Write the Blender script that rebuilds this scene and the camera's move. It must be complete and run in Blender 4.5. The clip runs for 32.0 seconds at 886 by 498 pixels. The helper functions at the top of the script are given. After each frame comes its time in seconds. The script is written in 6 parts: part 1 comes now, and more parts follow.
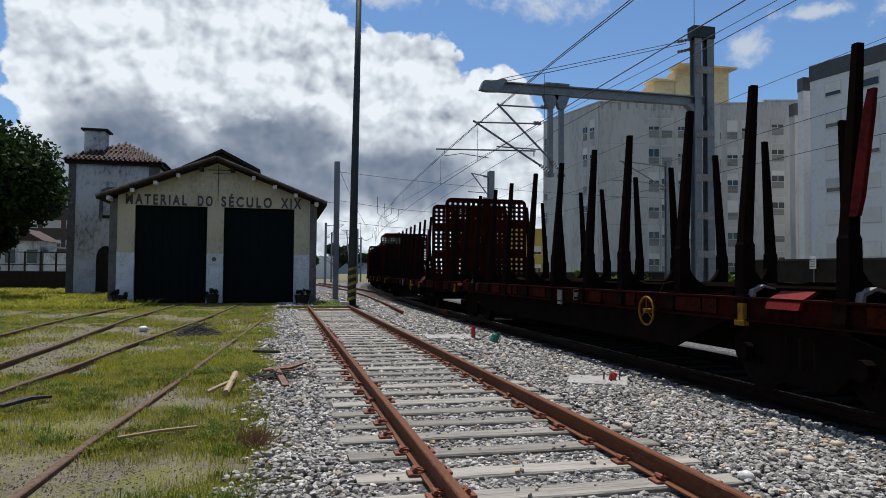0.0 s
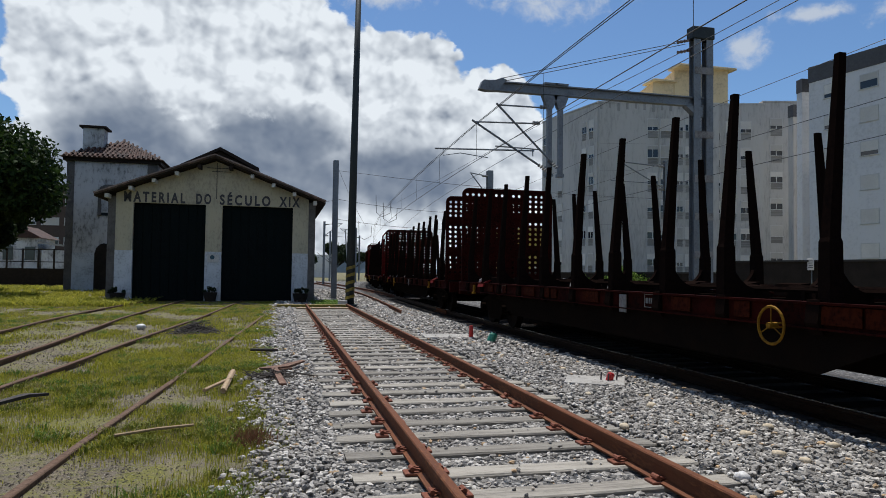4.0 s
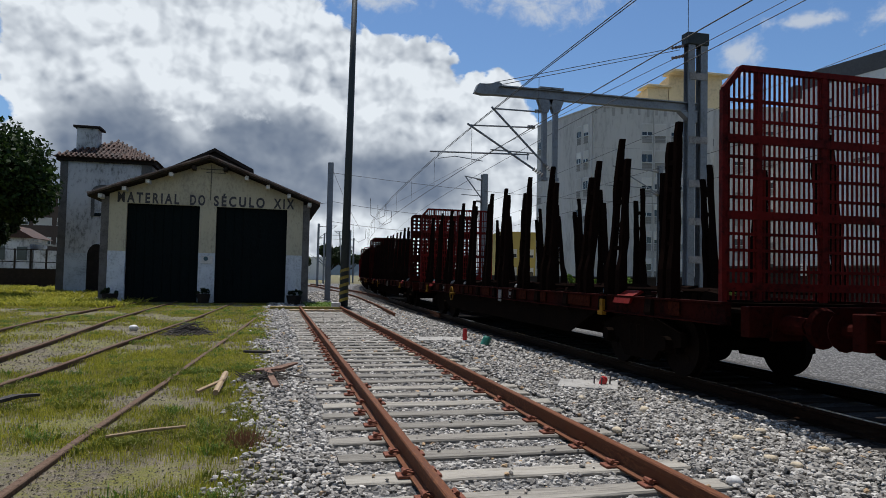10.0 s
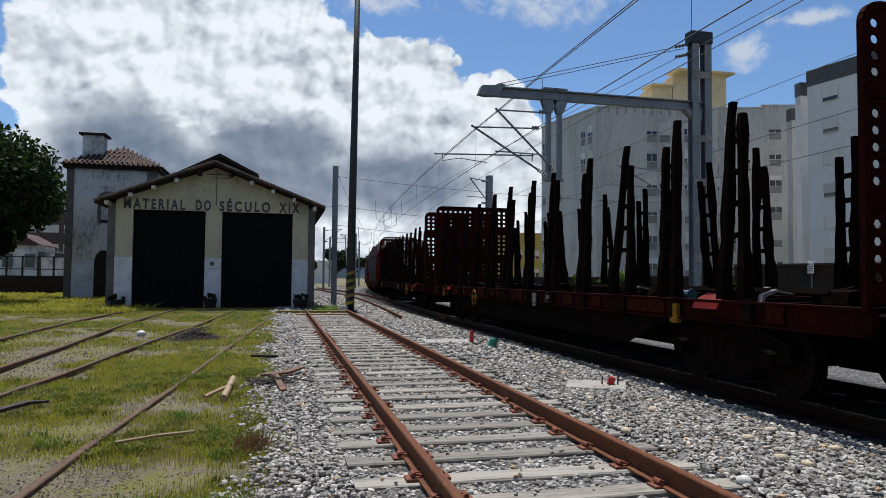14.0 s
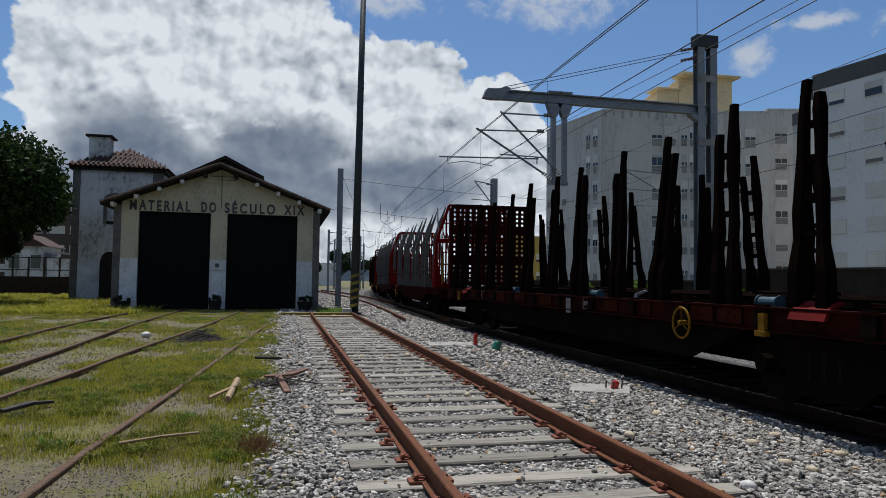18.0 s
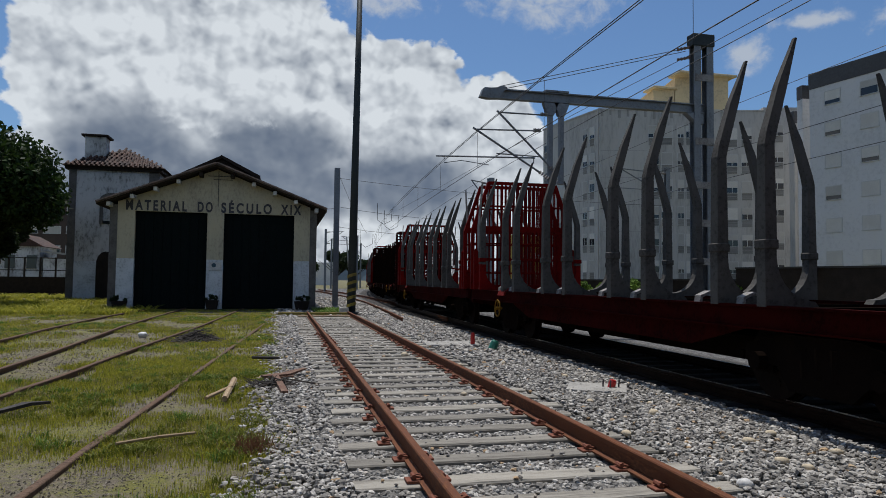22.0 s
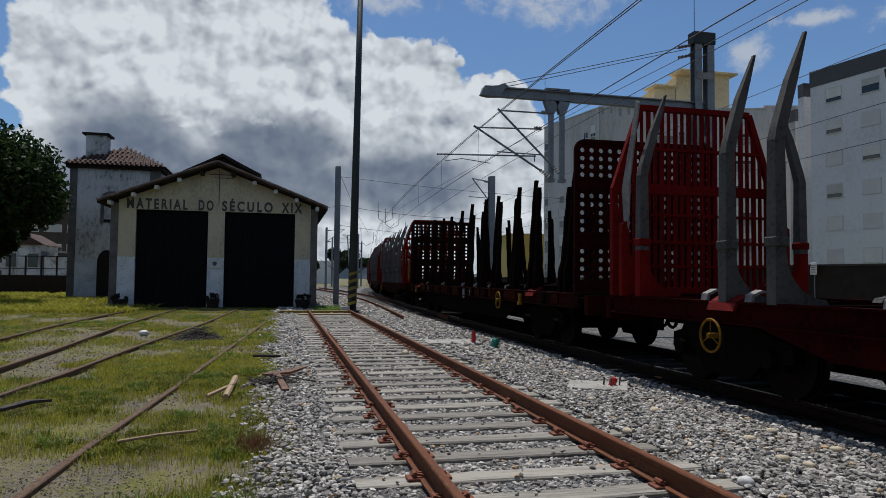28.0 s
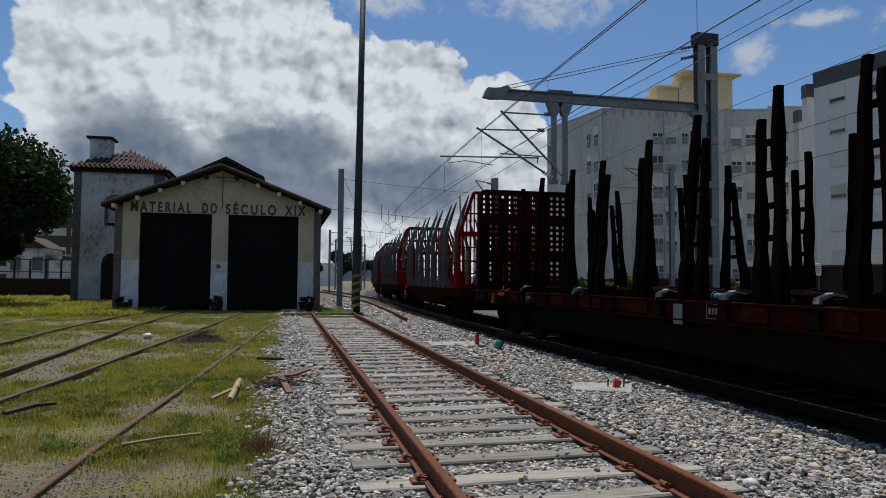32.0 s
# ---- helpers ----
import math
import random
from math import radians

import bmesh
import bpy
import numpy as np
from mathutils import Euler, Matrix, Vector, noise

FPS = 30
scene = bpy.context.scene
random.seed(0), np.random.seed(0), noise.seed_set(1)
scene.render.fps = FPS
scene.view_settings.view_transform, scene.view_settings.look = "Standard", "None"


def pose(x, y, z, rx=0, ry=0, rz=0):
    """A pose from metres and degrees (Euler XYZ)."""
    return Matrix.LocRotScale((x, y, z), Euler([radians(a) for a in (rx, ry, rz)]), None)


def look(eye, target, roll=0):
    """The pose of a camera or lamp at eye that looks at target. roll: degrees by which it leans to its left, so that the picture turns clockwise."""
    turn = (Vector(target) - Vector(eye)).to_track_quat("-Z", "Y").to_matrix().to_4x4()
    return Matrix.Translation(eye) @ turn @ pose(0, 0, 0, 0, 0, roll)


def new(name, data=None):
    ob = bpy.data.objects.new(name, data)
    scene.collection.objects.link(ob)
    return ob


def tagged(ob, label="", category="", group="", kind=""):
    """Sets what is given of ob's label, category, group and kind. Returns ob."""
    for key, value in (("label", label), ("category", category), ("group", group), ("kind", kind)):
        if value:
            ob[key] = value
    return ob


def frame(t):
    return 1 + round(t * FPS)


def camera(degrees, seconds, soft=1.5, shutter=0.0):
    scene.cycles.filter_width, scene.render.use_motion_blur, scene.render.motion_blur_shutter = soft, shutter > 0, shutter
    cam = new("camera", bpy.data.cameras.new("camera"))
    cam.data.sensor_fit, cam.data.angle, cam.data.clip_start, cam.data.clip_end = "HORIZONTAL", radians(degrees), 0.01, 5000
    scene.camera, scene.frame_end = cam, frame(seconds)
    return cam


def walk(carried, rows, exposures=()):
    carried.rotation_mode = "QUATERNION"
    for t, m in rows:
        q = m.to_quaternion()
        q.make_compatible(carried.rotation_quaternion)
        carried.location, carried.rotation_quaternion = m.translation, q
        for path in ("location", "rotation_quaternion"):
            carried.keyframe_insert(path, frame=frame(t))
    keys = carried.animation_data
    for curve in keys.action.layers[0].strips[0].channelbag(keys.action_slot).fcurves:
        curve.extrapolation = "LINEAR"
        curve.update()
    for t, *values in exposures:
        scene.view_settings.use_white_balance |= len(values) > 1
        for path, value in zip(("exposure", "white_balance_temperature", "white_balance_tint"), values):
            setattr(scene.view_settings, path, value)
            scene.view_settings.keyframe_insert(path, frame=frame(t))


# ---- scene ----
cam = camera(65.54, 32.0, 0.9)


def aim(yaw, pitch, roll, x, y, z):
    """A camera pose: degrees to the right of the siding, up, and of lean."""
    a, b = radians(yaw), radians(pitch)
    eye = Vector((x, y, z))
    return look(eye, eye + Vector((math.sin(a) * math.cos(b), math.cos(a) * math.cos(b), math.sin(b))), roll)


walk(cam, [(t, aim(*v)) for t, *v in (
    (0, 13.178, 2.089, 0.504, -0.0034, 0.0060, 1.5511),
    (0.5, 13.151, 2.061, 0.391, -0.0014, 0.0030, 1.5502),
    (1, 13.121, 1.994, 0.604, -0.0021, 0.0042, 1.5502),
    (1.5, 13.280, 1.929, 0.673, -0.0026, 0.0065, 1.5526),
    (2, 13.315, 2.029, 0.812, 0.0008, 0.0027, 1.5522),
    (2.5, 13.229, 2.074, 0.802, 0.0003, 0.0052, 1.5534),
    (3, 13.252, 1.978, 0.877, 0.0008, 0.0046, 1.5536),
    (3.5, 13.310, 2.073, 0.792, 0.0024, 0.0027, 1.5549),
    (5.5, 13.309, 1.801, 0.939, -0.0014, 0.0055, 1.5499),
    (6, 13.499, 1.860, 1.075, -0.0016, 0.0038, 1.5499),
    (6.5, 13.591, 1.862, 0.717, -0.0002, 0.0044, 1.5506),
    (7, 13.719, 1.945, 1.014, 0.0027, 0.0024, 1.5510),
    (7.5, 13.696, 1.939, 1.214, -0.0006, 0.0025, 1.5524),
    (8, 13.659, 2.059, 1.281, 0.0003, 0.0010, 1.5499),
    (8.5, 13.688, 2.084, 0.958, 0.0007, 0.0010, 1.5486),
    (9, 13.644, 2.153, 1.013, 0.0026, -0.0013, 1.5516),
    (9.5, 13.629, 2.217, 1.238, 0.0020, 0.0031, 1.5535),
    (10, 13.778, 2.301, 1.211, -0.0002, 0.0018, 1.5494),
    (10.5, 13.766, 2.218, 1.196, 0.0016, 0.0029, 1.5510),
    (11, 13.699, 2.100, 1.132, 0.0013, 0.0008, 1.5510),
    (11.5, 13.644, 2.129, 1.085, -0.0020, 0.0035, 1.5519),
    (12, 13.652, 2.054, 0.620, 0.0006, 0.0006, 1.5459),
    (12.5, 13.650, 1.978, 0.518, 0.0006, 0.0013, 1.5484),
    (13, 13.648, 2.070, 0.224, 0.0013, 0.0021, 1.5494),
    (13.5, 13.581, 2.184, 0.208, 0.0006, 0.0044, 1.5514),
    (14, 13.314, 2.467, 0.508, -0.0024, 0.0046, 1.5503),
    (14.5, 13.241, 2.629, 0.577, -0.0026, 0.0036, 1.5491),
    (16.5, 13.004, 2.766, 0.728, 0.0007, -0.0027, 1.5485),
    (17, 12.915, 2.822, 0.580, 0.0002, -0.0027, 1.5484),
    (17.5, 13.025, 2.706, 0.805, 0.0003, -0.0023, 1.5501),
    (18, 12.933, 2.700, 0.789, 0.0005, -0.0018, 1.5493),
    (18.5, 12.969, 2.667, 0.970, -0.0019, -0.0015, 1.5472),
    (19, 13.038, 2.551, 0.769, -0.0023, 0.0002, 1.5477),
    (19.5, 13.136, 2.426, 0.463, -0.0001, -0.0016, 1.5477),
    (20, 13.147, 2.504, 0.653, 0.0003, -0.0001, 1.5495),
    (20.5, 13.122, 2.585, 0.674, -0.0014, 0.0010, 1.5513),
    (21, 13.214, 2.692, 0.868, 0.0002, -0.0024, 1.5507),
    (21.5, 13.126, 2.692, 0.581, 0.0023, -0.0053, 1.5500),
    (22, 13.182, 2.646, 0.655, 0.0014, -0.0032, 1.5498),
    (22.5, 13.174, 2.683, 0.711, 0.0012, -0.0034, 1.5509),
    (23, 13.143, 2.829, 1.011, -0.0018, -0.0024, 1.5511),
    (23.5, 13.085, 2.976, 1.000, -0.0005, -0.0037, 1.5496),
    (24, 12.965, 2.932, 0.787, 0.0007, -0.0048, 1.5482),
    (24.5, 12.990, 2.718, 0.663, -0.0010, -0.0020, 1.5484),
    (25, 12.974, 2.636, 0.835, -0.0012, -0.0033, 1.5486),
    (25.5, 13.061, 2.577, 0.682, 0.0024, -0.0019, 1.5488),
    (27.5, 13.003, 2.623, 0.777, 0.0011, -0.0023, 1.5470),
    (28, 13.118, 2.503, 0.636, 0.0005, -0.0041, 1.5471),
    (28.5, 13.083, 2.428, 0.805, 0.0000, -0.0032, 1.5466),
    (29, 12.989, 2.425, 0.757, -0.0018, -0.0027, 1.5481),
    (29.5, 13.031, 2.469, 0.843, 0.0008, -0.0042, 1.5487),
    (30, 13.120, 2.431, 0.652, -0.0004, -0.0005, 1.5500),
    (30.5, 13.038, 2.414, 0.880, -0.0029, -0.0012, 1.5496),
    (31, 12.958, 2.450, 0.804, -0.0021, 0.0001, 1.5483),
    (31.5, 12.874, 2.623, 0.828, -0.0006, 0.0015, 1.5529),
    (32, 12.841, 2.670, 0.453, -0.0000, -0.0033, 1.5494)
)],
     [(0, -0.01), (1, -0.1), (3, -0.08), (9, -0.1), (13, -0.1), (14, 0.02), (17, -0.1), (19, -0.34), (21, -0.3), (23, -0.38), (25, -0.31), (28, -0.38), (30, -0.29), (32, -0.34)])

# ---- light: sky with cumulus, one high sun behind the shed ----
SUN = Vector((0.01, 0.42, 1.0)).normalized()
sun = new("sun", bpy.data.lights.new("sun", "SUN"))
sun.data.energy, sun.data.angle, sun.data.color = 5.0, radians(0.53), (1.0, 0.965, 0.925)
sun.matrix_world = look(SUN * 100, (0, 0, 0))


class Net:
    """A small writer of node trees."""

    def __init__(self, tree):
        self.t = tree
        tree.nodes.clear()

    def node(self, kind, **sets):
        n = self.t.nodes.new(kind)
        for k, v in sets.items():
            if k == "operation":
                n.operation = v
            elif k == "blend_type":
                n.blend_type = v
            elif k == "data_type":
                n.data_type = v
            elif k == "feature":
                n.feature = v
        return n

    def put(self, socket, value):
        if isinstance(value, bpy.types.NodeSocket):
            self.t.links.new(value, socket)
        elif isinstance(value, (tuple, list)) and len(value) == 3 and socket.type == "RGBA":
            socket.default_value = (*value, 1)
        else:
            socket.default_value = value

    def math(self, op, a, b=0.0, c=0.0, clamp=False):
        n = self.node("ShaderNodeMath", operation=op)
        n.use_clamp = clamp
        self.put(n.inputs[0], a), self.put(n.inputs[1], b), self.put(n.inputs[2], c)
        return n.outputs[0]

    def vec(self, op, a, b=(0, 0, 0)):
        n = self.node("ShaderNodeVectorMath", operation=op)
        self.put(n.inputs[0], a), self.put(n.inputs[1], b)
        return n.outputs["Value"] if op in ("LENGTH", "DOT_PRODUCT") else n.outputs[0]

    def xyz(self, x, y, z=0.0):
        n = self.node("ShaderNodeCombineXYZ")
        self.put(n.inputs[0], x), self.put(n.inputs[1], y), self.put(n.inputs[2], z)
        return n.outputs[0]

    def split(self, v):
        n = self.node("ShaderNodeSeparateXYZ")
        self.put(n.inputs[0], v)
        return n.outputs[0], n.outputs[1], n.outputs[2]

    def noise(self, v, scale, detail=4.0, rough=0.55, distort=0.0):
        n = self.node("ShaderNodeTexNoise")
        self.put(n.inputs["Vector"], v)
        n.inputs["Scale"].default_value, n.inputs["Detail"].default_value = scale, detail
        n.inputs["Roughness"].default_value, n.inputs["Distortion"].default_value = rough, distort
        return n.outputs[0]

    def ramp(self, f, lo, hi, a=0.0, b=1.0, smooth=True):
        n = self.node("ShaderNodeMapRange")
        n.interpolation_type = "SMOOTHSTEP" if smooth else "LINEAR"
        self.put(n.inputs[0], f)
        for i, v in enumerate((lo, hi, a, b)):
            self.put(n.inputs[i + 1], v)
        return n.outputs[0]

    def mix(self, f, a, b, mode="MIX"):
        n = self.node("ShaderNodeMix", data_type="RGBA", blend_type=mode)
        self.put(n.inputs[0], f), self.put(n.inputs[6], a), self.put(n.inputs[7], b)
        return n.outputs[2]


world = bpy.data.worlds.new("world")
scene.world = world
world.use_nodes = True
W = Net(world.node_tree)
sky = W.node("ShaderNodeTexSky")
sky.sky_type, sky.sun_disc = "NISHITA", False
sky.sun_elevation, sky.sun_rotation = math.asin(SUN.z), math.atan2(SUN.x, SUN.y)
sky.altitude, sky.air_density, sky.dust_density, sky.ozone_density = 50, 1.0, 0.6, 2.0
ways = W.node("ShaderNodeTexCoord").outputs["Generated"]
wx, wy, wz = W.split(ways)
az = W.math("SUBTRACT", W.math("ARCTAN2", wx, wy), 0.23)
el = W.math("ARCSINE", wz)
uv = W.xyz(az, el)


def blob(u, v, ru, rv, where):
    """How deep a direction lies in an oval of the sky: 1 in its middle, 0 on its rim, below 0 outside."""
    d = W.vec("MULTIPLY", W.vec("SUBTRACT", where, (u, v, 0)), (1 / ru, 1 / rv, 1))
    return W.math("SUBTRACT", 1.0, W.vec("LENGTH", d))


def heap(ovals, where):
    top = None
    for o in ovals:
        b = blob(*o, where)
        top = b if top is None else W.math("SMOOTH_MAX", top, b, 0.15)
    return top


def puffs(v, sizes=((11.0, 0.50), (24.0, 0.28), (52.0, 0.15), (110.0, 0.07))):
    """Heaped rounded billows, three sizes deep, 0 to 1."""
    bent = W.vec("ADD", v, W.vec("MULTIPLY", W.xyz(W.noise(v, 14, 3), W.noise(W.vec("ADD", v, (4, 2, 9)), 14, 3)), (0.035, 0.035, 0)))
    total = None
    for scale, weight in sizes:
        n = W.node("ShaderNodeTexVoronoi", feature="SMOOTH_F1")
        W.put(n.inputs["Vector"], bent)
        n.inputs["Scale"].default_value, n.inputs["Smoothness"].default_value = scale, 0.35
        one = W.math("MULTIPLY", W.math("SUBTRACT", 1.0, n.outputs["Distance"]), weight)
        total = one if total is None else W.math("ADD", total, one)
    return total


stretched = W.vec("MULTIPLY", uv, (1.0, 1.15, 1.0))
billow = puffs(stretched)
fine = W.noise(stretched, 26, 8, 0.62, 0.3)
soft = W.noise(stretched, 5, 6, 0.55, 0.4)
mass = heap(((-0.50, 0.28, 0.085, 0.15), (-0.42, 0.29, 0.15, 0.15), (-0.30, 0.25, 0.14, 0.15), (-0.23, 0.25, 0.13, 0.155), (-0.14, 0.22, 0.14, 0.15), (-0.06, 0.21, 0.11, 0.15), (0.02, 0.12, 0.20, 0.125),
             (0.075, 0.175, 0.10, 0.125), (-0.69, 0.18, 0.095, 0.12), (-0.3, 0.06, 0.9, 0.13)), uv)
high = heap(((0.16, 0.40, 0.13, 0.055), (-0.09, 0.41, 0.11, 0.05), (0.66, 0.33, 0.12, 0.03), (0.42, 0.30, 0.035, 0.03), (0.50, 0.33, 0.06, 0.012)), uv)
away = W.ramp(W.math("ABSOLUTE", az), 0.75, 1.1)
overhead_sky = W.ramp(el, 0.5, 0.8)
outside = W.math("MAXIMUM", away, overhead_sky)
elsewhere = W.math("SUBTRACT", W.math("SUBTRACT", W.noise(ways, 2.2, 6, 0.6), 0.53), W.math("MULTIPLY", W.math("SUBTRACT", 1.0, outside), 2.0))
cover = W.math("ADD", W.math("MULTIPLY", W.math("MAXIMUM", mass, W.math("MULTIPLY", elsewhere, 2.0)), 1.7), W.math("MULTIPLY", W.math("SUBTRACT", billow, 0.57), 1.1))
cover = W.math("ADD", cover, W.math("MULTIPLY", W.math("SUBTRACT", fine, 0.5), 0.35))
solid = W.ramp(cover, 0.0, 0.10)
wisp = W.math("MULTIPLY", W.ramp(W.math("ADD", high, W.math("MULTIPLY", W.math("SUBTRACT", fine, 0.5), 2.4)), 0.0, 0.9), 0.75)
# light on the cloud: bright upper rims, slate bases, relief from the sun above


def heaped(v):
    """Height of the cloud's skin: rounded billows with finer ones on them."""
    return W.math("ADD", puffs(v, ((8.0, 0.40), (19.0, 0.28), (43.0, 0.17), (90.0, 0.09))), W.math("MULTIPLY", W.noise(v, 9, 8, 0.5, 0.3), 0.42))


relief = W.math("SUBTRACT", heaped(stretched), heaped(W.vec("ADD", stretched, (0.010, 0.016, 0))))
bases = heap(((-0.44, 0.165, 0.13, 0.075), (-0.24, 0.18, 0.12, 0.065), (-0.27, 0.13, 0.22, 0.075), (-0.06, 0.135, 0.15, 0.065), (-0.45, 0.09, 0.3, 0.10)), uv)
glow = heap(((-0.13, 0.055, 0.10, 0.035), (-0.62, 0.17, 0.10, 0.09)), uv)
tufts = heap(((-0.38, 0.226, 0.045, 0.025), (-0.345, 0.214, 0.05, 0.02), (-0.275, 0.222, 0.045, 0.035), (-0.08, 0.205, 0.05, 0.03)), uv)
shade = W.ramp(W.math("ADD", bases, W.math("MULTIPLY", W.math("SUBTRACT", soft, 0.5), 0.5)), -0.16, 0.58)
shade = W.math("MULTIPLY", shade, W.math("SUBTRACT", 1.0, W.math("MULTIPLY", W.ramp(W.math("ADD", glow, W.math("MULTIPLY", W.math("SUBTRACT", soft, 0.5), 1.0)), -0.1, 0.5), 0.7)))
raised = W.ramp(W.math("ADD", W.math("ADD", tufts, W.math("MULTIPLY", W.math("SUBTRACT", billow, 0.57), 2.6)), W.math("MULTIPLY", W.math("SUBTRACT", fine, 0.5), 1.6)), 0.0, 0.65)
shade = W.math("MULTIPLY", shade, W.math("SUBTRACT", 1.0, W.math("MULTIPLY", raised, 0.8)))
lit = W.math("SUBTRACT", 0.82, W.math("MULTIPLY", shade, 0.76))
lit = W.math("ADD", lit, W.math("MULTIPLY", W.math("MULTIPLY", relief, 2.5), W.math("SUBTRACT", 1.0, W.math("MULTIPLY", shade, 0.80))), clamp=True)
STRENGTH = 0.1
cloud = W.mix(lit, tuple(c / STRENGTH for c in (0.165, 0.212, 0.295)), tuple(c / STRENGTH for c in (0.84, 0.90, 0.96)))
clear = W.mix(1.0, sky.outputs[0], (0.70, 0.90, 1.10), "MULTIPLY")
colour = W.mix(wisp, clear, tuple(c / STRENGTH for c in (0.62, 0.67, 0.73)))
colour = W.mix(solid, colour, cloud)
back = W.node("ShaderNodeBackground")
W.put(back.inputs[0], colour)
back.inputs[1].default_value = STRENGTH
W.put(W.node("ShaderNodeOutputWorld").inputs[0], back.outputs[0])

# ---- materials ----
MATS = {}


def surface(name, a, b, c=None, coarse=1.2, fine=22.0, rough=0.8, metal=0.0, bump=0.15, stretch=(1, 1, 1), loose=0.25, per_piece=0.0, gap=0.02, wear=0.5, coat=0.0, spec=0.5):
    """Two colours mixed by stains, a third by fine grain; world size, in the thing's own space."""
    m = bpy.data.materials.new(name)
    m.use_nodes = True
    N = Net(m.node_tree)
    at = N.vec("MULTIPLY", N.node("ShaderNodeTexCoord").outputs["Object"], stretch)
    if per_piece:
        rnd = N.node("ShaderNodeObjectInfo").outputs["Random"]
        at = N.vec("ADD", at, N.xyz(N.math("MULTIPLY", rnd, 31.0), N.math("MULTIPLY", rnd, 17.0), N.math("MULTIPLY", rnd, 7.0)))
    stains = N.noise(at, coarse, 6, 0.6, 0.4)
    grain = N.noise(at, fine, 5, 0.65)
    col = N.mix(N.ramp(stains, wear - loose, wear + loose), a, b)
    if c:
        col = N.mix(N.ramp(N.math("ADD", N.math("MULTIPLY", grain, 0.6), N.math("MULTIPLY", stains, 0.4)), 0.47, 0.66), col, c)
    else:
        col = N.mix(N.ramp(grain, 0.3, 0.7, 0.0, 0.35), col, tuple(v * 0.72 for v in a))
    if per_piece:
        col = N.mix(1.0, col, N.mix(rnd, (1 - per_piece,) * 3, (1 + per_piece * 0.4,) * 3), "MULTIPLY")
    s = N.node("ShaderNodeBsdfPrincipled")
    N.put(s.inputs["Base Color"], col)
    N.put(s.inputs["Roughness"], N.ramp(grain, 0.2, 0.8, max(rough - 0.12, 0.05), min(rough + 0.1, 1.0)))
    s.inputs["Metallic"].default_value = metal
    s.inputs["Specular IOR Level"].default_value = spec
    s.inputs["Coat Weight"].default_value = coat
    bp = N.node("ShaderNodeBump")
    bp.inputs["Strength"].default_value, bp.inputs["Distance"].default_value = bump, gap
    N.put(bp.inputs["Height"], N.math("ADD", grain, N.math("MULTIPLY", stains, 0.5)))
    N.put(s.inputs["Normal"], bp.outputs[0])
    N.put(N.node("ShaderNodeOutputMaterial").inputs[0], s.outputs[0])
    MATS[name] = m
    return m


rail_rust = surface("rail_rust", (0.145, 0.052, 0.022), (0.075, 0.026, 0.013), (0.19, 0.080, 0.036), 2.0, 40, 0.75, 0.0, 0.2, (1, 0.3, 1), spec=0.15)
# Worn steel with the shadow under the wagons put into its colour.
rail_worn_shaded = surface("rail_worn_shaded", (0.0142, 0.0079, 0.0055), (0.0221, 0.0118, 0.0079), (0.0315, 0.0236, 0.0189), 3.0, 60, 0.42, 0.6, 0.1, (1, 0.2, 1), spec=0.0)
rail_bright = surface("rail_bright", (0.42, 0.40, 0.38), (0.5, 0.49, 0.47), None, 3, 60, 0.28, 0.95, 0.05, (1, 0.2, 1))
old_rail = surface("old_rail", (0.105, 0.064, 0.042), (0.15, 0.098, 0.068), (0.05, 0.033, 0.025), 2.0, 30, 0.9, 0.0, 0.3, spec=0.15)
clip_rust = surface("clip_rust", (0.20, 0.066, 0.038), (0.12, 0.042, 0.026), (0.26, 0.11, 0.07), 8, 60, 0.8, 0.0, 0.2, spec=0.2)
sleeper_wood = surface("sleeper_wood", (0.315, 0.290, 0.245), (0.225, 0.206, 0.172), (0.13, 0.115, 0.095), 3.0, 26, 0.9, 0, 0.6, (0.22, 3.2, 3), per_piece=0.35, gap=0.012)
# Sleeper colour lowered to carry the shade beneath the train.
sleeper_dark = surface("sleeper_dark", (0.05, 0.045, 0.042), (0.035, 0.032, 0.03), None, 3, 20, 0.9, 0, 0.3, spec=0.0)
# Rusty red paint, its colour lowered for the side turned from the sun.
wagon_rust_shaded = surface("wagon_rust_shaded", (0.036, 0.0048, 0.0030), (0.022, 0.0040, 0.0028), (0.0085, 0.0032, 0.0026), 1.4, 18, 0.85, 0.0, 0.25, wear=0.5, spec=0.03)
wagon_red = surface("wagon_red", (0.15, 0.009, 0.007), (0.085, 0.006, 0.005), (0.032, 0.005, 0.0045), 1.1, 16, 0.75, 0.0, 0.12, spec=0.10)
# Steel of stakes, underframe and wheels: deep shade is built into these near-black colours.
wagon_shade_dark = surface("wagon_shade_dark", (0.008, 0.0056, 0.0048), (0.0128, 0.0072, 0.0056), (0.0056, 0.004, 0.004), 1.6, 18, 0.8, 0.0, 0.25, spec=0.0)
underframe_shaded = surface("underframe_shaded", (0.008, 0.006, 0.005), (0.012, 0.008, 0.006), None, 2.5, 20, 0.9, 0.0, 0.3, spec=0.0)
wheel_steel_shaded = surface("wheel_steel_shaded", (0.012, 0.009, 0.008), (0.018, 0.012, 0.009), None, 3, 25, 0.7, 0.3, 0.2, spec=0.0)
# Brown wood taken down to near black, standing in for the backlit side.
wood_pole_shaded = surface("wood_pole_shaded", (0.0072, 0.0042, 0.0036), (0.012, 0.0066, 0.0048), (0.0048, 0.0036, 0.003), 2.5, 24, 0.85, 0, 0.5, (3, 3, 0.4), gap=0.02, spec=0.0)
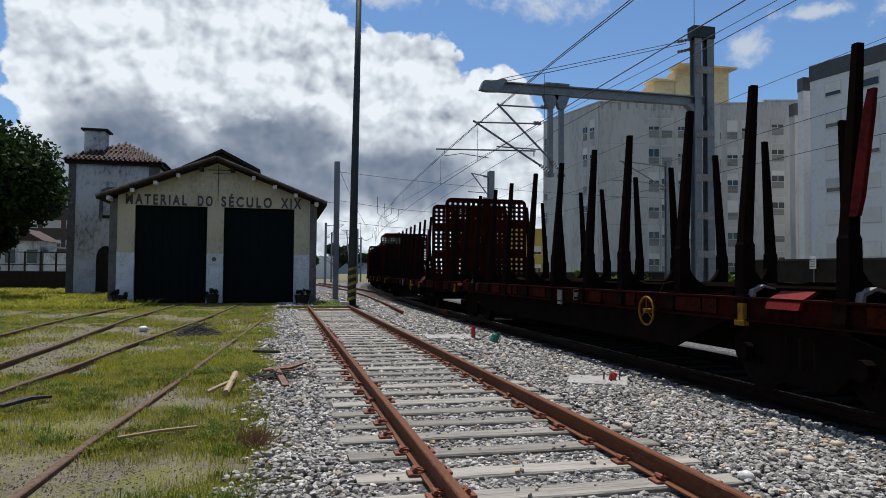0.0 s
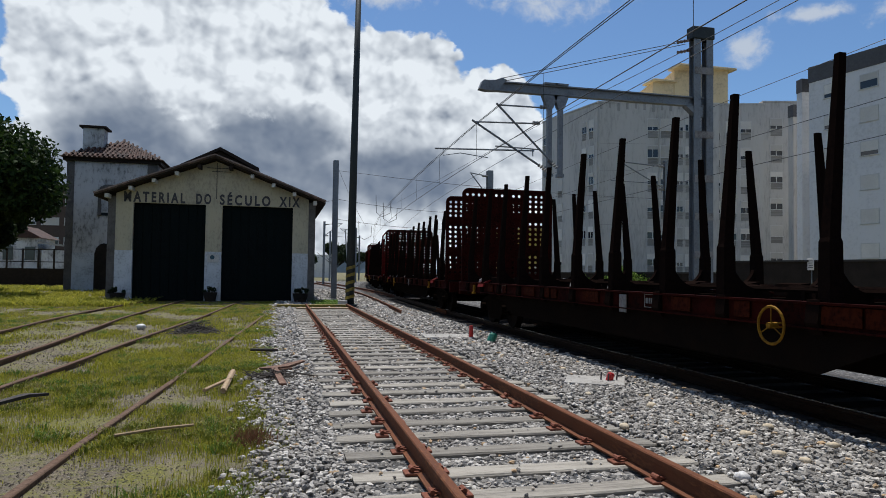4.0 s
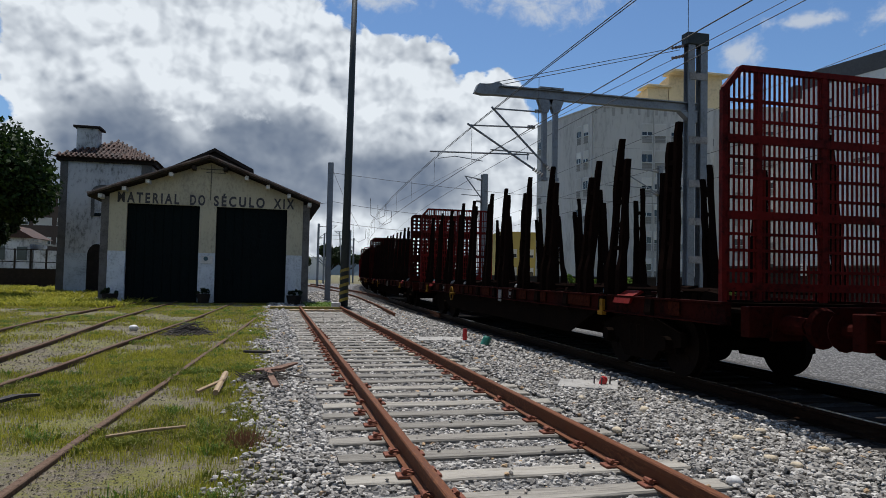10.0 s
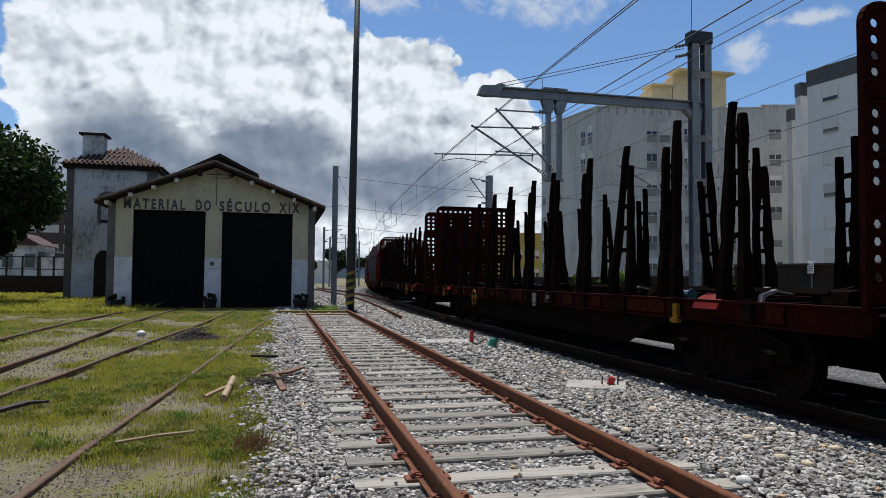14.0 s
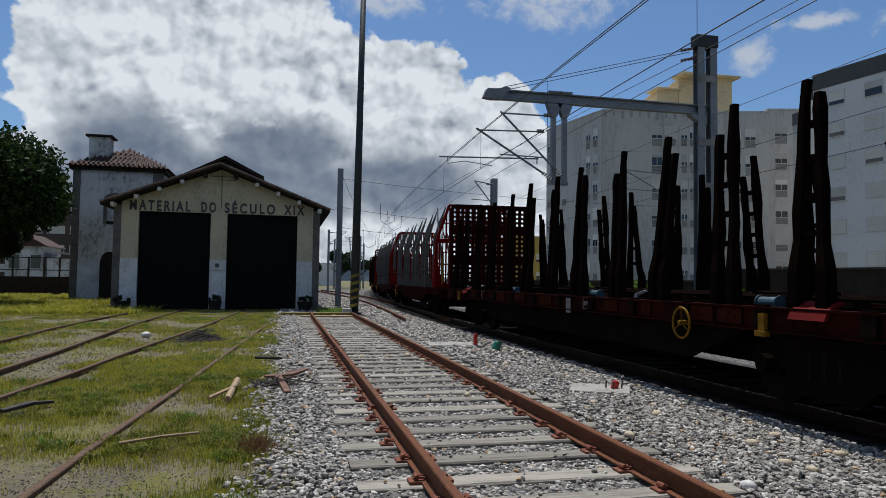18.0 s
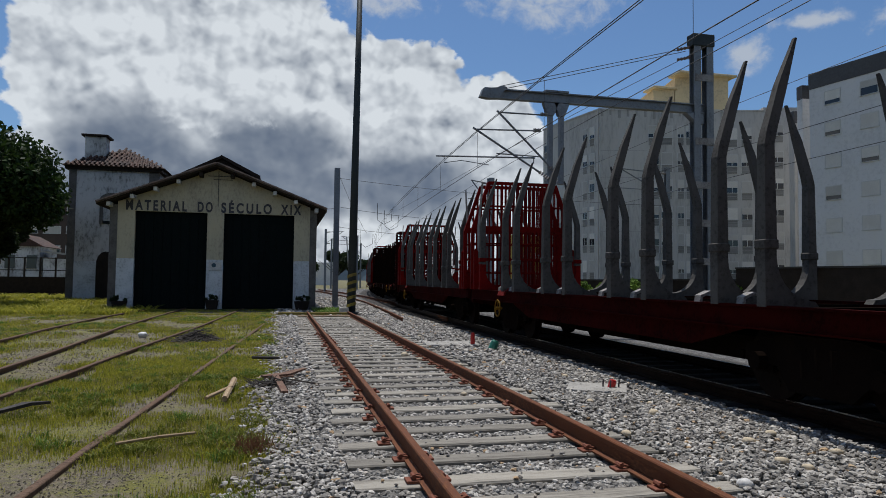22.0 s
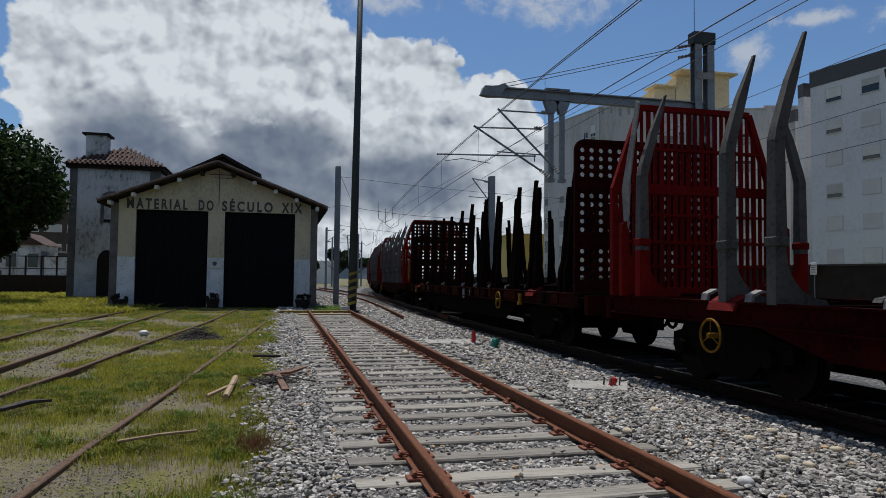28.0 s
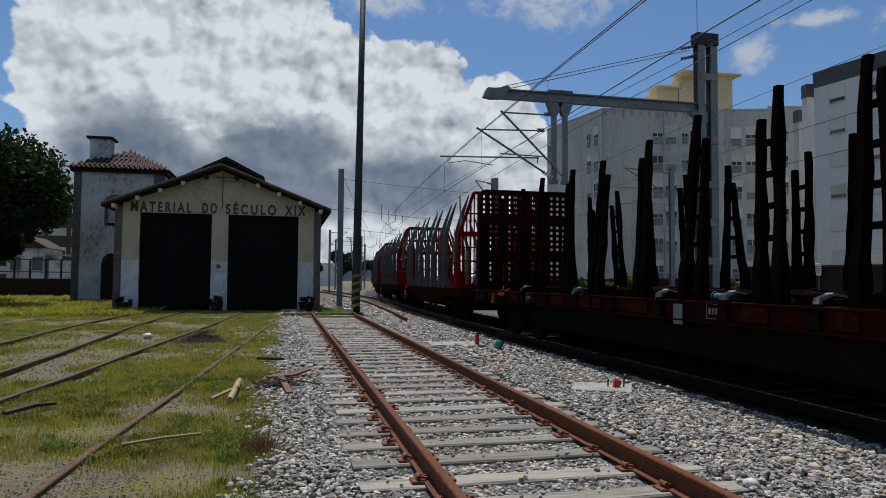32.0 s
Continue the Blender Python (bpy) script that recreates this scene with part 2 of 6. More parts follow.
# Shaded copy of the fresh wagons' red, for sills and belly girders.
fresh_red_shaded = surface("fresh_red_shaded", (0.036, 0.0026, 0.0020), (0.024, 0.0022, 0.0018), (0.013, 0.0019, 0.0016), 1.2, 16, 0.85, 0.0, 0.1, spec=0.02)
fresh_red = surface("fresh_red", (0.165, 0.0048, 0.0040), (0.125, 0.0042, 0.0036), (0.075, 0.0040, 0.0034), 0.9, 14, 0.75, 0.0, 0.06, spec=0.06)
stake_grey = surface("stake_grey", (0.100, 0.095, 0.088), (0.070, 0.066, 0.061), (0.045, 0.042, 0.039), 1.8, 20, 0.8, 0.0, 0.12, spec=0.10)
sill_patch = surface("sill_patch", (0.060, 0.013, 0.004), (0.036, 0.0065, 0.003), (0.014, 0.0036, 0.0026), 3.0, 22, 0.85, 0.0, 0.15, spec=0.03)
white_plate = surface("white_plate", (0.62, 0.61, 0.58), (0.48, 0.47, 0.45), (0.35, 0.33, 0.31), 2.5, 20, 0.6, 0, 0.08)
stencil_grey = surface("stencil_grey", (0.22, 0.21, 0.20), (0.15, 0.14, 0.13), (0.09, 0.08, 0.08), 6.0, 30, 0.7, 0, 0.05)
pale_steel = surface("pale_steel", (0.30, 0.285, 0.27), (0.21, 0.20, 0.19), (0.13, 0.115, 0.105), 2.5, 25, 0.7, 0.0, 0.1, spec=0.2)
yellow_paint = surface("yellow_paint", (0.25, 0.125, 0.008), (0.19, 0.092, 0.008), (0.11, 0.055, 0.011), 4, 25, 0.7, 0, 0.1, spec=0.1)
blue_canister = surface("blue_canister", (0.024, 0.084, 0.12), (0.018, 0.06, 0.09), (0.072, 0.102, 0.108), 4, 25, 0.5, 0, 0.05)
signal_red = surface("signal_red", (0.52, 0.02, 0.018), (0.42, 0.018, 0.016), None, 8, 40, 0.35, 0, 0.02)
signal_green = surface("signal_green", (0.02, 0.20, 0.13), (0.016, 0.15, 0.10), None, 8, 40, 0.4, 0, 0.02)
galvanised = surface("galvanised", (0.216, 0.232, 0.248), (0.168, 0.184, 0.2), (0.136, 0.144, 0.152), 1.2, 14, 0.55, 0.45, 0.08)
mast_dark = surface("mast_dark", (0.035, 0.045, 0.05), (0.05, 0.058, 0.06), None, 1.5, 14, 0.6, 0.2, 0.08, spec=0.12)
wire_dark = surface("wire_dark", (0.06, 0.06, 0.065), (0.09, 0.085, 0.08), None, 5, 30, 0.6, 0.5, 0.02)
insulator = surface("insulator", (0.16, 0.10, 0.08), (0.11, 0.07, 0.06), None, 5, 30, 0.3, 0, 0.02)
stripe_yellow = surface("stripe_yellow", (0.252, 0.186, 0.018), (0.18, 0.132, 0.018), (0.096, 0.072, 0.024), 3, 20, 0.7, 0, 0.1)
cream_wall = surface("cream_wall", (0.475, 0.4275, 0.304), (0.3895, 0.3515, 0.2565), (0.285, 0.2565, 0.1995), 0.7, 9, 0.9, 0, 0.12, (1, 1, 0.5), wear=0.55)
wall_dark = surface("wall_dark", (0.050, 0.046, 0.042), (0.075, 0.070, 0.064), None, 1.6, 14, 0.9, 0, 0.2, spec=0.1)
white_wash = surface("white_wash", (0.62, 0.65, 0.68), (0.48, 0.51, 0.54), (0.33, 0.35, 0.37), 0.9, 10, 0.9, 0, 0.12)
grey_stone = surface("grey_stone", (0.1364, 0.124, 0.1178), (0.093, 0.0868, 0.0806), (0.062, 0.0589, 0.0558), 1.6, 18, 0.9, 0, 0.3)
stained_plaster = surface("stained_plaster", (0.60, 0.60, 0.60), (0.40, 0.398, 0.395), (0.13, 0.128, 0.125), 0.5, 5, 0.92, 0, 0.15, (1, 1, 0.5), wear=0.50, loose=0.2)
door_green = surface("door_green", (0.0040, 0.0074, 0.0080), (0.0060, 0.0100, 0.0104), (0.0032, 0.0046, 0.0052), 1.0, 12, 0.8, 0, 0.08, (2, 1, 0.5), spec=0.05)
letter_dark = surface("letter_dark", (0.045, 0.045, 0.055), (0.065, 0.062, 0.068), None, 3, 20, 0.8, 0, 0.05)
roof_tile = surface("roof_tile", (0.085, 0.036, 0.023), (0.048, 0.025, 0.018), (0.022, 0.018, 0.017), 1.5, 12, 0.9, 0, 0.3, per_piece=0.6)
verge_tile = surface("verge_tile", (0.10, 0.06, 0.045), (0.06, 0.045, 0.038), (0.14, 0.12, 0.10), 2.0, 14, 0.9, 0, 0.3, per_piece=0.5)
dark_timber = surface("dark_timber", (0.0245, 0.0189, 0.0161), (0.0385, 0.0294, 0.0238), None, 2, 20, 0.85, 0, 0.3, spec=0.12)
render_grey = surface("render_grey", (0.51, 0.498, 0.472), (0.44, 0.428, 0.406), (0.33, 0.322, 0.305), 0.5, 4.0, 0.92, 0, 0.08, (1, 1, 0.22), wear=0.54)
damp_stain = surface("damp_stain", (0.27, 0.265, 0.255), (0.38, 0.37, 0.355), None, 1.5, 9.0, 0.95, 0, 0.05, (1, 1, 0.3))
apron_grey = surface("apron_grey", (0.33, 0.325, 0.31), (0.26, 0.255, 0.245), None, 0.8, 10, 0.8, 0, 0.05, per_piece=0.3)
render_white = surface("render_white", (0.66, 0.66, 0.66), (0.61, 0.61, 0.61), (0.54, 0.54, 0.54), 0.2, 3.0, 0.9, 0, 0.06, wear=0.6)
render_cream = surface("render_cream", (0.66, 0.54, 0.33), (0.57, 0.46, 0.29), (0.45, 0.37, 0.25), 0.3, 3, 0.9, 0, 0.08)
render_ochre = surface("render_ochre", (0.45, 0.34, 0.09), (0.36, 0.28, 0.09), None, 0.3, 3, 0.9, 0, 0.08)
brown_brick = surface("brown_brick", (0.075, 0.052, 0.042), (0.055, 0.040, 0.034), None, 0.3, 4, 0.9, 0, 0.08)
charcoal = surface("charcoal", (0.07, 0.07, 0.075), (0.09, 0.09, 0.095), None, 0.5, 6, 0.8, 0, 0.05)
shutter = surface("shutter", (0.68, 0.66, 0.61), (0.58, 0.56, 0.52), None, 0.8, 10, 0.7, 0, 0.05, per_piece=0.35)
frame_white = surface("frame_white", (0.60, 0.60, 0.58), (0.50, 0.50, 0.48), None, 1, 10, 0.6, 0, 0.03)
concrete = surface("concrete", (0.3384, 0.324, 0.2952), (0.2736, 0.2628, 0.2412), (0.216, 0.2052, 0.1872), 2.5, 25, 0.9, 0, 0.2)
driftwood = surface("driftwood", (0.135, 0.062, 0.036), (0.085, 0.040, 0.026), (0.24, 0.15, 0.095), 4, 30, 0.9, 0, 0.4, (1, 1, 1))
pale_wood = surface("pale_wood", (0.36, 0.25, 0.14), (0.27, 0.185, 0.105), (0.42, 0.32, 0.2), 4, 30, 0.85, 0, 0.3)
dead_twig = surface("dead_twig", (0.028, 0.023, 0.020), (0.055, 0.045, 0.036), None, 5, 30, 0.9, 0, 0.3)
bark = surface("bark", (0.035, 0.027, 0.022), (0.022, 0.018, 0.015), None, 4, 20, 0.95, 0, 0.5, spec=0.05)
black_rubber = surface("black_rubber", (0.02, 0.02, 0.02), (0.03, 0.03, 0.03), None, 4, 20, 0.8, 0, 0.1)


def glazing(name, tint, rough=0.06):
    m = bpy.data.materials.new(name)
    m.use_nodes = True
    s = m.node_tree.nodes["Principled BSDF"]
    s.inputs["Base Color"].default_value = (*tint, 1)
    s.inputs["Roughness"].default_value, s.inputs["Specular IOR Level"].default_value = rough, 0.6
    return m


dark_glass = glazing("dark_glass", (0.02, 0.025, 0.03))


def leafy(name, a, b, thin=0.3):
    """Leaves and blades: hue by piece, a little light shining through."""
    m = bpy.data.materials.new(name)
    m.use_nodes = True
    N = Net(m.node_tree)
    rnd = N.node("ShaderNodeNewGeometry").outputs["Random Per Island"]
    col = N.mix(rnd, a, b)
    s = N.node("ShaderNodeBsdfPrincipled")
    N.put(s.inputs["Base Color"], col)
    s.inputs["Roughness"].default_value = 0.7
    s.inputs["Specular IOR Level"].default_value = 0.2
    tr = N.node("ShaderNodeBsdfTranslucent")
    N.put(tr.inputs[0], col)
    mx = N.node("ShaderNodeMixShader")
    mx.inputs[0].default_value = thin
    N.put(mx.inputs[1], s.outputs[0]), N.put(mx.inputs[2], tr.outputs[0])
    N.put(N.node("ShaderNodeOutputMaterial").inputs[0], mx.outputs[0])
    return m


tree_leaf = leafy("tree_leaf", (0.010, 0.024, 0.006), (0.034, 0.062, 0.013), 0.25)
bush_leaf = leafy("bush_leaf", (0.08, 0.15, 0.02), (0.16, 0.24, 0.045))
dark_leaf = leafy("dark_leaf", (0.012, 0.024, 0.010), (0.03, 0.045, 0.016))
grass_blade = leafy("grass_blade", (0.13, 0.15, 0.014), (0.46, 0.43, 0.06), 0.45)
weed_dark = leafy("weed_dark", (0.10, 0.125, 0.016), (0.19, 0.20, 0.03), 0.35)
dry_blade = leafy("dry_blade", (0.24, 0.20, 0.10), (0.34, 0.29, 0.16), 0.25)
red_weed = leafy("red_weed", (0.12, 0.055, 0.03), (0.22, 0.11, 0.06), 0.2)


def stony(name, dark, mid, pale, warm):
    m = bpy.data.materials.new(name)
    m.use_nodes = True
    N = Net(m.node_tree)
    rnd = N.node("ShaderNodeNewGeometry").outputs["Random Per Island"]
    at = N.node("ShaderNodeTexCoord").outputs["Object"]
    n = N.noise(at, 45, 4, 0.6)
    col = N.mix(N.ramp(rnd, 0.0, 0.9, 0, 1, False), dark, mid)
    col = N.mix(N.ramp(rnd, 0.7, 0.97, 0, 1, False), col, pale)
    col = N.mix(N.ramp(rnd, 0.972, 0.985), col, warm)
    col = N.mix(N.ramp(n, 0.35, 0.75, 0, 0.35), col, tuple(v * 0.5 for v in dark))
    s = N.node("ShaderNodeBsdfPrincipled")
    N.put(s.inputs["Base Color"], col)
    s.inputs["Roughness"].default_value = 0.85
    bp = N.node("ShaderNodeBump")
    bp.inputs["Strength"].default_value, bp.inputs["Distance"].default_value = 0.4, 0.01
    N.put(bp.inputs["Height"], n), N.put(s.inputs["Normal"], bp.outputs[0])
    N.put(N.node("ShaderNodeOutputMaterial").inputs[0], s.outputs[0])
    return m


ballast_stone = stony("ballast_stone", (0.135, 0.124, 0.110), (0.405, 0.380, 0.340), (0.58, 0.55, 0.50), (0.42, 0.28, 0.15))
soil_crumb = stony("soil_crumb", (0.075, 0.060, 0.042), (0.17, 0.14, 0.105), (0.34, 0.31, 0.26), (0.19, 0.16, 0.04))
warm_stone = stony("warm_stone", (0.36, 0.26, 0.15), (0.45, 0.35, 0.22), (0.5, 0.42, 0.3), (0.5, 0.3, 0.15))


def ground_material():
    """Gravel along the tracks; grass, moss and bare sandy soil beyond its ragged edge."""
    m = bpy.data.materials.new("ground")
    m.use_nodes = True
    N = Net(m.node_tree)
    at = N.node("ShaderNodeTexCoord").outputs["Object"]
    x, y, z = N.split(at)
    big, mid, small = N.noise(at, 0.35, 5, 0.6), N.noise(at, 1.7, 6, 0.65), N.noise(at, 30, 5, 0.7)
    tiny, litter = N.noise(at, 90, 4, 0.75), N.noise(at, 9, 6, 0.75, 0.6)
    soil = N.mix(N.ramp(mid, 0.35, 0.7), (0.100, 0.082, 0.056), (0.175, 0.142, 0.098))
    soil = N.mix(N.ramp(litter, 0.42, 0.62, 0, 0.85), soil, (0.075, 0.062, 0.042))
    soil = N.mix(N.ramp(N.noise(at, 16, 6, 0.75, 0.5), 0.52, 0.60, 0, 0.8), soil, (0.14, 0.135, 0.03))
    soil = N.mix(N.ramp(tiny, 0.5, 0.72, 0, 0.7), soil, (0.30, 0.26, 0.20))
    green = N.mix(N.ramp(small, 0.3, 0.75), (0.085, 0.085, 0.014), (0.20, 0.185, 0.03))
    green = N.mix(N.ramp(tiny, 0.48, 0.7, 0, 0.7), green, (0.03, 0.038, 0.012))
    turf = N.mix(N.ramp(N.math("ADD", N.math("ADD", N.math("MULTIPLY", big, 0.35), N.math("MULTIPLY", mid, 0.35)), N.math("MULTIPLY", litter, 0.3)), 0.455, 0.56), soil, green)
    v = N.node("ShaderNodeTexVoronoi")
    N.put(v.inputs["Vector"], at)
    v.inputs["Scale"].default_value = 20
    chips = N.mix(N.ramp(N.split(v.outputs["Color"])[0], 0.0, 1.0), (0.085, 0.082, 0.079), (0.29, 0.283, 0.272))
    chips = N.mix(N.ramp(v.outputs["Distance"], 0.25, 0.65, 0, 0.85), chips, (0.035, 0.034, 0.033))
    edge = N.math("ADD", x, N.math("MULTIPLY", N.math("SUBTRACT", mid, 0.5), 0.8))
    gravel = N.math("MULTIPLY", N.ramp(edge, -0.30, 0.02), N.ramp(edge, 15.4, 15.0))
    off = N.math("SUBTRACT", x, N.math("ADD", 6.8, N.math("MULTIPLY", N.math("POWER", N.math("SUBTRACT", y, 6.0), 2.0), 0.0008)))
    # Oil-stained ballast, darkened further to paint in the train's shadow along its track.
    oily_shade = N.ramp(N.math("ADD", N.math("ABSOLUTE", off), N.math("MULTIPLY", N.math("SUBTRACT", mid, 0.5), 0.5)), 2.5, 2.0)
    chips = N.mix(N.math("MULTIPLY", oily_shade, 0.9), chips, (0.022, 0.019, 0.017))
    far = N.ramp(y, 110, 130)
    gravel = N.math("MULTIPLY", gravel, N.math("SUBTRACT", 1.0, far))
    s = N.node("ShaderNodeBsdfPrincipled")
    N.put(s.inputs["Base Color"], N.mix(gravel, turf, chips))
    s.inputs["Roughness"].default_value = 0.95
    bp = N.node("ShaderNodeBump")
    bp.inputs["Strength"].default_value, bp.inputs["Distance"].default_value = 0.8, 0.04
    N.put(bp.inputs["Height"], N.math("ADD", N.math("MULTIPLY", small, 0.6), N.math("MULTIPLY", N.math("MULTIPLY", v.outputs["Distance"], -1.0), gravel)))
    N.put(s.inputs["Normal"], bp.outputs[0])
    N.put(N.node("ShaderNodeOutputMaterial").inputs[0], s.outputs[0])
    return m


earth = ground_material()

# ---- mesh tools ----
def part(name, bm, material, parent=None, label="", smooth=False):
    me = bpy.data.meshes.new(name)
    bm.to_mesh(me)
    bm.free()
    if smooth:
        me.shade_smooth()
    me.materials.append(material)
    ob = new(name, me)
    ob.parent = parent
    return tagged(ob, label)


def shared(name, me, parent, m, label=""):
    """One more object on a mesh that is there already."""
    ob = new(name, me)
    ob.parent = parent
    ob.matrix_basis = m
    return tagged(ob, label)


def thing(name, label, category, m=None, group="", kind=""):
    ob = new(name)
    if m is not None:
        ob.matrix_basis = m
    return tagged(ob, label, category, group, kind)


def box(bm, x0, x1, y0, y1, z0, z1, bevel=0.0):
    vs = [bm.verts.new(p) for p in ((x0, y0, z0), (x1, y0, z0), (x1, y1, z0), (x0, y1, z0), (x0, y0, z1), (x1, y0, z1), (x1, y1, z1), (x0, y1, z1))]
    fs = [bm.faces.new([vs[i] for i in q]) for q in ((3, 2, 1, 0), (4, 5, 6, 7), (0, 1, 5, 4), (1, 2, 6, 5), (2, 3, 7, 6), (3, 0, 4, 7))]
    if bevel:
        bmesh.ops.bevel(bm, geom=list({e for f in fs for e in f.edges}), offset=bevel, segments=1, affect="EDGES")
    return bm


def rod(bm, p, q, r0, r1=None, n=8, caps=True):
    """A straight round bar from p to q."""
    p, q = Vector(p), Vector(q)
    r1 = r0 if r1 is None else r1
    turn = (q - p).to_track_quat("Z", "Y").to_matrix()
    rings = [[bm.verts.new(c + turn @ Vector((r * math.cos(2 * math.pi * i / n), r * math.sin(2 * math.pi * i / n), 0))) for i in range(n)] for c, r in ((p, r0), (q, r1))]
    for i in range(n):
        bm.faces.new((rings[0][i], rings[0][(i + 1) % n], rings[1][(i + 1) % n], rings[1][i]))
    if caps:
        bm.faces.new(rings[0][::-1]), bm.faces.new(rings[1])
    return bm


def bar(bm, p, q, w, d, w1=None, d1=None, up=(0, 0, 1)):
    """A bar of square section from p to q, w across and d deep, tapering to w1 and d1."""
    p, q = Vector(p), Vector(q)
    a = (q - p).normalized()
    s = a.cross(Vector(up))
    s = s.normalized() if s.length > 1e-4 else Vector((1, 0, 0))
    f = s.cross(a)
    ends = []
    for c, ww, dd in ((p, w, d), (q, w if w1 is None else w1, d if d1 is None else d1)):
        ends.append([bm.verts.new(c + s * (sx * ww / 2) + f * (sy * dd / 2)) for sx, sy in ((-1, -1), (1, -1), (1, 1), (-1, 1))])
    for i in range(4):
        bm.faces.new((ends[0][i], ends[0][(i + 1) % 4], ends[1][(i + 1) % 4], ends[1][i]))
    bm.faces.new(ends[0][::-1]), bm.faces.new(ends[1])
    return bm


def slab(bm, outline, axis, lo, hi):
    """A flat outline, given in the two other axes, thickened along axis from lo to hi."""
    def at(u, v, w):
        return {"x": (w, u, v), "y": (u, w, v), "z": (u, v, w)}[axis]
    a = [bm.verts.new(at(u, v, lo)) for u, v in outline]
    b = [bm.verts.new(at(u, v, hi)) for u, v in outline]
    n = len(outline)
    for i in range(n):
        bm.faces.new((a[i], a[(i + 1) % n], b[(i + 1) % n], b[i]))
    bm.faces.new(a[::-1]), bm.faces.new(b)
    bmesh.ops.recalc_face_normals(bm, faces=bm.faces)
    return bm


def ring(bm, centre, axis, r, tube, n=20, k=6):
    """A torus round an axis ('x' or 'z')."""
    rows = []
    for i in range(n):
        a = 2 * math.pi * i / n
        row = []
        for j in range(k):
            b = 2 * math.pi * j / k
            rr, h = r + tube * math.cos(b), tube * math.sin(b)
            o = (h, rr * math.cos(a), rr * math.sin(a)) if axis == "x" else (rr * math.cos(a), rr * math.sin(a), h)
            row.append(bm.verts.new(Vector(centre) + Vector(o)))
        rows.append(row)
    for i in range(n):
        for j in range(k):
            bm.faces.new((rows[i][j], rows[(i + 1) % n][j], rows[(i + 1) % n][(j + 1) % k], rows[i][(j + 1) % k]))
    return bm


def sweep(bm, line, profile):
    """A profile (across, up) drawn along a line of points; level."""
    rows = []
    for i, p in enumerate(line):
        a = Vector(line[max(i - 1, 0)])
        b = Vector(line[min(i + 1, len(line) - 1)])
        d = (b - a).normalized()
        s = Vector((d.y, -d.x, 0)).normalized()
        rows.append([bm.verts.new(Vector(p) + s * u + Vector((0, 0, v))) for u, v in profile])
    n = len(profile)
    for a, b in zip(rows, rows[1:]):
        for i in range(n):
            bm.faces.new((a[i], a[(i + 1) % n], b[(i + 1) % n], b[i]))
    bm.faces.new(rows[0][::-1]), bm.faces.new(rows[-1])
    bmesh.ops.recalc_face_normals(bm, faces=bm.faces)
    return bm


def soup(name, verts, faces, material, label, category, smooth=False):
    """One uncountable mass from arrays."""
    me = bpy.data.meshes.new(name)
    me.from_pydata(np.asarray(verts).tolist(), [], np.asarray(faces).tolist())
    me.materials.append(material)
    if smooth:
        me.shade_smooth()
    return tagged(new(name, me), label, category, "", "stuff")


# ---- ground: one sheet to the horizon ----
def ground_sheet():
    bm = bmesh.new()
    xs = [-3000, -900, -300, -120, -60] + [-40 + 1.0 * i for i in range(61)] + [30, 60, 120, 300, 900, 3000]
    ys = [-3000, -600, -100, -20] + [-6 + 1.0 * i for i in range(66)] + [80, 120, 200, 500, 1500, 4000]
    rng = random.Random(3)
    grid = [[bm.verts.new((x, y, -0.035 + (0.05 * (noise.noise(Vector((x * 0.23, y * 0.23, 0))) ) if x < -1 and y < 60 and x > -45 else 0))) for x in xs] for y in ys]
    for j in range(len(ys) - 1):
        for i in range(len(xs) - 1):
            bm.faces.new((grid[j][i], grid[j][i + 1], grid[j + 1][i + 1], grid[j + 1][i]))
    return tagged(part("ground", bm, earth), "grey gravel by the tracks, patchy grass and sandy soil beside it", "ground", "", "structure")


ground_sheet()

# ---- tracks ----
RAIL = ((-0.07, 0.0), (-0.07, 0.014), (-0.012, 0.03), (-0.011, 0.115), (-0.036, 0.128), (-0.036, 0.16), (-0.028, 0.17),
        (0.028, 0.17), (0.036, 0.16), (0.036, 0.128), (0.011, 0.115), (0.012, 0.03), (0.07, 0.014), (0.07, 0.0))
R_CURVE, X_CURVE, Y_CURVE = 625.0, 6.8, 6.0


def on_curve(s, side=0.0):
    """A place on the train's curved track, s metres along it; and its angle."""
    a = (s - Y_CURVE) / R_CURVE
    return X_CURVE + R_CURVE * (1 - math.cos(a)) + side * math.cos(a), Y_CURVE + R_CURVE * math.sin(a) - side * math.sin(a), a


def rail(name, line, material, label, group):
    bm = sweep(bmesh.new(), line, RAIL)
    return tagged(part(name, bm, material), label, "rail", group)


for x in (1.13, 2.87):
    rail("rail", [(x, y, 0.0) for y in (-12, 0, 10, 20, 30.3)], rail_rust, "rusty brown steel rail fixed to wooden sleepers in gravel", "rails of the siding")
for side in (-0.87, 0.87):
    rail("rail", [(*on_curve(s, side)[:2], 0.0) for s in range(-30, 260, 6)], rail_worn_shaded, "worn steel rail under the train, coloured dark for its shade", "rails of the running line")
for x in (15.8, 17.54):
    rail("rail", [(x + 0.0008 * (y - 6) ** 2, y, 0.0) for y in range(-30, 200, 6)], rail_worn_shaded, "steel rail of a second line in pale gravel", "rails of the second line")
TURN = ((100, 3.4), (80, 4.85), (60, 5.4), (45, 5.35), (36, 5.0), (30, 4.7), (25.5, 4.45))
for o in (0, 1.74):
    rail("rail", [(np.interp(y, [p[0] for p in TURN[::-1]], [p[1] for p in TURN[::-1]]) + o, y, -0.01) for y in np.linspace(25.5, 100, 26)], rail_rust, "rusty rail of a branching track in gravel", "rails of the branch")
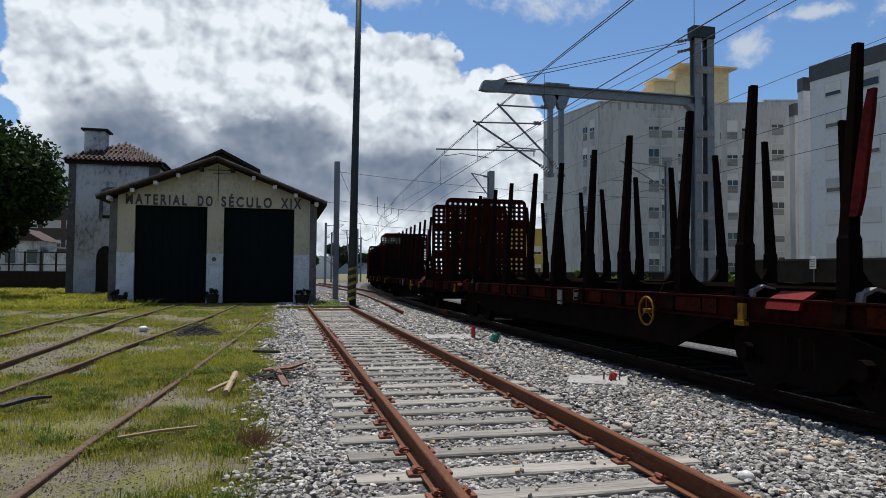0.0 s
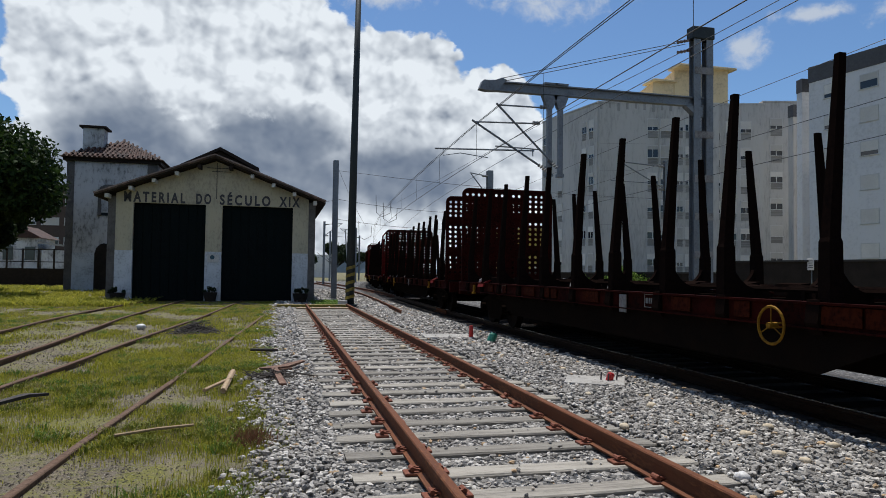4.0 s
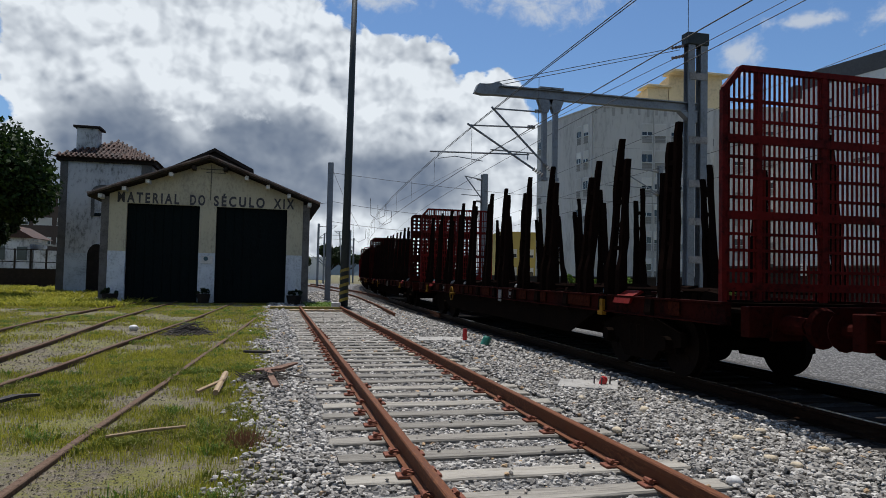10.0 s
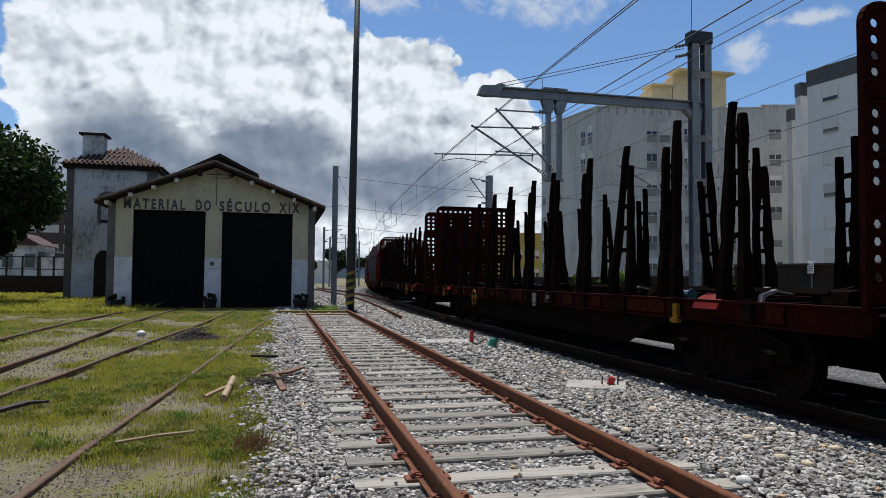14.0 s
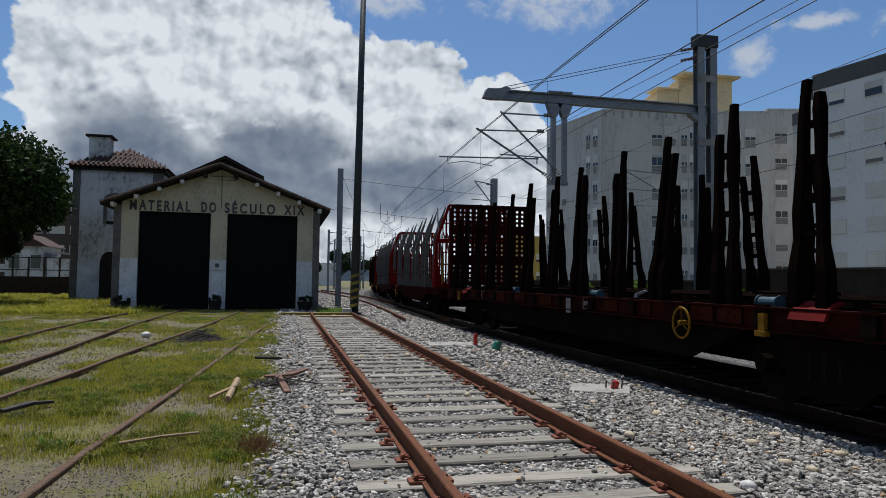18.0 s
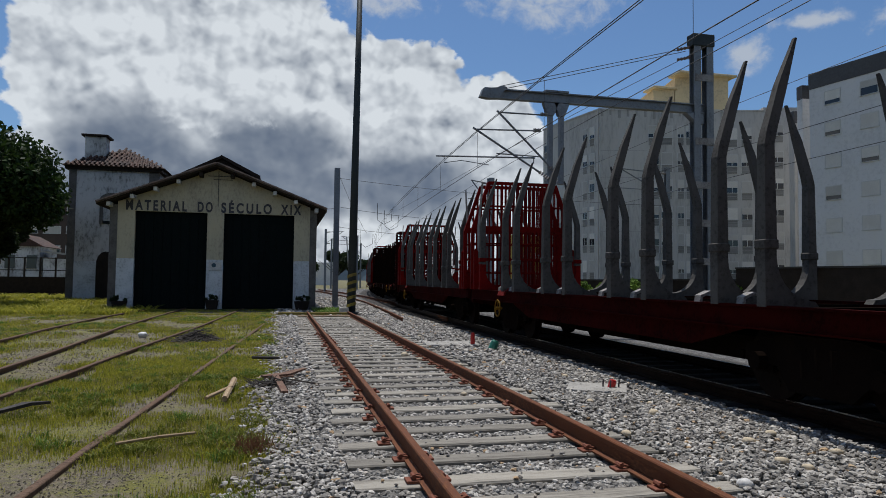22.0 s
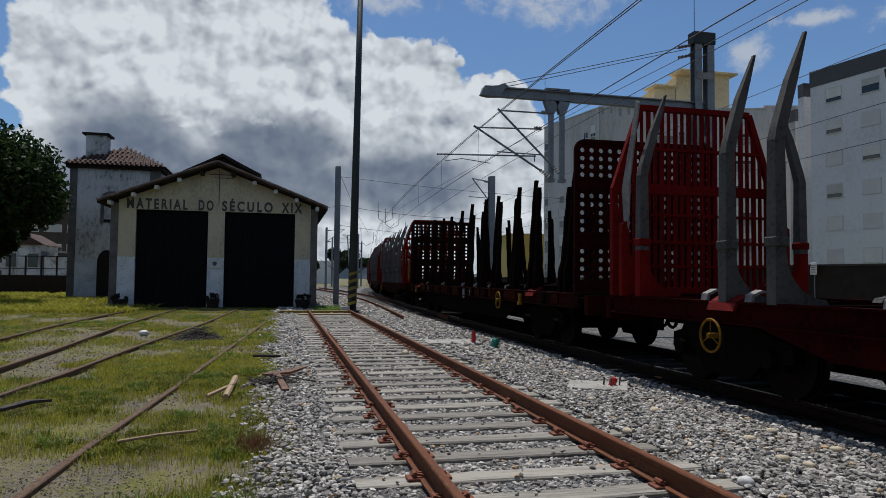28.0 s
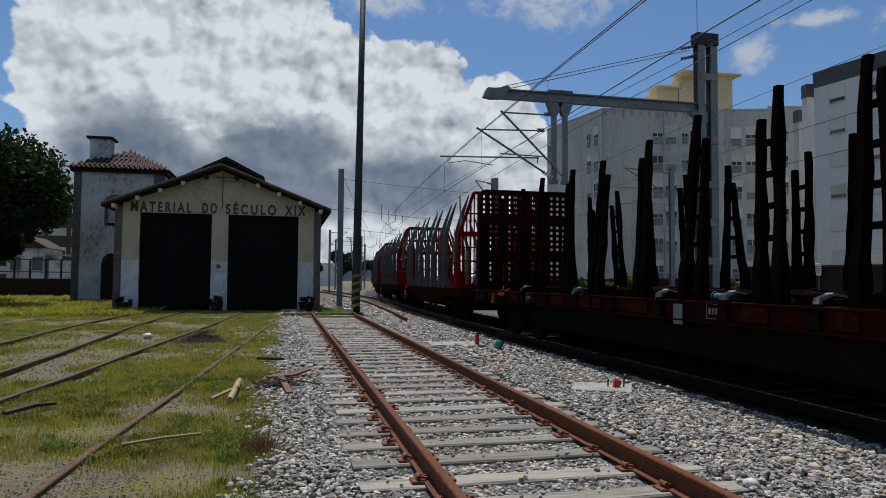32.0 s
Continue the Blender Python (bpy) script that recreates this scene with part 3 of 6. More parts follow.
OLD = ((-0.148, ((-1.85, 3.4), (-1.75, 5.1), (-1.66, 6.86), (-1.53, 8.6), (-1.43, 9.9), (-1.27, 12.6), (-1.03, 16.4), (-0.75, 20.8), (-0.2, 30.5), (0.1, 36.4))),
       (-0.11, ((-3.7, 3.4), (-3.39, 9.7), (-3.2, 11.5), (-3.0, 15.5), (-2.7, 19.4), (-2.4, 23.6), (-2.08, 30.85), (-1.85, 36.4))),
       (-0.10, ((-4.4, 3.4), (-4.36, 12.4), (-4.38, 15.0), (-4.49, 18.1), (-4.68, 22.9), (-4.66, 30.2), (-4.6, 36.4))),
       (-0.10, ((-6.2, 3.4), (-6.3, 18.0), (-6.46, 21.5), (-6.5, 25.2), (-6.42, 29.2), (-6.22, 33.2), (-6.1, 36.4))))
for low, pts in OLD:
    ys = np.linspace(pts[0][1], pts[-1][1], 30)
    rail("rail", [(float(np.interp(y, [p[1] for p in pts], [p[0] for p in pts])), float(y), low) for y in ys], old_rail, "old rusty rail sunk in grass and soil", "old rails to the shed")

# ---- the timber train ----
TRAVEL = (0.0, 6.03, 12.08, 18.16, 24.30, 30.50, 36.74, 42.98, 49.19, 55.34, 61.42, 67.45, 73.41, 79.31, 85.16, 90.99, 96.81, 102.62, 108.37,
          114.01, 119.45, 124.66, 129.63, 134.39, 138.96, 143.35, 147.42, 151.16, 154.67, 157.98, 161.03, 163.92, 166.72)


def travelled(t):
    """Metres that the train has rolled at t seconds."""
    i = min(int(t), 31)
    f = t - i
    p = [TRAVEL[i - 1] if i else -6.02, TRAVEL[i], TRAVEL[i + 1], TRAVEL[i + 2] if i < 31 else 169.45]
    return 0.5 * (2 * p[1] + (p[2] - p[0]) * f + (2 * p[0] - 5 * p[1] + 4 * p[2] - p[3]) * f * f + (3 * p[1] - p[0] - 3 * p[2] + p[3]) * f ** 3)


def train_pose(s):
    x, y, a = on_curve(s)
    return pose(x, y, 0, 0, 0, -math.degrees(a))


MESHES = {}


def once(key, make):
    """A mesh that alike parts share."""
    if key not in MESHES:
        bm, material = make()
        me = bpy.data.meshes.new(key)
        bm.to_mesh(me)
        bm.free()
        me.materials.append(material)
        MESHES[key] = me
    return MESHES[key]


def holed_panel():
    """A sheet-steel end wall, 2.8 m wide, with three fields of round holes."""
    bm = bmesh.new()
    w, z0, z1, th, c = 1.34, 1.34, 4.14, 0.012, 0.16
    def cell(x0, x1, za, zb, hole):
        if not hole:
            for yy in (-th, th):
                bm.faces.new([bm.verts.new(p) for p in ((x0, yy, za), (x1, yy, za), (x1, yy, zb), (x0, yy, zb))])
            return
        cx, cz, r, n = (x0 + x1) / 2, (za + zb) / 2, 0.046, 8
        rim, out = [], []
        corner = [(x1, cz), (x1, zb), (cx, zb), (x0, zb), (x0, cz), (x0, za), (cx, za), (x1, za)]
        for yy in (-th, th):
            rim.append([bm.verts.new((cx + r * math.cos(2 * math.pi * i / n), yy, cz + r * math.sin(2 * math.pi * i / n))) for i in range(n)])
            out.append([bm.verts.new((p[0], yy, p[1])) for p in corner])
        for k in (0, 1):
            for i in range(n):
                bm.faces.new((rim[k][i], out[k][i], out[k][(i + 1) % n], rim[k][(i + 1) % n]))
        for i in range(n):
            bm.faces.new((rim[0][i], rim[0][(i + 1) % n], rim[1][(i + 1) % n], rim[1][i]))
    cols = 15
    pitch = 2 * w / cols
    fields = ((1.34, 1.52, 0), (1.52, 2.18, 4), (2.18, 2.42, 0), (2.42, 3.22, 5), (3.22, 3.46, 0), (3.46, 4.08, 4), (4.08, 4.14, 0))
    for za, zb, rows in fields:
        if rows:
            for j in range(rows):
                for i in range(cols):
                    cell(-w + i * pitch, -w + (i + 1) * pitch, za + (zb - za) * j / rows, za + (zb - za) * (j + 1) / rows, i != 7 and not (za > 4 and i in (0, cols - 1)))
        else:
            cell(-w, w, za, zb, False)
    return bm, wagon_rust_shaded


def panel_frame():
    """Rounded tube round the end wall, cross ribs and back stays."""
    bm = bmesh.new()
    w, z0, z1, r = 1.37, 1.30, 4.17, 0.16
    path = [(-w, 0, z0)] + [(-w + r - r * math.cos(a), 0, z1 - r + r * math.sin(a)) for a in np.linspace(0, math.pi / 2, 5)]
    path += [(-p[0], 0, p[2]) for p in path[::-1]]
    for p, q in zip(path, path[1:]):
        bar(bm, p, q, 0.07, 0.07, up=(0, 1, 0))
    for z in (2.30, 3.34):
        box(bm, -1.33, 1.33, -0.035, 0.035, z - 0.06, z + 0.06)
    box(bm, -0.07, 0.07, -0.05, 0.05, 1.3, 4.15)
    return bm, wagon_rust_shaded


def grille_end():
    """An end wall of upright bars between three cross tubes, corners cut."""
    bm = bmesh.new()
    w, z0, z1 = 1.37, 1.32, 4.20
    path = [(-w, 0, z0), (-w, 0, z1 - 0.28), (-w + 0.22, 0, z1), (w - 0.22, 0, z1), (w, 0, z1 - 0.28), (w, 0, z0)]
    for p, q in zip(path, path[1:]):
        bar(bm, p, q, 0.07, 0.07, up=(0, 1, 0))
    for z in (1.5, 2.38, 3.32):
        box(bm, -w, w, -0.035, 0.035, z - 0.05, z + 0.05)
    for x in (-0.9, 0.0, 0.9):
        box(bm, x - 0.035, x + 0.035, -0.03, 0.03, z0, z1)
    return bm, wagon_red


def grille_bars():
    bm = bmesh.new()
    for i in range(1, 40):
        x = -1.37 + 2.74 * i / 40
        top = 4.18 if abs(x) < 1.15 else 4.18 - (abs(x) - 1.15) * 1.2
        rod(bm, (x, 0, 1.34), (x, 0, top), 0.0155, n=5)
    for z in (1.7, 1.95, 2.15, 2.6, 2.85, 3.1, 3.55, 3.8):
        box(bm, -1.35, 1.35, -0.022, 0.022, z - 0.018, z + 0.018)
    return bm, wagon_red


def loft(bm, sections):
    """One solid through level rectangles (x, y, z, width across, width along)."""
    rings = [[bm.verts.new((x + sx * w / 2, y + sy * d / 2, z)) for sx, sy in ((-1, -1), (1, -1), (1, 1), (-1, 1))] for x, y, z, w, d in sections]
    for r, q in zip(rings, rings[1:]):
        for i in range(4):
            bm.faces.new((r[i], r[(i + 1) % 4], q[(i + 1) % 4], q[i]))
    bm.faces.new(rings[0][::-1]), bm.faces.new(rings[-1])
    return bm


def plain_stake(lean=0.0, high=3.87):
    """A tapering steel upright in a wider socket."""
    return loft(bmesh.new(), [(0, 0, 1.30, 0.17, 0.16), (0, lean * 0.25, 1.93, 0.16, 0.15), (0, lean * 0.25, 1.97, 0.135, 0.125), (0.13, lean, high, 0.085, 0.07)]), wagon_shade_dark


def stake_foot():
    """The curved bracket that reaches inwards from a stake."""
    arc = [(0.06 + 0.42 - 0.42 * math.cos(a), 1.82 - 0.42 * math.sin(a)) for a in np.linspace(0, math.pi / 2, 7)]
    return slab(bmesh.new(), arc + [(0.48, 1.30), (0.06, 1.30)], "y", -0.045, 0.045), wagon_shade_dark


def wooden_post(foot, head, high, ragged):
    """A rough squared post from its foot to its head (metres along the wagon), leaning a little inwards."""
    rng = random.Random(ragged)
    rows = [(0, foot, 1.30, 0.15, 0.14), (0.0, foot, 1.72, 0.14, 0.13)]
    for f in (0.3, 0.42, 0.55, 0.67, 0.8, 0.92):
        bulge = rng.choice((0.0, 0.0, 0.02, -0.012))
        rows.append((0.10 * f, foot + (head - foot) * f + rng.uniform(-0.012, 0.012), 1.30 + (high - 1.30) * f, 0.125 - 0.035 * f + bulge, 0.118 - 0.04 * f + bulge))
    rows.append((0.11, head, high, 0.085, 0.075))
    return loft(bmesh.new(), rows), wood_pole_shaded


def bent_stake():
    """A grey pressed-steel stake: upright, then bent inwards to a point."""
    return loft(bmesh.new(), [(0, 0, 2.0, 0.15, 0.155), (0, 0, 3.15, 0.13, 0.13), (0.035, 0, 3.30, 0.135, 0.12), (0.20, 0, 3.85, 0.12, 0.095), (0.40, 0, 4.42, 0.03, 0.045)]), stake_grey


def bent_foot():
    arc = [(0.07 + 0.50 - 0.50 * math.cos(a), 1.86 - 0.50 * math.sin(a)) for a in np.linspace(0, math.pi / 2, 8)]
    return slab(bmesh.new(), [(-0.08, 1.30), (-0.08, 2.0), (0.07, 2.0)] + arc + [(0.62, 1.30)], "y", -0.075, 0.075), stake_grey


def collar():
    return box(bmesh.new(), -0.10, 0.09, -0.095, 0.095, 1.95, 2.06, 0.012), stake_grey


def locking_arm():
    """A red hinged arm between the end wall and the first stake."""
    return loft(bmesh.new(), [(0.0, -0.12, 2.02, 0.05, 0.10), (0.0, -0.16, 2.2, 0.05, 0.13), (0.0, -0.30, 3.0, 0.05, 0.11), (0.0, -0.34, 3.2, 0.05, 0.07)]), wagon_red


def stand_bent(w, m, red=False):
    """A bent stake on its foot; those beside an end wall stand on red feet."""
    st = shared("stake", once("bent_stake", bent_stake), w, m)
    tone = fresh_red if red else stake_grey
    shared("foot", once("bent_foot_%d" % red, lambda: (bent_foot()[0], tone)), st, pose(0, 0, 0), "red painted foot" if red else "")
    shared("collar", once("collar_%d" % red, lambda: (collar()[0], tone)), st, pose(0, 0, 0.12 if red else 0))


def fresh_end():
    """A bright red end wall of tubes: wide shoulders, cut upper corners."""
    bm = bmesh.new()
    top, w = 4.43, 1.42
    path = [(-w, 0, 1.32), (-w, 0, 3.05), (-w + 0.45, 0, top), (w - 0.45, 0, top), (w, 0, 3.05), (w, 0, 1.32)]
    for p, q in zip(path, path[1:]):
        bar(bm, p, q, 0.09, 0.10, up=(0, 1, 0))
    for z, h in ((1.40, 0.10), (3.08, 0.16), (2.2, 0.05), (2.65, 0.04), (1.8, 0.04), (3.75, 0.05)):
        half = w if z < 3.1 else w - 0.45 * (z - 3.05) / (top - 3.05)
        box(bm, -half, half, -0.045, 0.045, z - h / 2, z + h / 2)
    return bm, fresh_red


def fresh_bars():
    bm = bmesh.new()
    n = 24
    for i in range(1, n):
        x = -1.42 + 2.84 * i / n
        z1 = 4.42 if abs(x) < 0.97 else 3.05 + (1.42 - abs(x)) / 0.45 * 1.38
        wd = 0.05 if i % 2 else 0.03
        box(bm, x - wd / 2, x + wd / 2, -0.03, 0.03, 1.34, z1)
    return bm, fresh_red


def fresh_wing():
    """The solid lower side of the end wall: a plate swept down into the floor."""
    bm = bmesh.new()
    arc = [(0.10 + 0.85 - 0.85 * math.cos(a), 2.25 - 0.93 * math.sin(a)) for a in np.linspace(0, math.pi / 2, 8)]
    slab(bm, [(0.0, 1.32), (0.0, 2.45), (0.08, 2.5)] + arc + [(0.95, 1.32)], "y", -0.06, 0.06)
    return bm, fresh_red


def gusset():
    bm = bmesh.new()
    slab(bm, [(0, 3.05), (0.07, 2.45), (0.2, 2.38), (0.26, 3.2), (0.55, 4.35), (0.45, 4.40), (0.30, 3.9)], "x", -0.012, 0.012)
    return bm, pale_steel


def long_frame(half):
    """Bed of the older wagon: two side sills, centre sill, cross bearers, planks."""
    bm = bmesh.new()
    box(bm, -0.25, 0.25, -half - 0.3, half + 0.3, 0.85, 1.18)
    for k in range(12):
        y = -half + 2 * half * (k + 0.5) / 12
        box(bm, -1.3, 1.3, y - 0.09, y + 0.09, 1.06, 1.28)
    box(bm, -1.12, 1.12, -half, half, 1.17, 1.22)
    return bm, underframe_shaded


def side_sill(half):
    """A channel-section sill: web and two flanges in one outline."""
    bm = bmesh.new()
    slab(bm, [(-0.09, 1.035), (0.05, 1.035), (0.05, 1.315), (-0.09, 1.315), (-0.09, 1.290), (-0.03, 1.285), (-0.03, 1.060), (-0.09, 1.055)], "y", -half - 0.05, half + 0.05)
    return bm


def belly_plate(half, deep, run):
    """The fish-belly girder under the sill, between the bogies."""
    bm = bmesh.new()
    slab(bm, [(-half + run, 1.035), (-half + run + 1.2, deep), (half - run - 1.2, deep), (half - run, 1.035)], "x", -0.02, 0.02)
    return bm


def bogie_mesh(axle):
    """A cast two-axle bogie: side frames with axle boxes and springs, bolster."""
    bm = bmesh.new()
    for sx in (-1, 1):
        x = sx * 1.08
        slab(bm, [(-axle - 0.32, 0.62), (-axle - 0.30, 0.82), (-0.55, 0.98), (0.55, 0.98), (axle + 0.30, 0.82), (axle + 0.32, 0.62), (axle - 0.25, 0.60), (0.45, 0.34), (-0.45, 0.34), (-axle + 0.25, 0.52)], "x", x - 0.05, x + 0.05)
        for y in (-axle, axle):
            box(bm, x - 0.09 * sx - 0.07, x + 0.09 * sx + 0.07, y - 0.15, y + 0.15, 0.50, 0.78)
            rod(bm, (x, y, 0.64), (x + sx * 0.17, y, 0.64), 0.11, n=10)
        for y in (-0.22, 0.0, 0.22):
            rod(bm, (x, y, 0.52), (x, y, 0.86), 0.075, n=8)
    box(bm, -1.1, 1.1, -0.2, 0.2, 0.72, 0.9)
    return bm, underframe_shaded


def wheelset_mesh():
    bm = bmesh.new()
    rod(bm, (-1.02, 0, 0), (1.02, 0, 0), 0.085, n=10)
    for sx in (-1, 1):
        x = sx * 0.87
        rod(bm, (x - 0.065, 0, 0), (x + 0.065, 0, 0), 0.46, 0.455, n=28)
        rod(bm, (x - sx * 0.085, 0, 0), (x - sx * 0.055, 0, 0), 0.49, n=28)
        rod(bm, (x - 0.10, 0, 0), (x + 0.10, 0, 0), 0.13, n=12)
        for k in range(4):
            a = math.pi / 4 + k * math.pi / 2
            rod(bm, (x + sx * 0.06, 0.27 * math.cos(a), 0.27 * math.sin(a)), (x + sx * 0.075, 0.27 * math.cos(a), 0.27 * math.sin(a)), 0.05, n=8)
    return bm, wheel_steel_shaded


def handwheel_mesh():
    bm = bmesh.new()
    ring(bm, (0, 0, 0), "x", 0.205, 0.016)
    for k in range(3):
        a = math.pi / 2 + k * 2 * math.pi / 3
        rod(bm, (0, 0, 0), (0, 0.22 * math.cos(a), 0.22 * math.sin(a)), 0.006, n=6)
    rod(bm, (-0.04, 0, 0), (0.12, 0, 0), 0.035, n=8)
    return bm, yellow_paint


def buffer_mesh():
    bm = bmesh.new()
    box(bm, -0.2, 0.2, -0.04, 0.02, 0.88, 1.28)
    rod(bm, (0, 0, 1.07), (0, 0.36, 1.07), 0.12, 0.10, 12)
    rod(bm, (0, 0.34, 1.07), (0, 0.58, 1.07), 0.075, n=10)
    rod(bm, (0, 0.56, 1.07), (0, 0.61, 1.07), 0.23, 0.20, 16)
    return bm, wagon_rust_shaded


def strap_mesh():
    """A folded steel flap with a ratchet, pale on top."""
    bm = bmesh.new()
    slab(bm, [(-0.02, 1.31), (0.0, 1.40), (0.16, 1.46), (0.34, 1.42), (0.36, 1.40), (0.17, 1.43), (0.03, 1.37), (0.02, 1.31)], "y", -0.055, 0.055)
    return bm, pale_steel


def brake_gear(reach):
    """Rods, an air tank and a cylinder hung low between the bogies."""
    bm = bmesh.new()
    for x in (-0.62, 0.0, 0.62):
        box(bm, x - 0.04, x + 0.04, -reach, reach, 0.54, 0.86)
    rod(bm, (0.4, -2.2, 0.72), (0.4, -0.4, 0.72), 0.2, n=12)
    rod(bm, (-0.4, 0.6, 0.72), (-0.4, 1.3, 0.72), 0.17, n=12)
    for y in (-reach + 0.4, -1.0, 1.6, reach - 0.4):
        box(bm, -0.95, 0.95, y - 0.05, y + 0.05, 0.60, 0.70)
    return bm


def tag_mesh():
    return box(bmesh.new(), -0.012, 0.012, -0.11, 0.11, 0.98, 1.26, 0.004), stencil_grey


def mark_mesh():
    """A framed pale stencil with two short bars."""
    bm = bmesh.new()
    for a in ((-0.16, 0.16, 0.09, 0.10), (-0.16, 0.16, -0.10, -0.09), (-0.16, -0.15, -0.1, 0.1), (0.15, 0.16, -0.1, 0.1), (-0.11, -0.04, -0.04, 0.04), (-0.01, 0.03, -0.04, 0.04), (0.06, 0.12, -0.04, 0.04)):
        box(bm, -0.004, 0.004, a[0], a[1], a[2], a[3])
    return bm, stencil_grey


def flap_mesh():
    """A red corner flap on the floor edge, lit on top."""
    bm = bmesh.new()
    slab(bm, [(-0.10, 1.20), (-0.06, 1.30), (0.12, 1.40), (0.16, 1.38), (-0.02, 1.28), (-0.06, 1.20)], "y", -0.26, 0.26)
    return bm, wagon_red


def lever_mesh():
    bm = bmesh.new()
    box(bm, -0.05, 0.0, -0.05, 0.05, 1.02, 1.24)
    box(bm, -0.07, 0.0, -0.09, 0.09, 0.98, 1.04)
    return bm, yellow_paint


def roll_mesh():
    """A ratchet drum lying on the bed."""
    bm = bmesh.new()
    rod(bm, (0, -0.16, 1.36), (0, 0.16, 1.36), 0.06, n=12)
    rod(bm, (0, -0.18, 1.36), (0, -0.16, 1.36), 0.08, n=12)
    rod(bm, (0, 0.16, 1.36), (0, 0.18, 1.36), 0.08, n=12)
    return bm, blue_canister


def pipe_mesh(half):
    bm = bmesh.new()
    for x in (-0.95, 0.95):
        rod(bm, (x, -half + 1, 1.42), (x, half - 1, 1.42), 0.035, n=6)
        for k in range(9):
            y = -half + 1.2 + (2 * half - 2.4) * k / 8
            box(bm, x - 0.03, x + 0.03, y - 0.03, y + 0.03, 1.20, 1.41)
    return bm, wagon_shade_dark


def hook_mesh():
    bm = bmesh.new()
    rod(bm, (0, 0.0, 1.05), (0, 0.45, 1.02), 0.04, n=8)
    ring(bm, (0, 0.62, 0.9), "x", 0.16, 0.03, 14)
    return bm, underframe_shaded


WHEELS = []
WAGONS = []


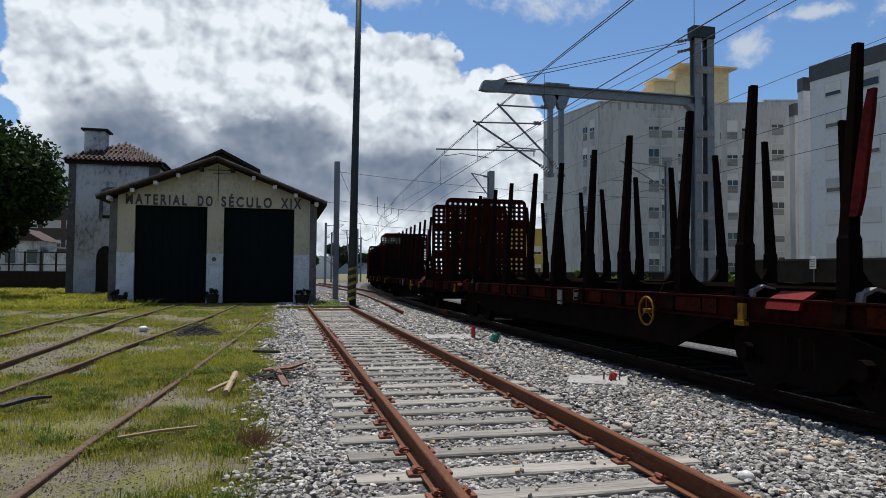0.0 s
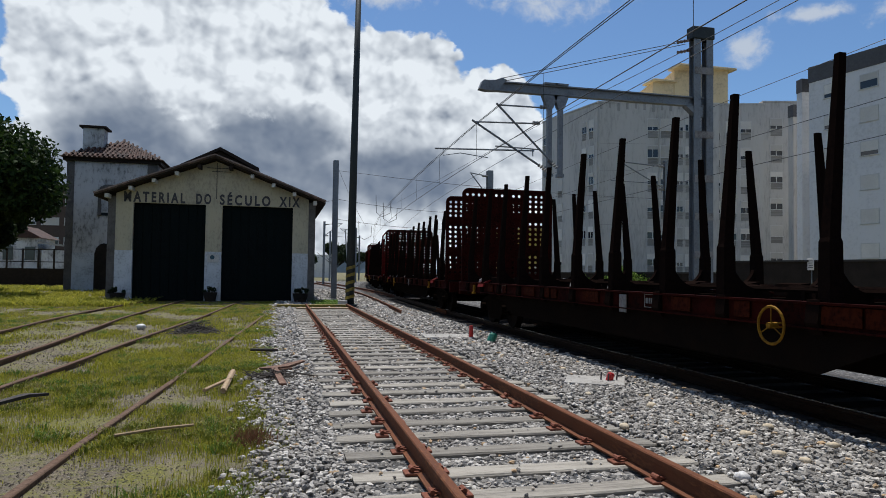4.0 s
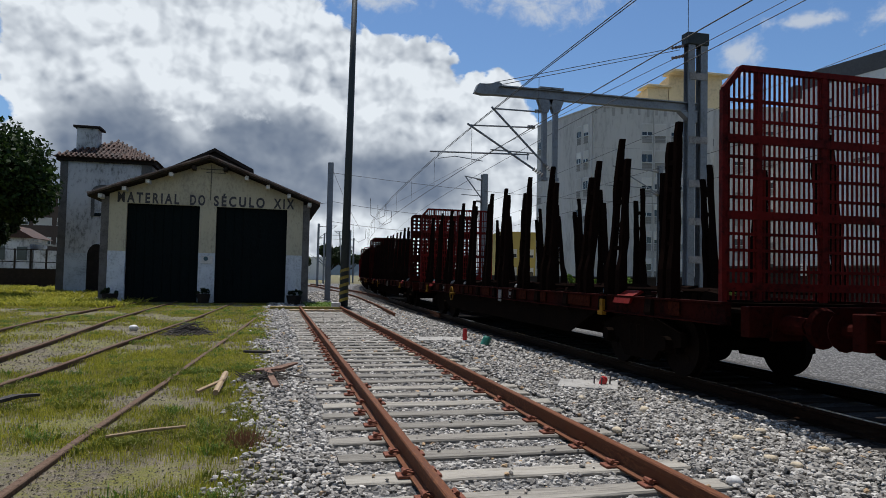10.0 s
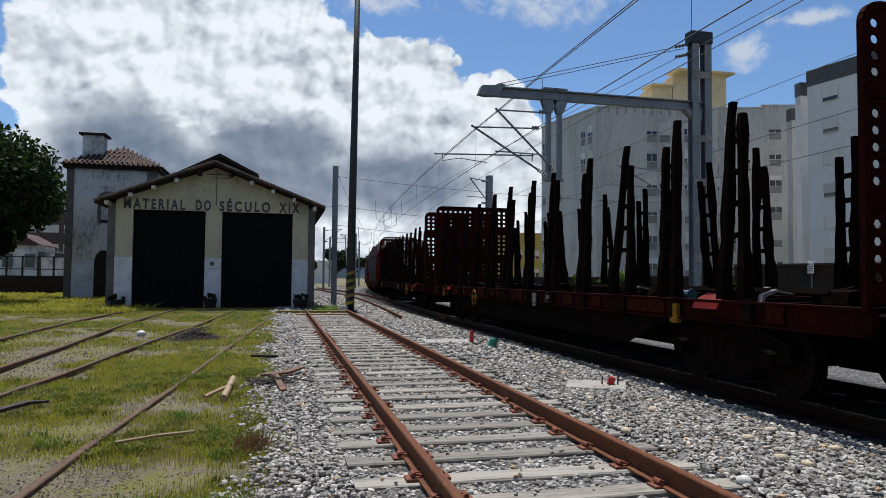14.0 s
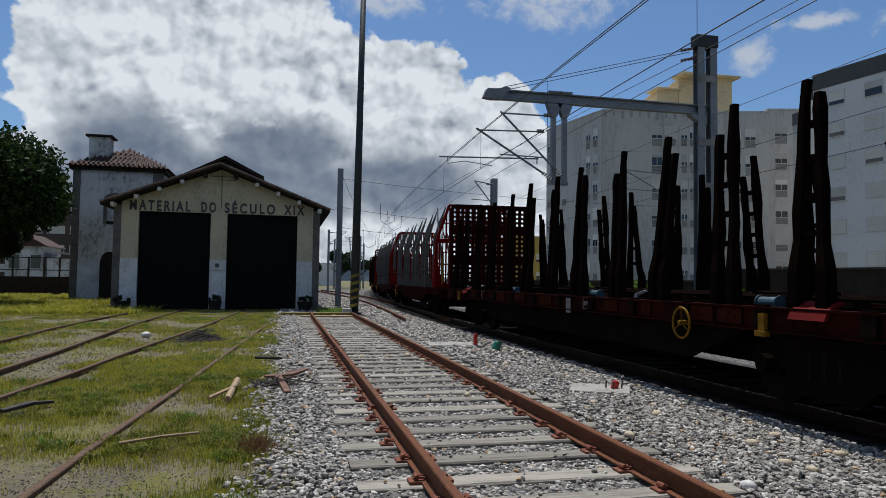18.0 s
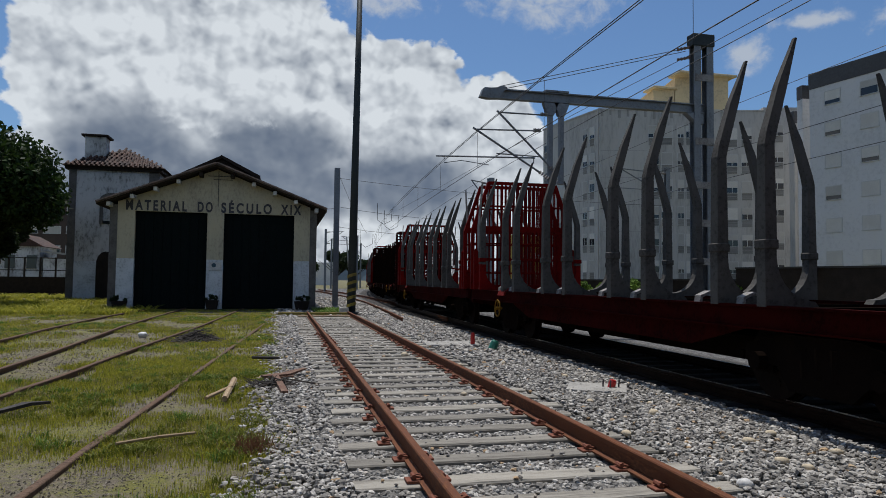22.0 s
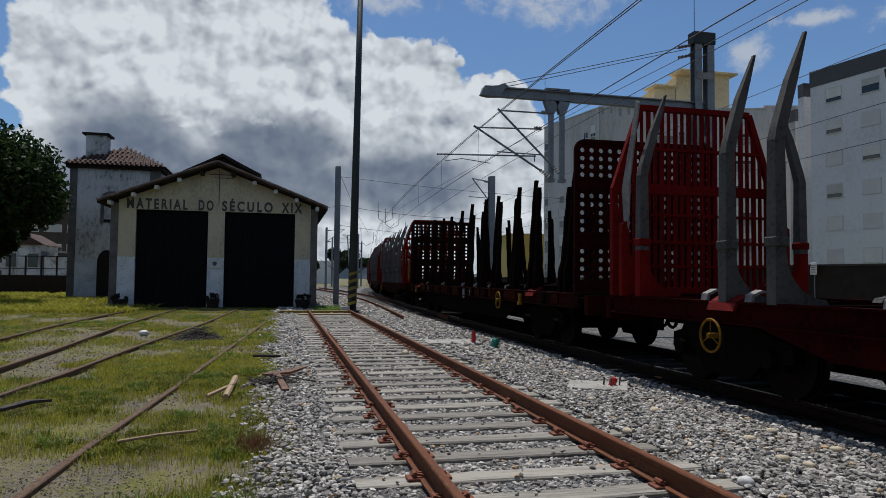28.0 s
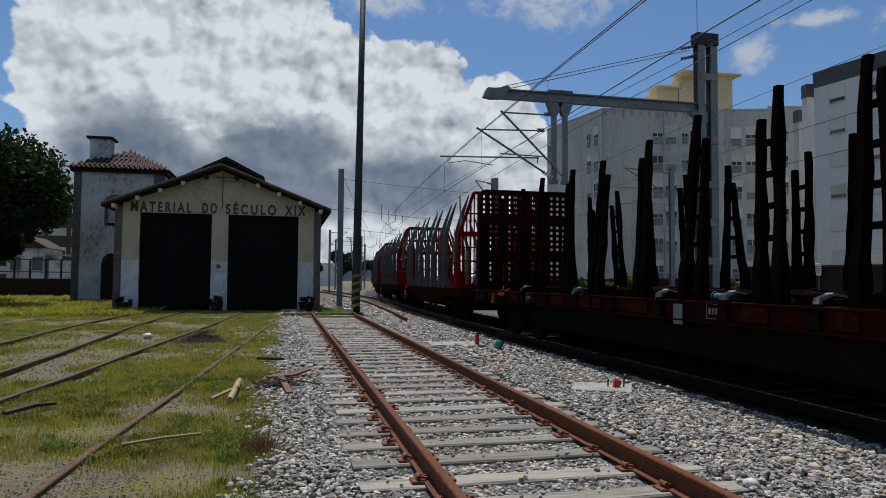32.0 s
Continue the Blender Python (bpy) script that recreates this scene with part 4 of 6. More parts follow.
def wagon(style, front, length, seed):
    rng = random.Random(seed)
    half = length / 2
    words = {"straight": ("rust-red timber wagon with perforated steel ends and straight stakes", "timber wagon"),
             "ladder": ("dark rusty timber wagon with perforated ends and crooked paired stakes", "timber wagon"),
             "grille": ("red timber wagon with barred grille ends and paired stakes", "timber wagon"),
             "fresh": ("bright red timber wagon with grey bent stakes and barred ends", "timber wagon")}[style]
    w = thing("timber_wagon", words[0], words[1], train_pose(front + half), "wagons of the train")
    WAGONS.append((w, front + half))
    at = pose
    old = style != "fresh"
    sill_paint = wagon_rust_shaded if old else fresh_red_shaded
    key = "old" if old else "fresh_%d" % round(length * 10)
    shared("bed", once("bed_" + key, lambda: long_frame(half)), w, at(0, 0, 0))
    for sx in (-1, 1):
        shared("side_sill", once("sill_" + key, lambda: (side_sill(half), sill_paint)), w, at(sx * 1.40, 0, 0, 0, 0, 0 if sx < 0 else 180), "rust-streaked red steel sill, colour darkened for shade" if old else "red painted sill in a shade-darkened colour")
        shared("belly_girder", once("belly_" + key, lambda: (belly_plate(half, 0.57 if old else 0.74, 3.6 if old else 3.3), underframe_shaded if old else fresh_red_shaded)), w, at(sx * 1.34, 0, 0))
    # ends
    for sy in (-1, 1):
        y = sy * half
        set_in = y - (0.2 if sy > 0 else 0.0) if old else sy * (half - 0.1)
        wide = Matrix.Diagonal((1.045 if old else 1.06, 1, 1, 1))
        if style in ("straight", "ladder"):
            e = shared("end_frame", once("end_frame", panel_frame), w, at(0, set_in, 0) @ wide)
            shared("perforated_panel", once("perforated_panel", holed_panel), e, at(0, 0, 0), "perforated rust-red steel sheet")
        elif style == "grille":
            e = shared("end_frame", once("grille_end", grille_end), w, at(0, set_in, 0) @ wide)
            shared("grille", once("grille_bars", grille_bars), e, at(0, 0, 0))
        else:
            e = shared("end_frame", once("fresh_end", fresh_end), w, at(0, set_in, 0) @ wide)
            shared("grille", once("fresh_bars", fresh_bars), e, at(0, 0, 0))
            for sx in (-1, 1):
                shared("wing", once("fresh_wing", fresh_wing), e, at(sx * 1.46, -sy * 0.30, 0, 0, 0, 0 if sx < 0 else 180))
                shared("gusset", once("gusset", gusset), e, at(sx * 1.30, -sy * 0.05, 0, 0, 0, 180 if sy > 0 else 0), "pale worn steel gusset")
                stand_bent(w, at(sx * 1.42, sy * (half - 0.85), 0.02, 0, 0, 0 if sx < 0 else 180), True)
        for sx in (-0.88, 0.88):
            shared("buffer", once("buffer", buffer_mesh), w, at(sx, y + sy * 0.42, 0, 0, 0, 0 if sy > 0 else 180))
        shared("coupling", once("coupling", hook_mesh), w, at(0, y + sy * 0.3, 0, 0, 0, 0 if sy > 0 else 180))
        bm_key = "head_beam_" + key
        shared("head_beam", once(bm_key, lambda: (box(bmesh.new(), -1.38, 1.38, -0.08, 0.08, 0.92, 1.28, 0.01), sill_paint)), w, at(0, y + sy * 0.34, 0))
    # stakes
    if old:
        middle = {5: -0.88, 6: -0.385, 9: -0.36}.get(seed, 0.0)
        if style == "straight":
            places = [(v, True) for v in (-8.02, -6.44, -5.08, -3.38, -2.03, -0.40, 1.15, 2.85, 4.29, 5.83, 7.25, 8.75)]
        else:
            places = [(middle + 3.01 * j + d, d < 0) for j in range(-3, 4) for d in (-0.55, 0.55) if abs(middle + 3.01 * j + d) < 9.25]
        for yy, front_one in places:
            for sx in (-1, 1):
                if style == "straight":
                    v = rng.choice((0, 0, 0, 1, 2))
                    me = once("stake_%d" % v, lambda: plain_stake((0, 0.06, -0.05)[v], (3.87, 3.87, 3.8)[v]))
                    st = shared("stake", me, w, at(sx * 1.36, yy, 0, 0, 0, 0 if sx < 0 else 180))
                    shared("foot", once("stake_foot", stake_foot), st, at(0, 0, 0))
                else:
                    v = rng.randrange(4)
                    lean, foot2, head2, high, high2 = (((-0.17, -0.39, -0.20, 3.88, 3.52), (-0.28, -0.60, -0.12, 3.76, 3.42), (-0.05, -0.41, -0.18, 3.80, 3.62), (-0.22, -0.27, -0.18, 3.75, 3.47)) if front_one
                                                       else ((0.12, 0.32, 0.30, 3.85, 3.52), (0.05, 0.22, 0.22, 3.80, 3.55), (0.08, 0.25, 0.27, 3.79, 3.45), (-0.12, -0.27, -0.30, 3.40, 3.65)))[v]
                    flip = 1 if sx < 0 else -1
                    tag = "%d_%d_%d" % (front_one, v, flip)
                    st = shared("stake", once("post_" + tag, lambda: wooden_post(0.0, lean * flip, high, v)), w, at(sx * 1.36, yy, 0, 0, 0, 0 if sx < 0 else 180), "crooked wooden stake, coloured near black for its shaded side")
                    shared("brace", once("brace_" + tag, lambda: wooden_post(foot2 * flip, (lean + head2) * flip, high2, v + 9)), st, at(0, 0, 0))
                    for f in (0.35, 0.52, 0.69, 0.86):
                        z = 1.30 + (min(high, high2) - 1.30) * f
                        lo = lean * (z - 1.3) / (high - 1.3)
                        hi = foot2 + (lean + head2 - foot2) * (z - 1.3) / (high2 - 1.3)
                        shared("rung", once("rung", lambda: (box(bmesh.new(), -0.03, 0.03, -0.5, 0.5, -0.035, 0.035), wood_pole_shaded)), st, Matrix.Translation((0.10 * f, flip * (lo + hi) / 2, z)) @ Matrix.Diagonal((1, max(abs(hi - lo), 0.05), 1, 1)))
        shared("pipe_rail", once("pipes", lambda: pipe_mesh(half)), w, at(0, 0, 0))
        for k in range(12):
            yy = -half + 0.95 + (length - 1.9) * k / 11 + 0.62
            if k < 11 and rng.random() < 0.45:
                shared("strap", once("strap", strap_mesh), w, at(-1.36, yy, 0, 0, 0, rng.uniform(-14, 14)))
                shared("strap", MESHES["strap"], w, at(1.36, yy, 0, 0, 0, 180))
            if style != "straight" and k % 3 == 1:
                shared("ratchet_drum", once("drum", roll_mesh), w, at(-1.15, yy + 0.3, 0), "teal ratchet drum")
        for yy in (-7.25, 7.25):
            shared("flap", once("flap", flap_mesh), w, at(-1.42, yy, 0), "sunlit red steel flap")
            shared("lever", once("lever", lever_mesh), w, at(-1.46, yy + 0.7, 0), "yellow lever")
        for sy in (-1,) if style == "straight" else ():
            shared("locking_arm", once("locking_arm", locking_arm), w, at(-1.40, sy * 8.02, 0.12, 0, 0, 180 if sy > 0 else 0), "red hinged arm")
        shared("handwheel", once("handwheel", handwheel_mesh), w, at(-1.56, {1: -4.45, 2: -4.45, 3: 4.2, 6: -5.0, 9: -5.0}.get(seed, 3.8), 1.04), "yellow brake handwheel")
        shared("stencil", once("mark", mark_mesh), w, at(-1.457, -1.71, 1.19))
        shared("stencil", MESHES["mark"], w, at(-1.457, half - 4.4, 1.19))
        shared("name_plate", once("tagplate", tag_mesh), w, at(-1.47, -0.9, 0), "pale label plate")
        for k, yy in enumerate((-8.6, -5.9, -5.35, -3.9, -2.6, 0.4, 1.9, 2.4, 3.6, 5.2, 6.4, 8.2)):
            shared("patch_plate", once("patch_plate_%d" % (k % 3), lambda: (box(bmesh.new(), -0.008, 0.008, -0.14 - 0.1 * (k % 3), 0.14 + 0.08 * (k % 3), 1.09, 1.28, 0.003), sill_patch)), w, at(-1.456, yy + rng.uniform(-0.15, 0.15), 0), "rusty orange-brown plate on the sill")
        for k in range(12):
            shared("bracket", once("sill_bracket", lambda: (slab(bmesh.new(), [(-0.02, 1.34), (-0.05, 1.10), (0.02, 0.98), (0.05, 0.98), (0.05, 1.34)], "y", -0.09, 0.09), wagon_shade_dark)), w, at(-1.455, -8.02 + 1.525 * k, 0))
        for k in range(26):
            shared("floor_clutter", once("clutter_%d" % (k % 4), lambda: (slab(bmesh.new(), [(-0.16, 1.28), (-0.12, 1.40 + 0.03 * (k % 4)), (0.10, 1.44 + 0.02 * (k % 3)), (0.18, 1.28)], "y", -0.12 - 0.05 * (k % 4), 0.10 + 0.06 * (k % 4)), wagon_shade_dark)), w, at(rng.uniform(-1.2, 1.2), -half + 0.6 + (length - 1.2) * (k + rng.random()) / 26, 0, 0, 0, rng.uniform(0, 180)))
        centres, axle = (-half + 2.6, half - 2.6), 0.9
    else:
        for y in (-4.85, -3.97, -2.2, -1.06, 0.88, 2.02, 3.95, 4.82):
            for sx in (-1, 1):
                stand_bent(w, at(sx * 1.42, y, 0, 0, 0, 0 if sx < 0 else 180))
            shared("strap", once("strap", strap_mesh), w, at(-1.40, y + 0.5, 0, 0, 0, 10))
        shared("handwheel", once("handwheel", handwheel_mesh), w, at(-1.56, half - 2.75, 0.88), "yellow brake handwheel")
        shared("flap", once("flap", flap_mesh), w, at(-1.44, half - 2.9, 0), "sunlit red steel flap")
        shared("hand_rail", once("hand_rail", lambda: (rod(bmesh.new(), (0, 0, 1.45), (0, 0, 2.5), 0.035, n=8), yellow_paint)), w, at(-1.30, -half - 0.16, 0), "yellow grab handle")
        centres, axle = (-half + 2.45, half - 2.45), 0.9
    for yc in centres:
        b = shared("bogie", once("bogie", lambda: bogie_mesh(0.9)), w, at(0, yc, 0))
        for d in (-axle, axle):
            ws = shared("wheelset", once("wheelset", wheelset_mesh), w, at(0, yc + d, 0.63))
            WHEELS.append((ws, yc + d))
    reach = half - (3.75 if old else 3.6)
    shared("brake_gear", once("gear_" + key, lambda: (brake_gear(reach), underframe_shaded)), w, at(0, 0, 0), "brake gear under the bed, coloured black for shade")
    return w


for style, front, length, seed in (("straight", 3.94, 19.4, 1), ("straight", 25.54, 19.4, 2), ("ladder", 47.06, 19.4, 3), ("grille", 68.7, 19.4, 4), ("ladder", 90.45, 19.4, 5), ("ladder", 112.0, 19.4, 6),
                                   ("fresh", 133.5, 15.45, 7), ("fresh", 149.62, 15.45, 8), ("ladder", 166.55, 19.4, 9), ("fresh", 188.1, 15.45, 10), ("fresh", 204.3, 15.45, 11), ("fresh", 220.5, 15.45, 12)):
    wagon(style, front, length, seed)

# ---- the shed ----
def shed():
    s = thing("engine_shed", "old cream plastered railway shed with two dark green doors", "shed", pose(-3.25, 36.5, 0))
    h, eave, ridge, back = 4.65, 5.29, 7.08, 24.0
    doors = ((-3.85, -0.45), (0.35, 3.85))
    # front wall in pieces round the door openings: lower white, upper cream
    for x0, x1 in ((-h, doors[0][0]), (doors[0][1], doors[1][0]), (doors[1][1], h)):
        part("lower_wall", box(bmesh.new(), x0, x1, -0.012, 0.4, 0, 2.48), white_wash, s, "whitewashed lower wall")
        part("upper_wall", box(bmesh.new(), x0, x1, 0, 0.4, 2.48, 4.85), cream_wall, s, "stained cream plaster")
    g = slab(bmesh.new(), [(-h, 4.85), (h, 4.85), (h, eave), (0, ridge), (-h, eave)], "y", 0.0, 0.4)
    part("gable", g, cream_wall, s, "stained cream plaster gable")
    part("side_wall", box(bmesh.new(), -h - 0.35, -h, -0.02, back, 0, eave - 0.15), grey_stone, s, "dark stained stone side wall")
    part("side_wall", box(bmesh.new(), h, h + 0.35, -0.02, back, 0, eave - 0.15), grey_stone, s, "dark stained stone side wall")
    part("rear_wall", box(bmesh.new(), -h, h, back - 0.4, back, 0, eave), grey_stone, s)
    for x0, x1 in doors:
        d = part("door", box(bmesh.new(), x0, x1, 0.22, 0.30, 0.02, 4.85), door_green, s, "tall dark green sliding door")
        n = 8
        for i in range(n):
            a = x0 + (x1 - x0) * i / n
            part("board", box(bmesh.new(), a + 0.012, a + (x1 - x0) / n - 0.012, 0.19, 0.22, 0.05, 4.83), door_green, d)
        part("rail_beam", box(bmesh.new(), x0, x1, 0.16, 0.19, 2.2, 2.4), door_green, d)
    # roof
    over, front = 0.82, -0.75
    slope = (ridge - eave) / h
    for sx in (-1, 1):
        xe = sx * (h + over)
        ze = eave - slope * over
        bm = bmesh.new()
        slab(bm, [(0, ridge + 0.05), (xe, ze + 0.05), (xe, ze + 0.17), (0, ridge + 0.19)], "y", front, back + 0.5)
        part("roof", bm, dark_timber, s, "weathered dark roof")
        for k in range(26):
            f0, f1 = k / 26, (k + 1) / 26
            t = bmesh.new()
            xa, xb = xe * f0, xe * f1
            za, zb = ridge + 0.19 + (ze - ridge - 0.02) * f0, ridge + 0.19 + (ze - ridge - 0.02) * f1
            rod(t, (xa, front - 0.03, za + 0.01), (xb, front - 0.03, zb + 0.01), 0.075, 0.085, 6)
            part("verge_tile", t, verge_tile, s)
        for k in range(5):
            x = sx * (0.75 + k * 1.05)
            z = ridge - slope * abs(x) - 0.02
            part("purlin_end", box(bmesh.new(), x - 0.09, x + 0.09, front + 0.1, 0.02, z - 0.16, z + 0.04, 0.01), white_plate if k else dark_timber, s, "pale weathered purlin end")
    # raised ridge roof, set back
    for sx in (-1, 1):
        bm = slab(bmesh.new(), [(0, ridge + 0.93), (sx * 2.02, ridge - 0.16), (sx * 2.02, ridge + 0.06), (0, ridge + 1.09)], "y", 2.0, back - 2)
        part("ridge_roof", bm, dark_timber, s, "dark raised ridge vent roof")
    part("vent_cheek", slab(bmesh.new(), [(-1.8, ridge - 0.75), (1.8, ridge - 0.75), (1.8, ridge - 0.06), (0, ridge + 0.90), (-1.8, ridge - 0.06)], "y", 2.2, 2.35), dark_timber, s)
    # words on the gable
    for word, x0, x1 in (("MATERIAL", -4.285, -1.44), ("DO", -0.93, -0.21), ("SÉCULO", 0.21, 2.70), ("XIX", 3.15, 4.19)):
        c = bpy.data.curves.new("lettering", "FONT")
        c.body, c.size, c.extrude, c.offset, c.space_character = word, 0.80, 0.012, 0.028, 1.45
        tmp = new("tmp_text", c)
        me = bpy.data.meshes.new_from_object(tmp.evaluated_get(bpy.context.evaluated_depsgraph_get()))
        bpy.data.objects.remove(tmp)
        xs = [v.co.x for v in me.vertices]
        ys = [v.co.y for v in me.vertices]
        k = (x1 - x0) / (max(xs) - min(xs))
        m = Matrix.Translation((x0 - min(xs) * k, -0.012, 4.90)) @ Matrix.Rotation(math.pi / 2, 4, "X") @ Matrix.Diagonal((k, 0.50 / 0.58, 1, 1))
        me.transform(m)
        me.materials.clear()
        me.materials.append(letter_dark)
        ob = new("lettering", me)
        ob.parent = s
        tagged(ob, "dark painted capital letters")
    # plaque between the doors, cable and lamp bracket on the gable
    part("plaque", box(bmesh.new(), -0.33, 0.26, -0.05, -0.012, 1.95, 2.35, 0.01), white_plate, s, "white notice board with a blue emblem")
    e = bmesh.new()
    rod(e, (-0.08, -0.062, 2.2), (-0.08, -0.05, 2.2), 0.11, n=16)
    part("emblem", e, blue_canister, s)
    b = bmesh.new()
    rod(b, (0.05, -0.03, 5.15), (0.05, -0.03, 7.0), 0.015, n=6)
    rod(b, (-0.45, -0.06, 6.72), (0.75, -0.06, 6.72), 0.02, n=6)
    rod(b, (-0.2, -0.06, 6.55), (0.75, -0.06, 6.55), 0.015, n=6)
    part("bracket", b, wire_dark, s)
    return s


shed()


# ---- house behind the shed ----
def house():
    x0, x1, y0, y1, zt = -13.84, -8.3, 50.0, 57.0, 8.95
    s = thing("station_house", "two-storey house with stained white plaster and red tiled roof", "house", pose(0, 0, 0))
    part("wall", box(bmesh.new(), x0, x1, y0, y1, 0, zt - 0.25), stained_plaster, s, "damp-stained white plaster walls")
    part("corner_stone", box(bmesh.new(), x0 - 0.04, x0 + 0.42, y0 - 0.05, y0 + 0.3, 0, zt - 0.25), grey_stone, s, "dark granite corner")
    part("corner_stone", box(bmesh.new(), -8.9, -8.26, y0 - 0.05, y0 + 0.3, 0, zt - 0.25), grey_stone, s, "dark granite corner")
    part("plinth", box(bmesh.new(), x0 + 0.42, -8.9, y0 - 0.03, y0, 0, 2.6), white_wash, s, "paler lower wall")
    part("cornice", box(bmesh.new(), x0 - 0.25, x1 + 0.25, y0 - 0.25, y1 + 0.25, zt - 0.25, zt + 0.02), dark_timber, s)
    cx, cy, top = (x0 + x1) / 2, (y0 + y1) / 2, 10.68
    bm = bmesh.new()
    c = [bm.verts.new(p) for p in ((x0 - 0.45, y0 - 0.45, zt), (x1 + 0.45, y0 - 0.45, zt), (x1 + 0.45, y1 + 0.45, zt), (x0 - 0.45, y1 + 0.45, zt))]
    a, b = bm.verts.new((cx + 0.1, cy - 0.8, top)), bm.verts.new((cx + 0.1, cy + 0.8, top))
    for f in ((c[0], c[1], a), (c[1], c[2], b, a), (c[2], c[3], b), (c[3], c[0], a, b), c[::-1]):
        bm.faces.new(f)
    rf = part("roof", bm, roof_tile, s, "old red clay tile roof")
    tile = bmesh.new()
    rod(tile, (0, -0.26, 0), (0, 0.26, 0), 0.10, 0.085, 6)
    tm = bpy.data.meshes.new("tile")
    tile.to_mesh(tm)
    tile.free()
    tm.materials.append(roof_tile)
    # rows of round tiles up the front slope
    run = cy - 0.8 - (y0 - 0.45)
    pitch = math.degrees(math.atan2(top - zt, run))
    n = 0
    for j in range(9):
        f = (j + 0.5) / 9
        lx = (x0 - 0.45) + (cx + 0.1 - x0 + 0.45) * f
        rx = (x1 + 0.45) + (cx + 0.1 - x1 - 0.45) * f
        k = int((rx - lx) / 0.30)
        for i in range(k):
            shared("tile", tm, rf, pose(lx + (i + 0.5) * (rx - lx) / k, y0 - 0.45 + run * f, zt + (top - zt) * f + 0.04, pitch))
    ch = part("chimney", box(bmesh.new(), -13.25, -11.95, 51.0, 52.2, zt, 11.15, 0.02), stained_plaster, s, "white stained chimney stack")
    part("chimney_cap", box(bmesh.new(), -13.45, -11.75, 50.8, 52.4, 11.15, 11.30, 0.02), dark_timber, ch)
    # windows, upper arched and lower door
    for wx, z0, z1, wd in ((-11.2, 5.1, 6.75, 1.25),):
        arch = [(wx - wd / 2, z0), (wx + wd / 2, z0), (wx + wd / 2, z1)] + [(wx + wd / 2 * math.cos(t), z1 + 0.35 * math.sin(t)) for t in np.linspace(0.3, math.pi - 0.3, 6)] + [(wx - wd / 2, z1)]
        w = part("window", slab(bmesh.new(), arch, "y", y0 - 0.04, y0 - 0.004), dark_glass, s, "arched window with stone surround")
        fr = bmesh.new()
        pts = arch[2:]
        for p, q in zip(pts, pts[1:]):
            bar(fr, (p[0], y0 - 0.06, p[1]), (q[0], y0 - 0.06, q[1]), 0.2, 0.12, up=(0, 1, 0))
        bar(fr, (wx - wd / 2, y0 - 0.06, z0), (wx - wd / 2, y0 - 0.06, z1), 0.2, 0.12, up=(0, 1, 0))
        bar(fr, (wx + wd / 2, y0 - 0.06, z0), (wx + wd / 2, y0 - 0.06, z1), 0.2, 0.12, up=(0, 1, 0))
        part("surround", fr, grey_stone, w)
        part("pane_frame", box(bmesh.new(), wx - 0.6, wx + 0.6, y0 - 0.055, y0 - 0.042, z0 + 0.2, z1 - 0.4), stained_plaster, w)
    arch = [(-12.05, 0.0), (-10.9, 0.0), (-10.9, 2.5)] + [(-11.47 + 0.57 * math.cos(t), 2.5 + 0.75 * math.sin(t)) for t in np.linspace(0.2, math.pi - 0.2, 7)] + [(-12.05, 2.5)]
    part("doorway", slab(bmesh.new(), arch, "y", y0 - 0.07, y0 - 0.034), dark_timber, s, "dark arched doorway")
    return s


house()


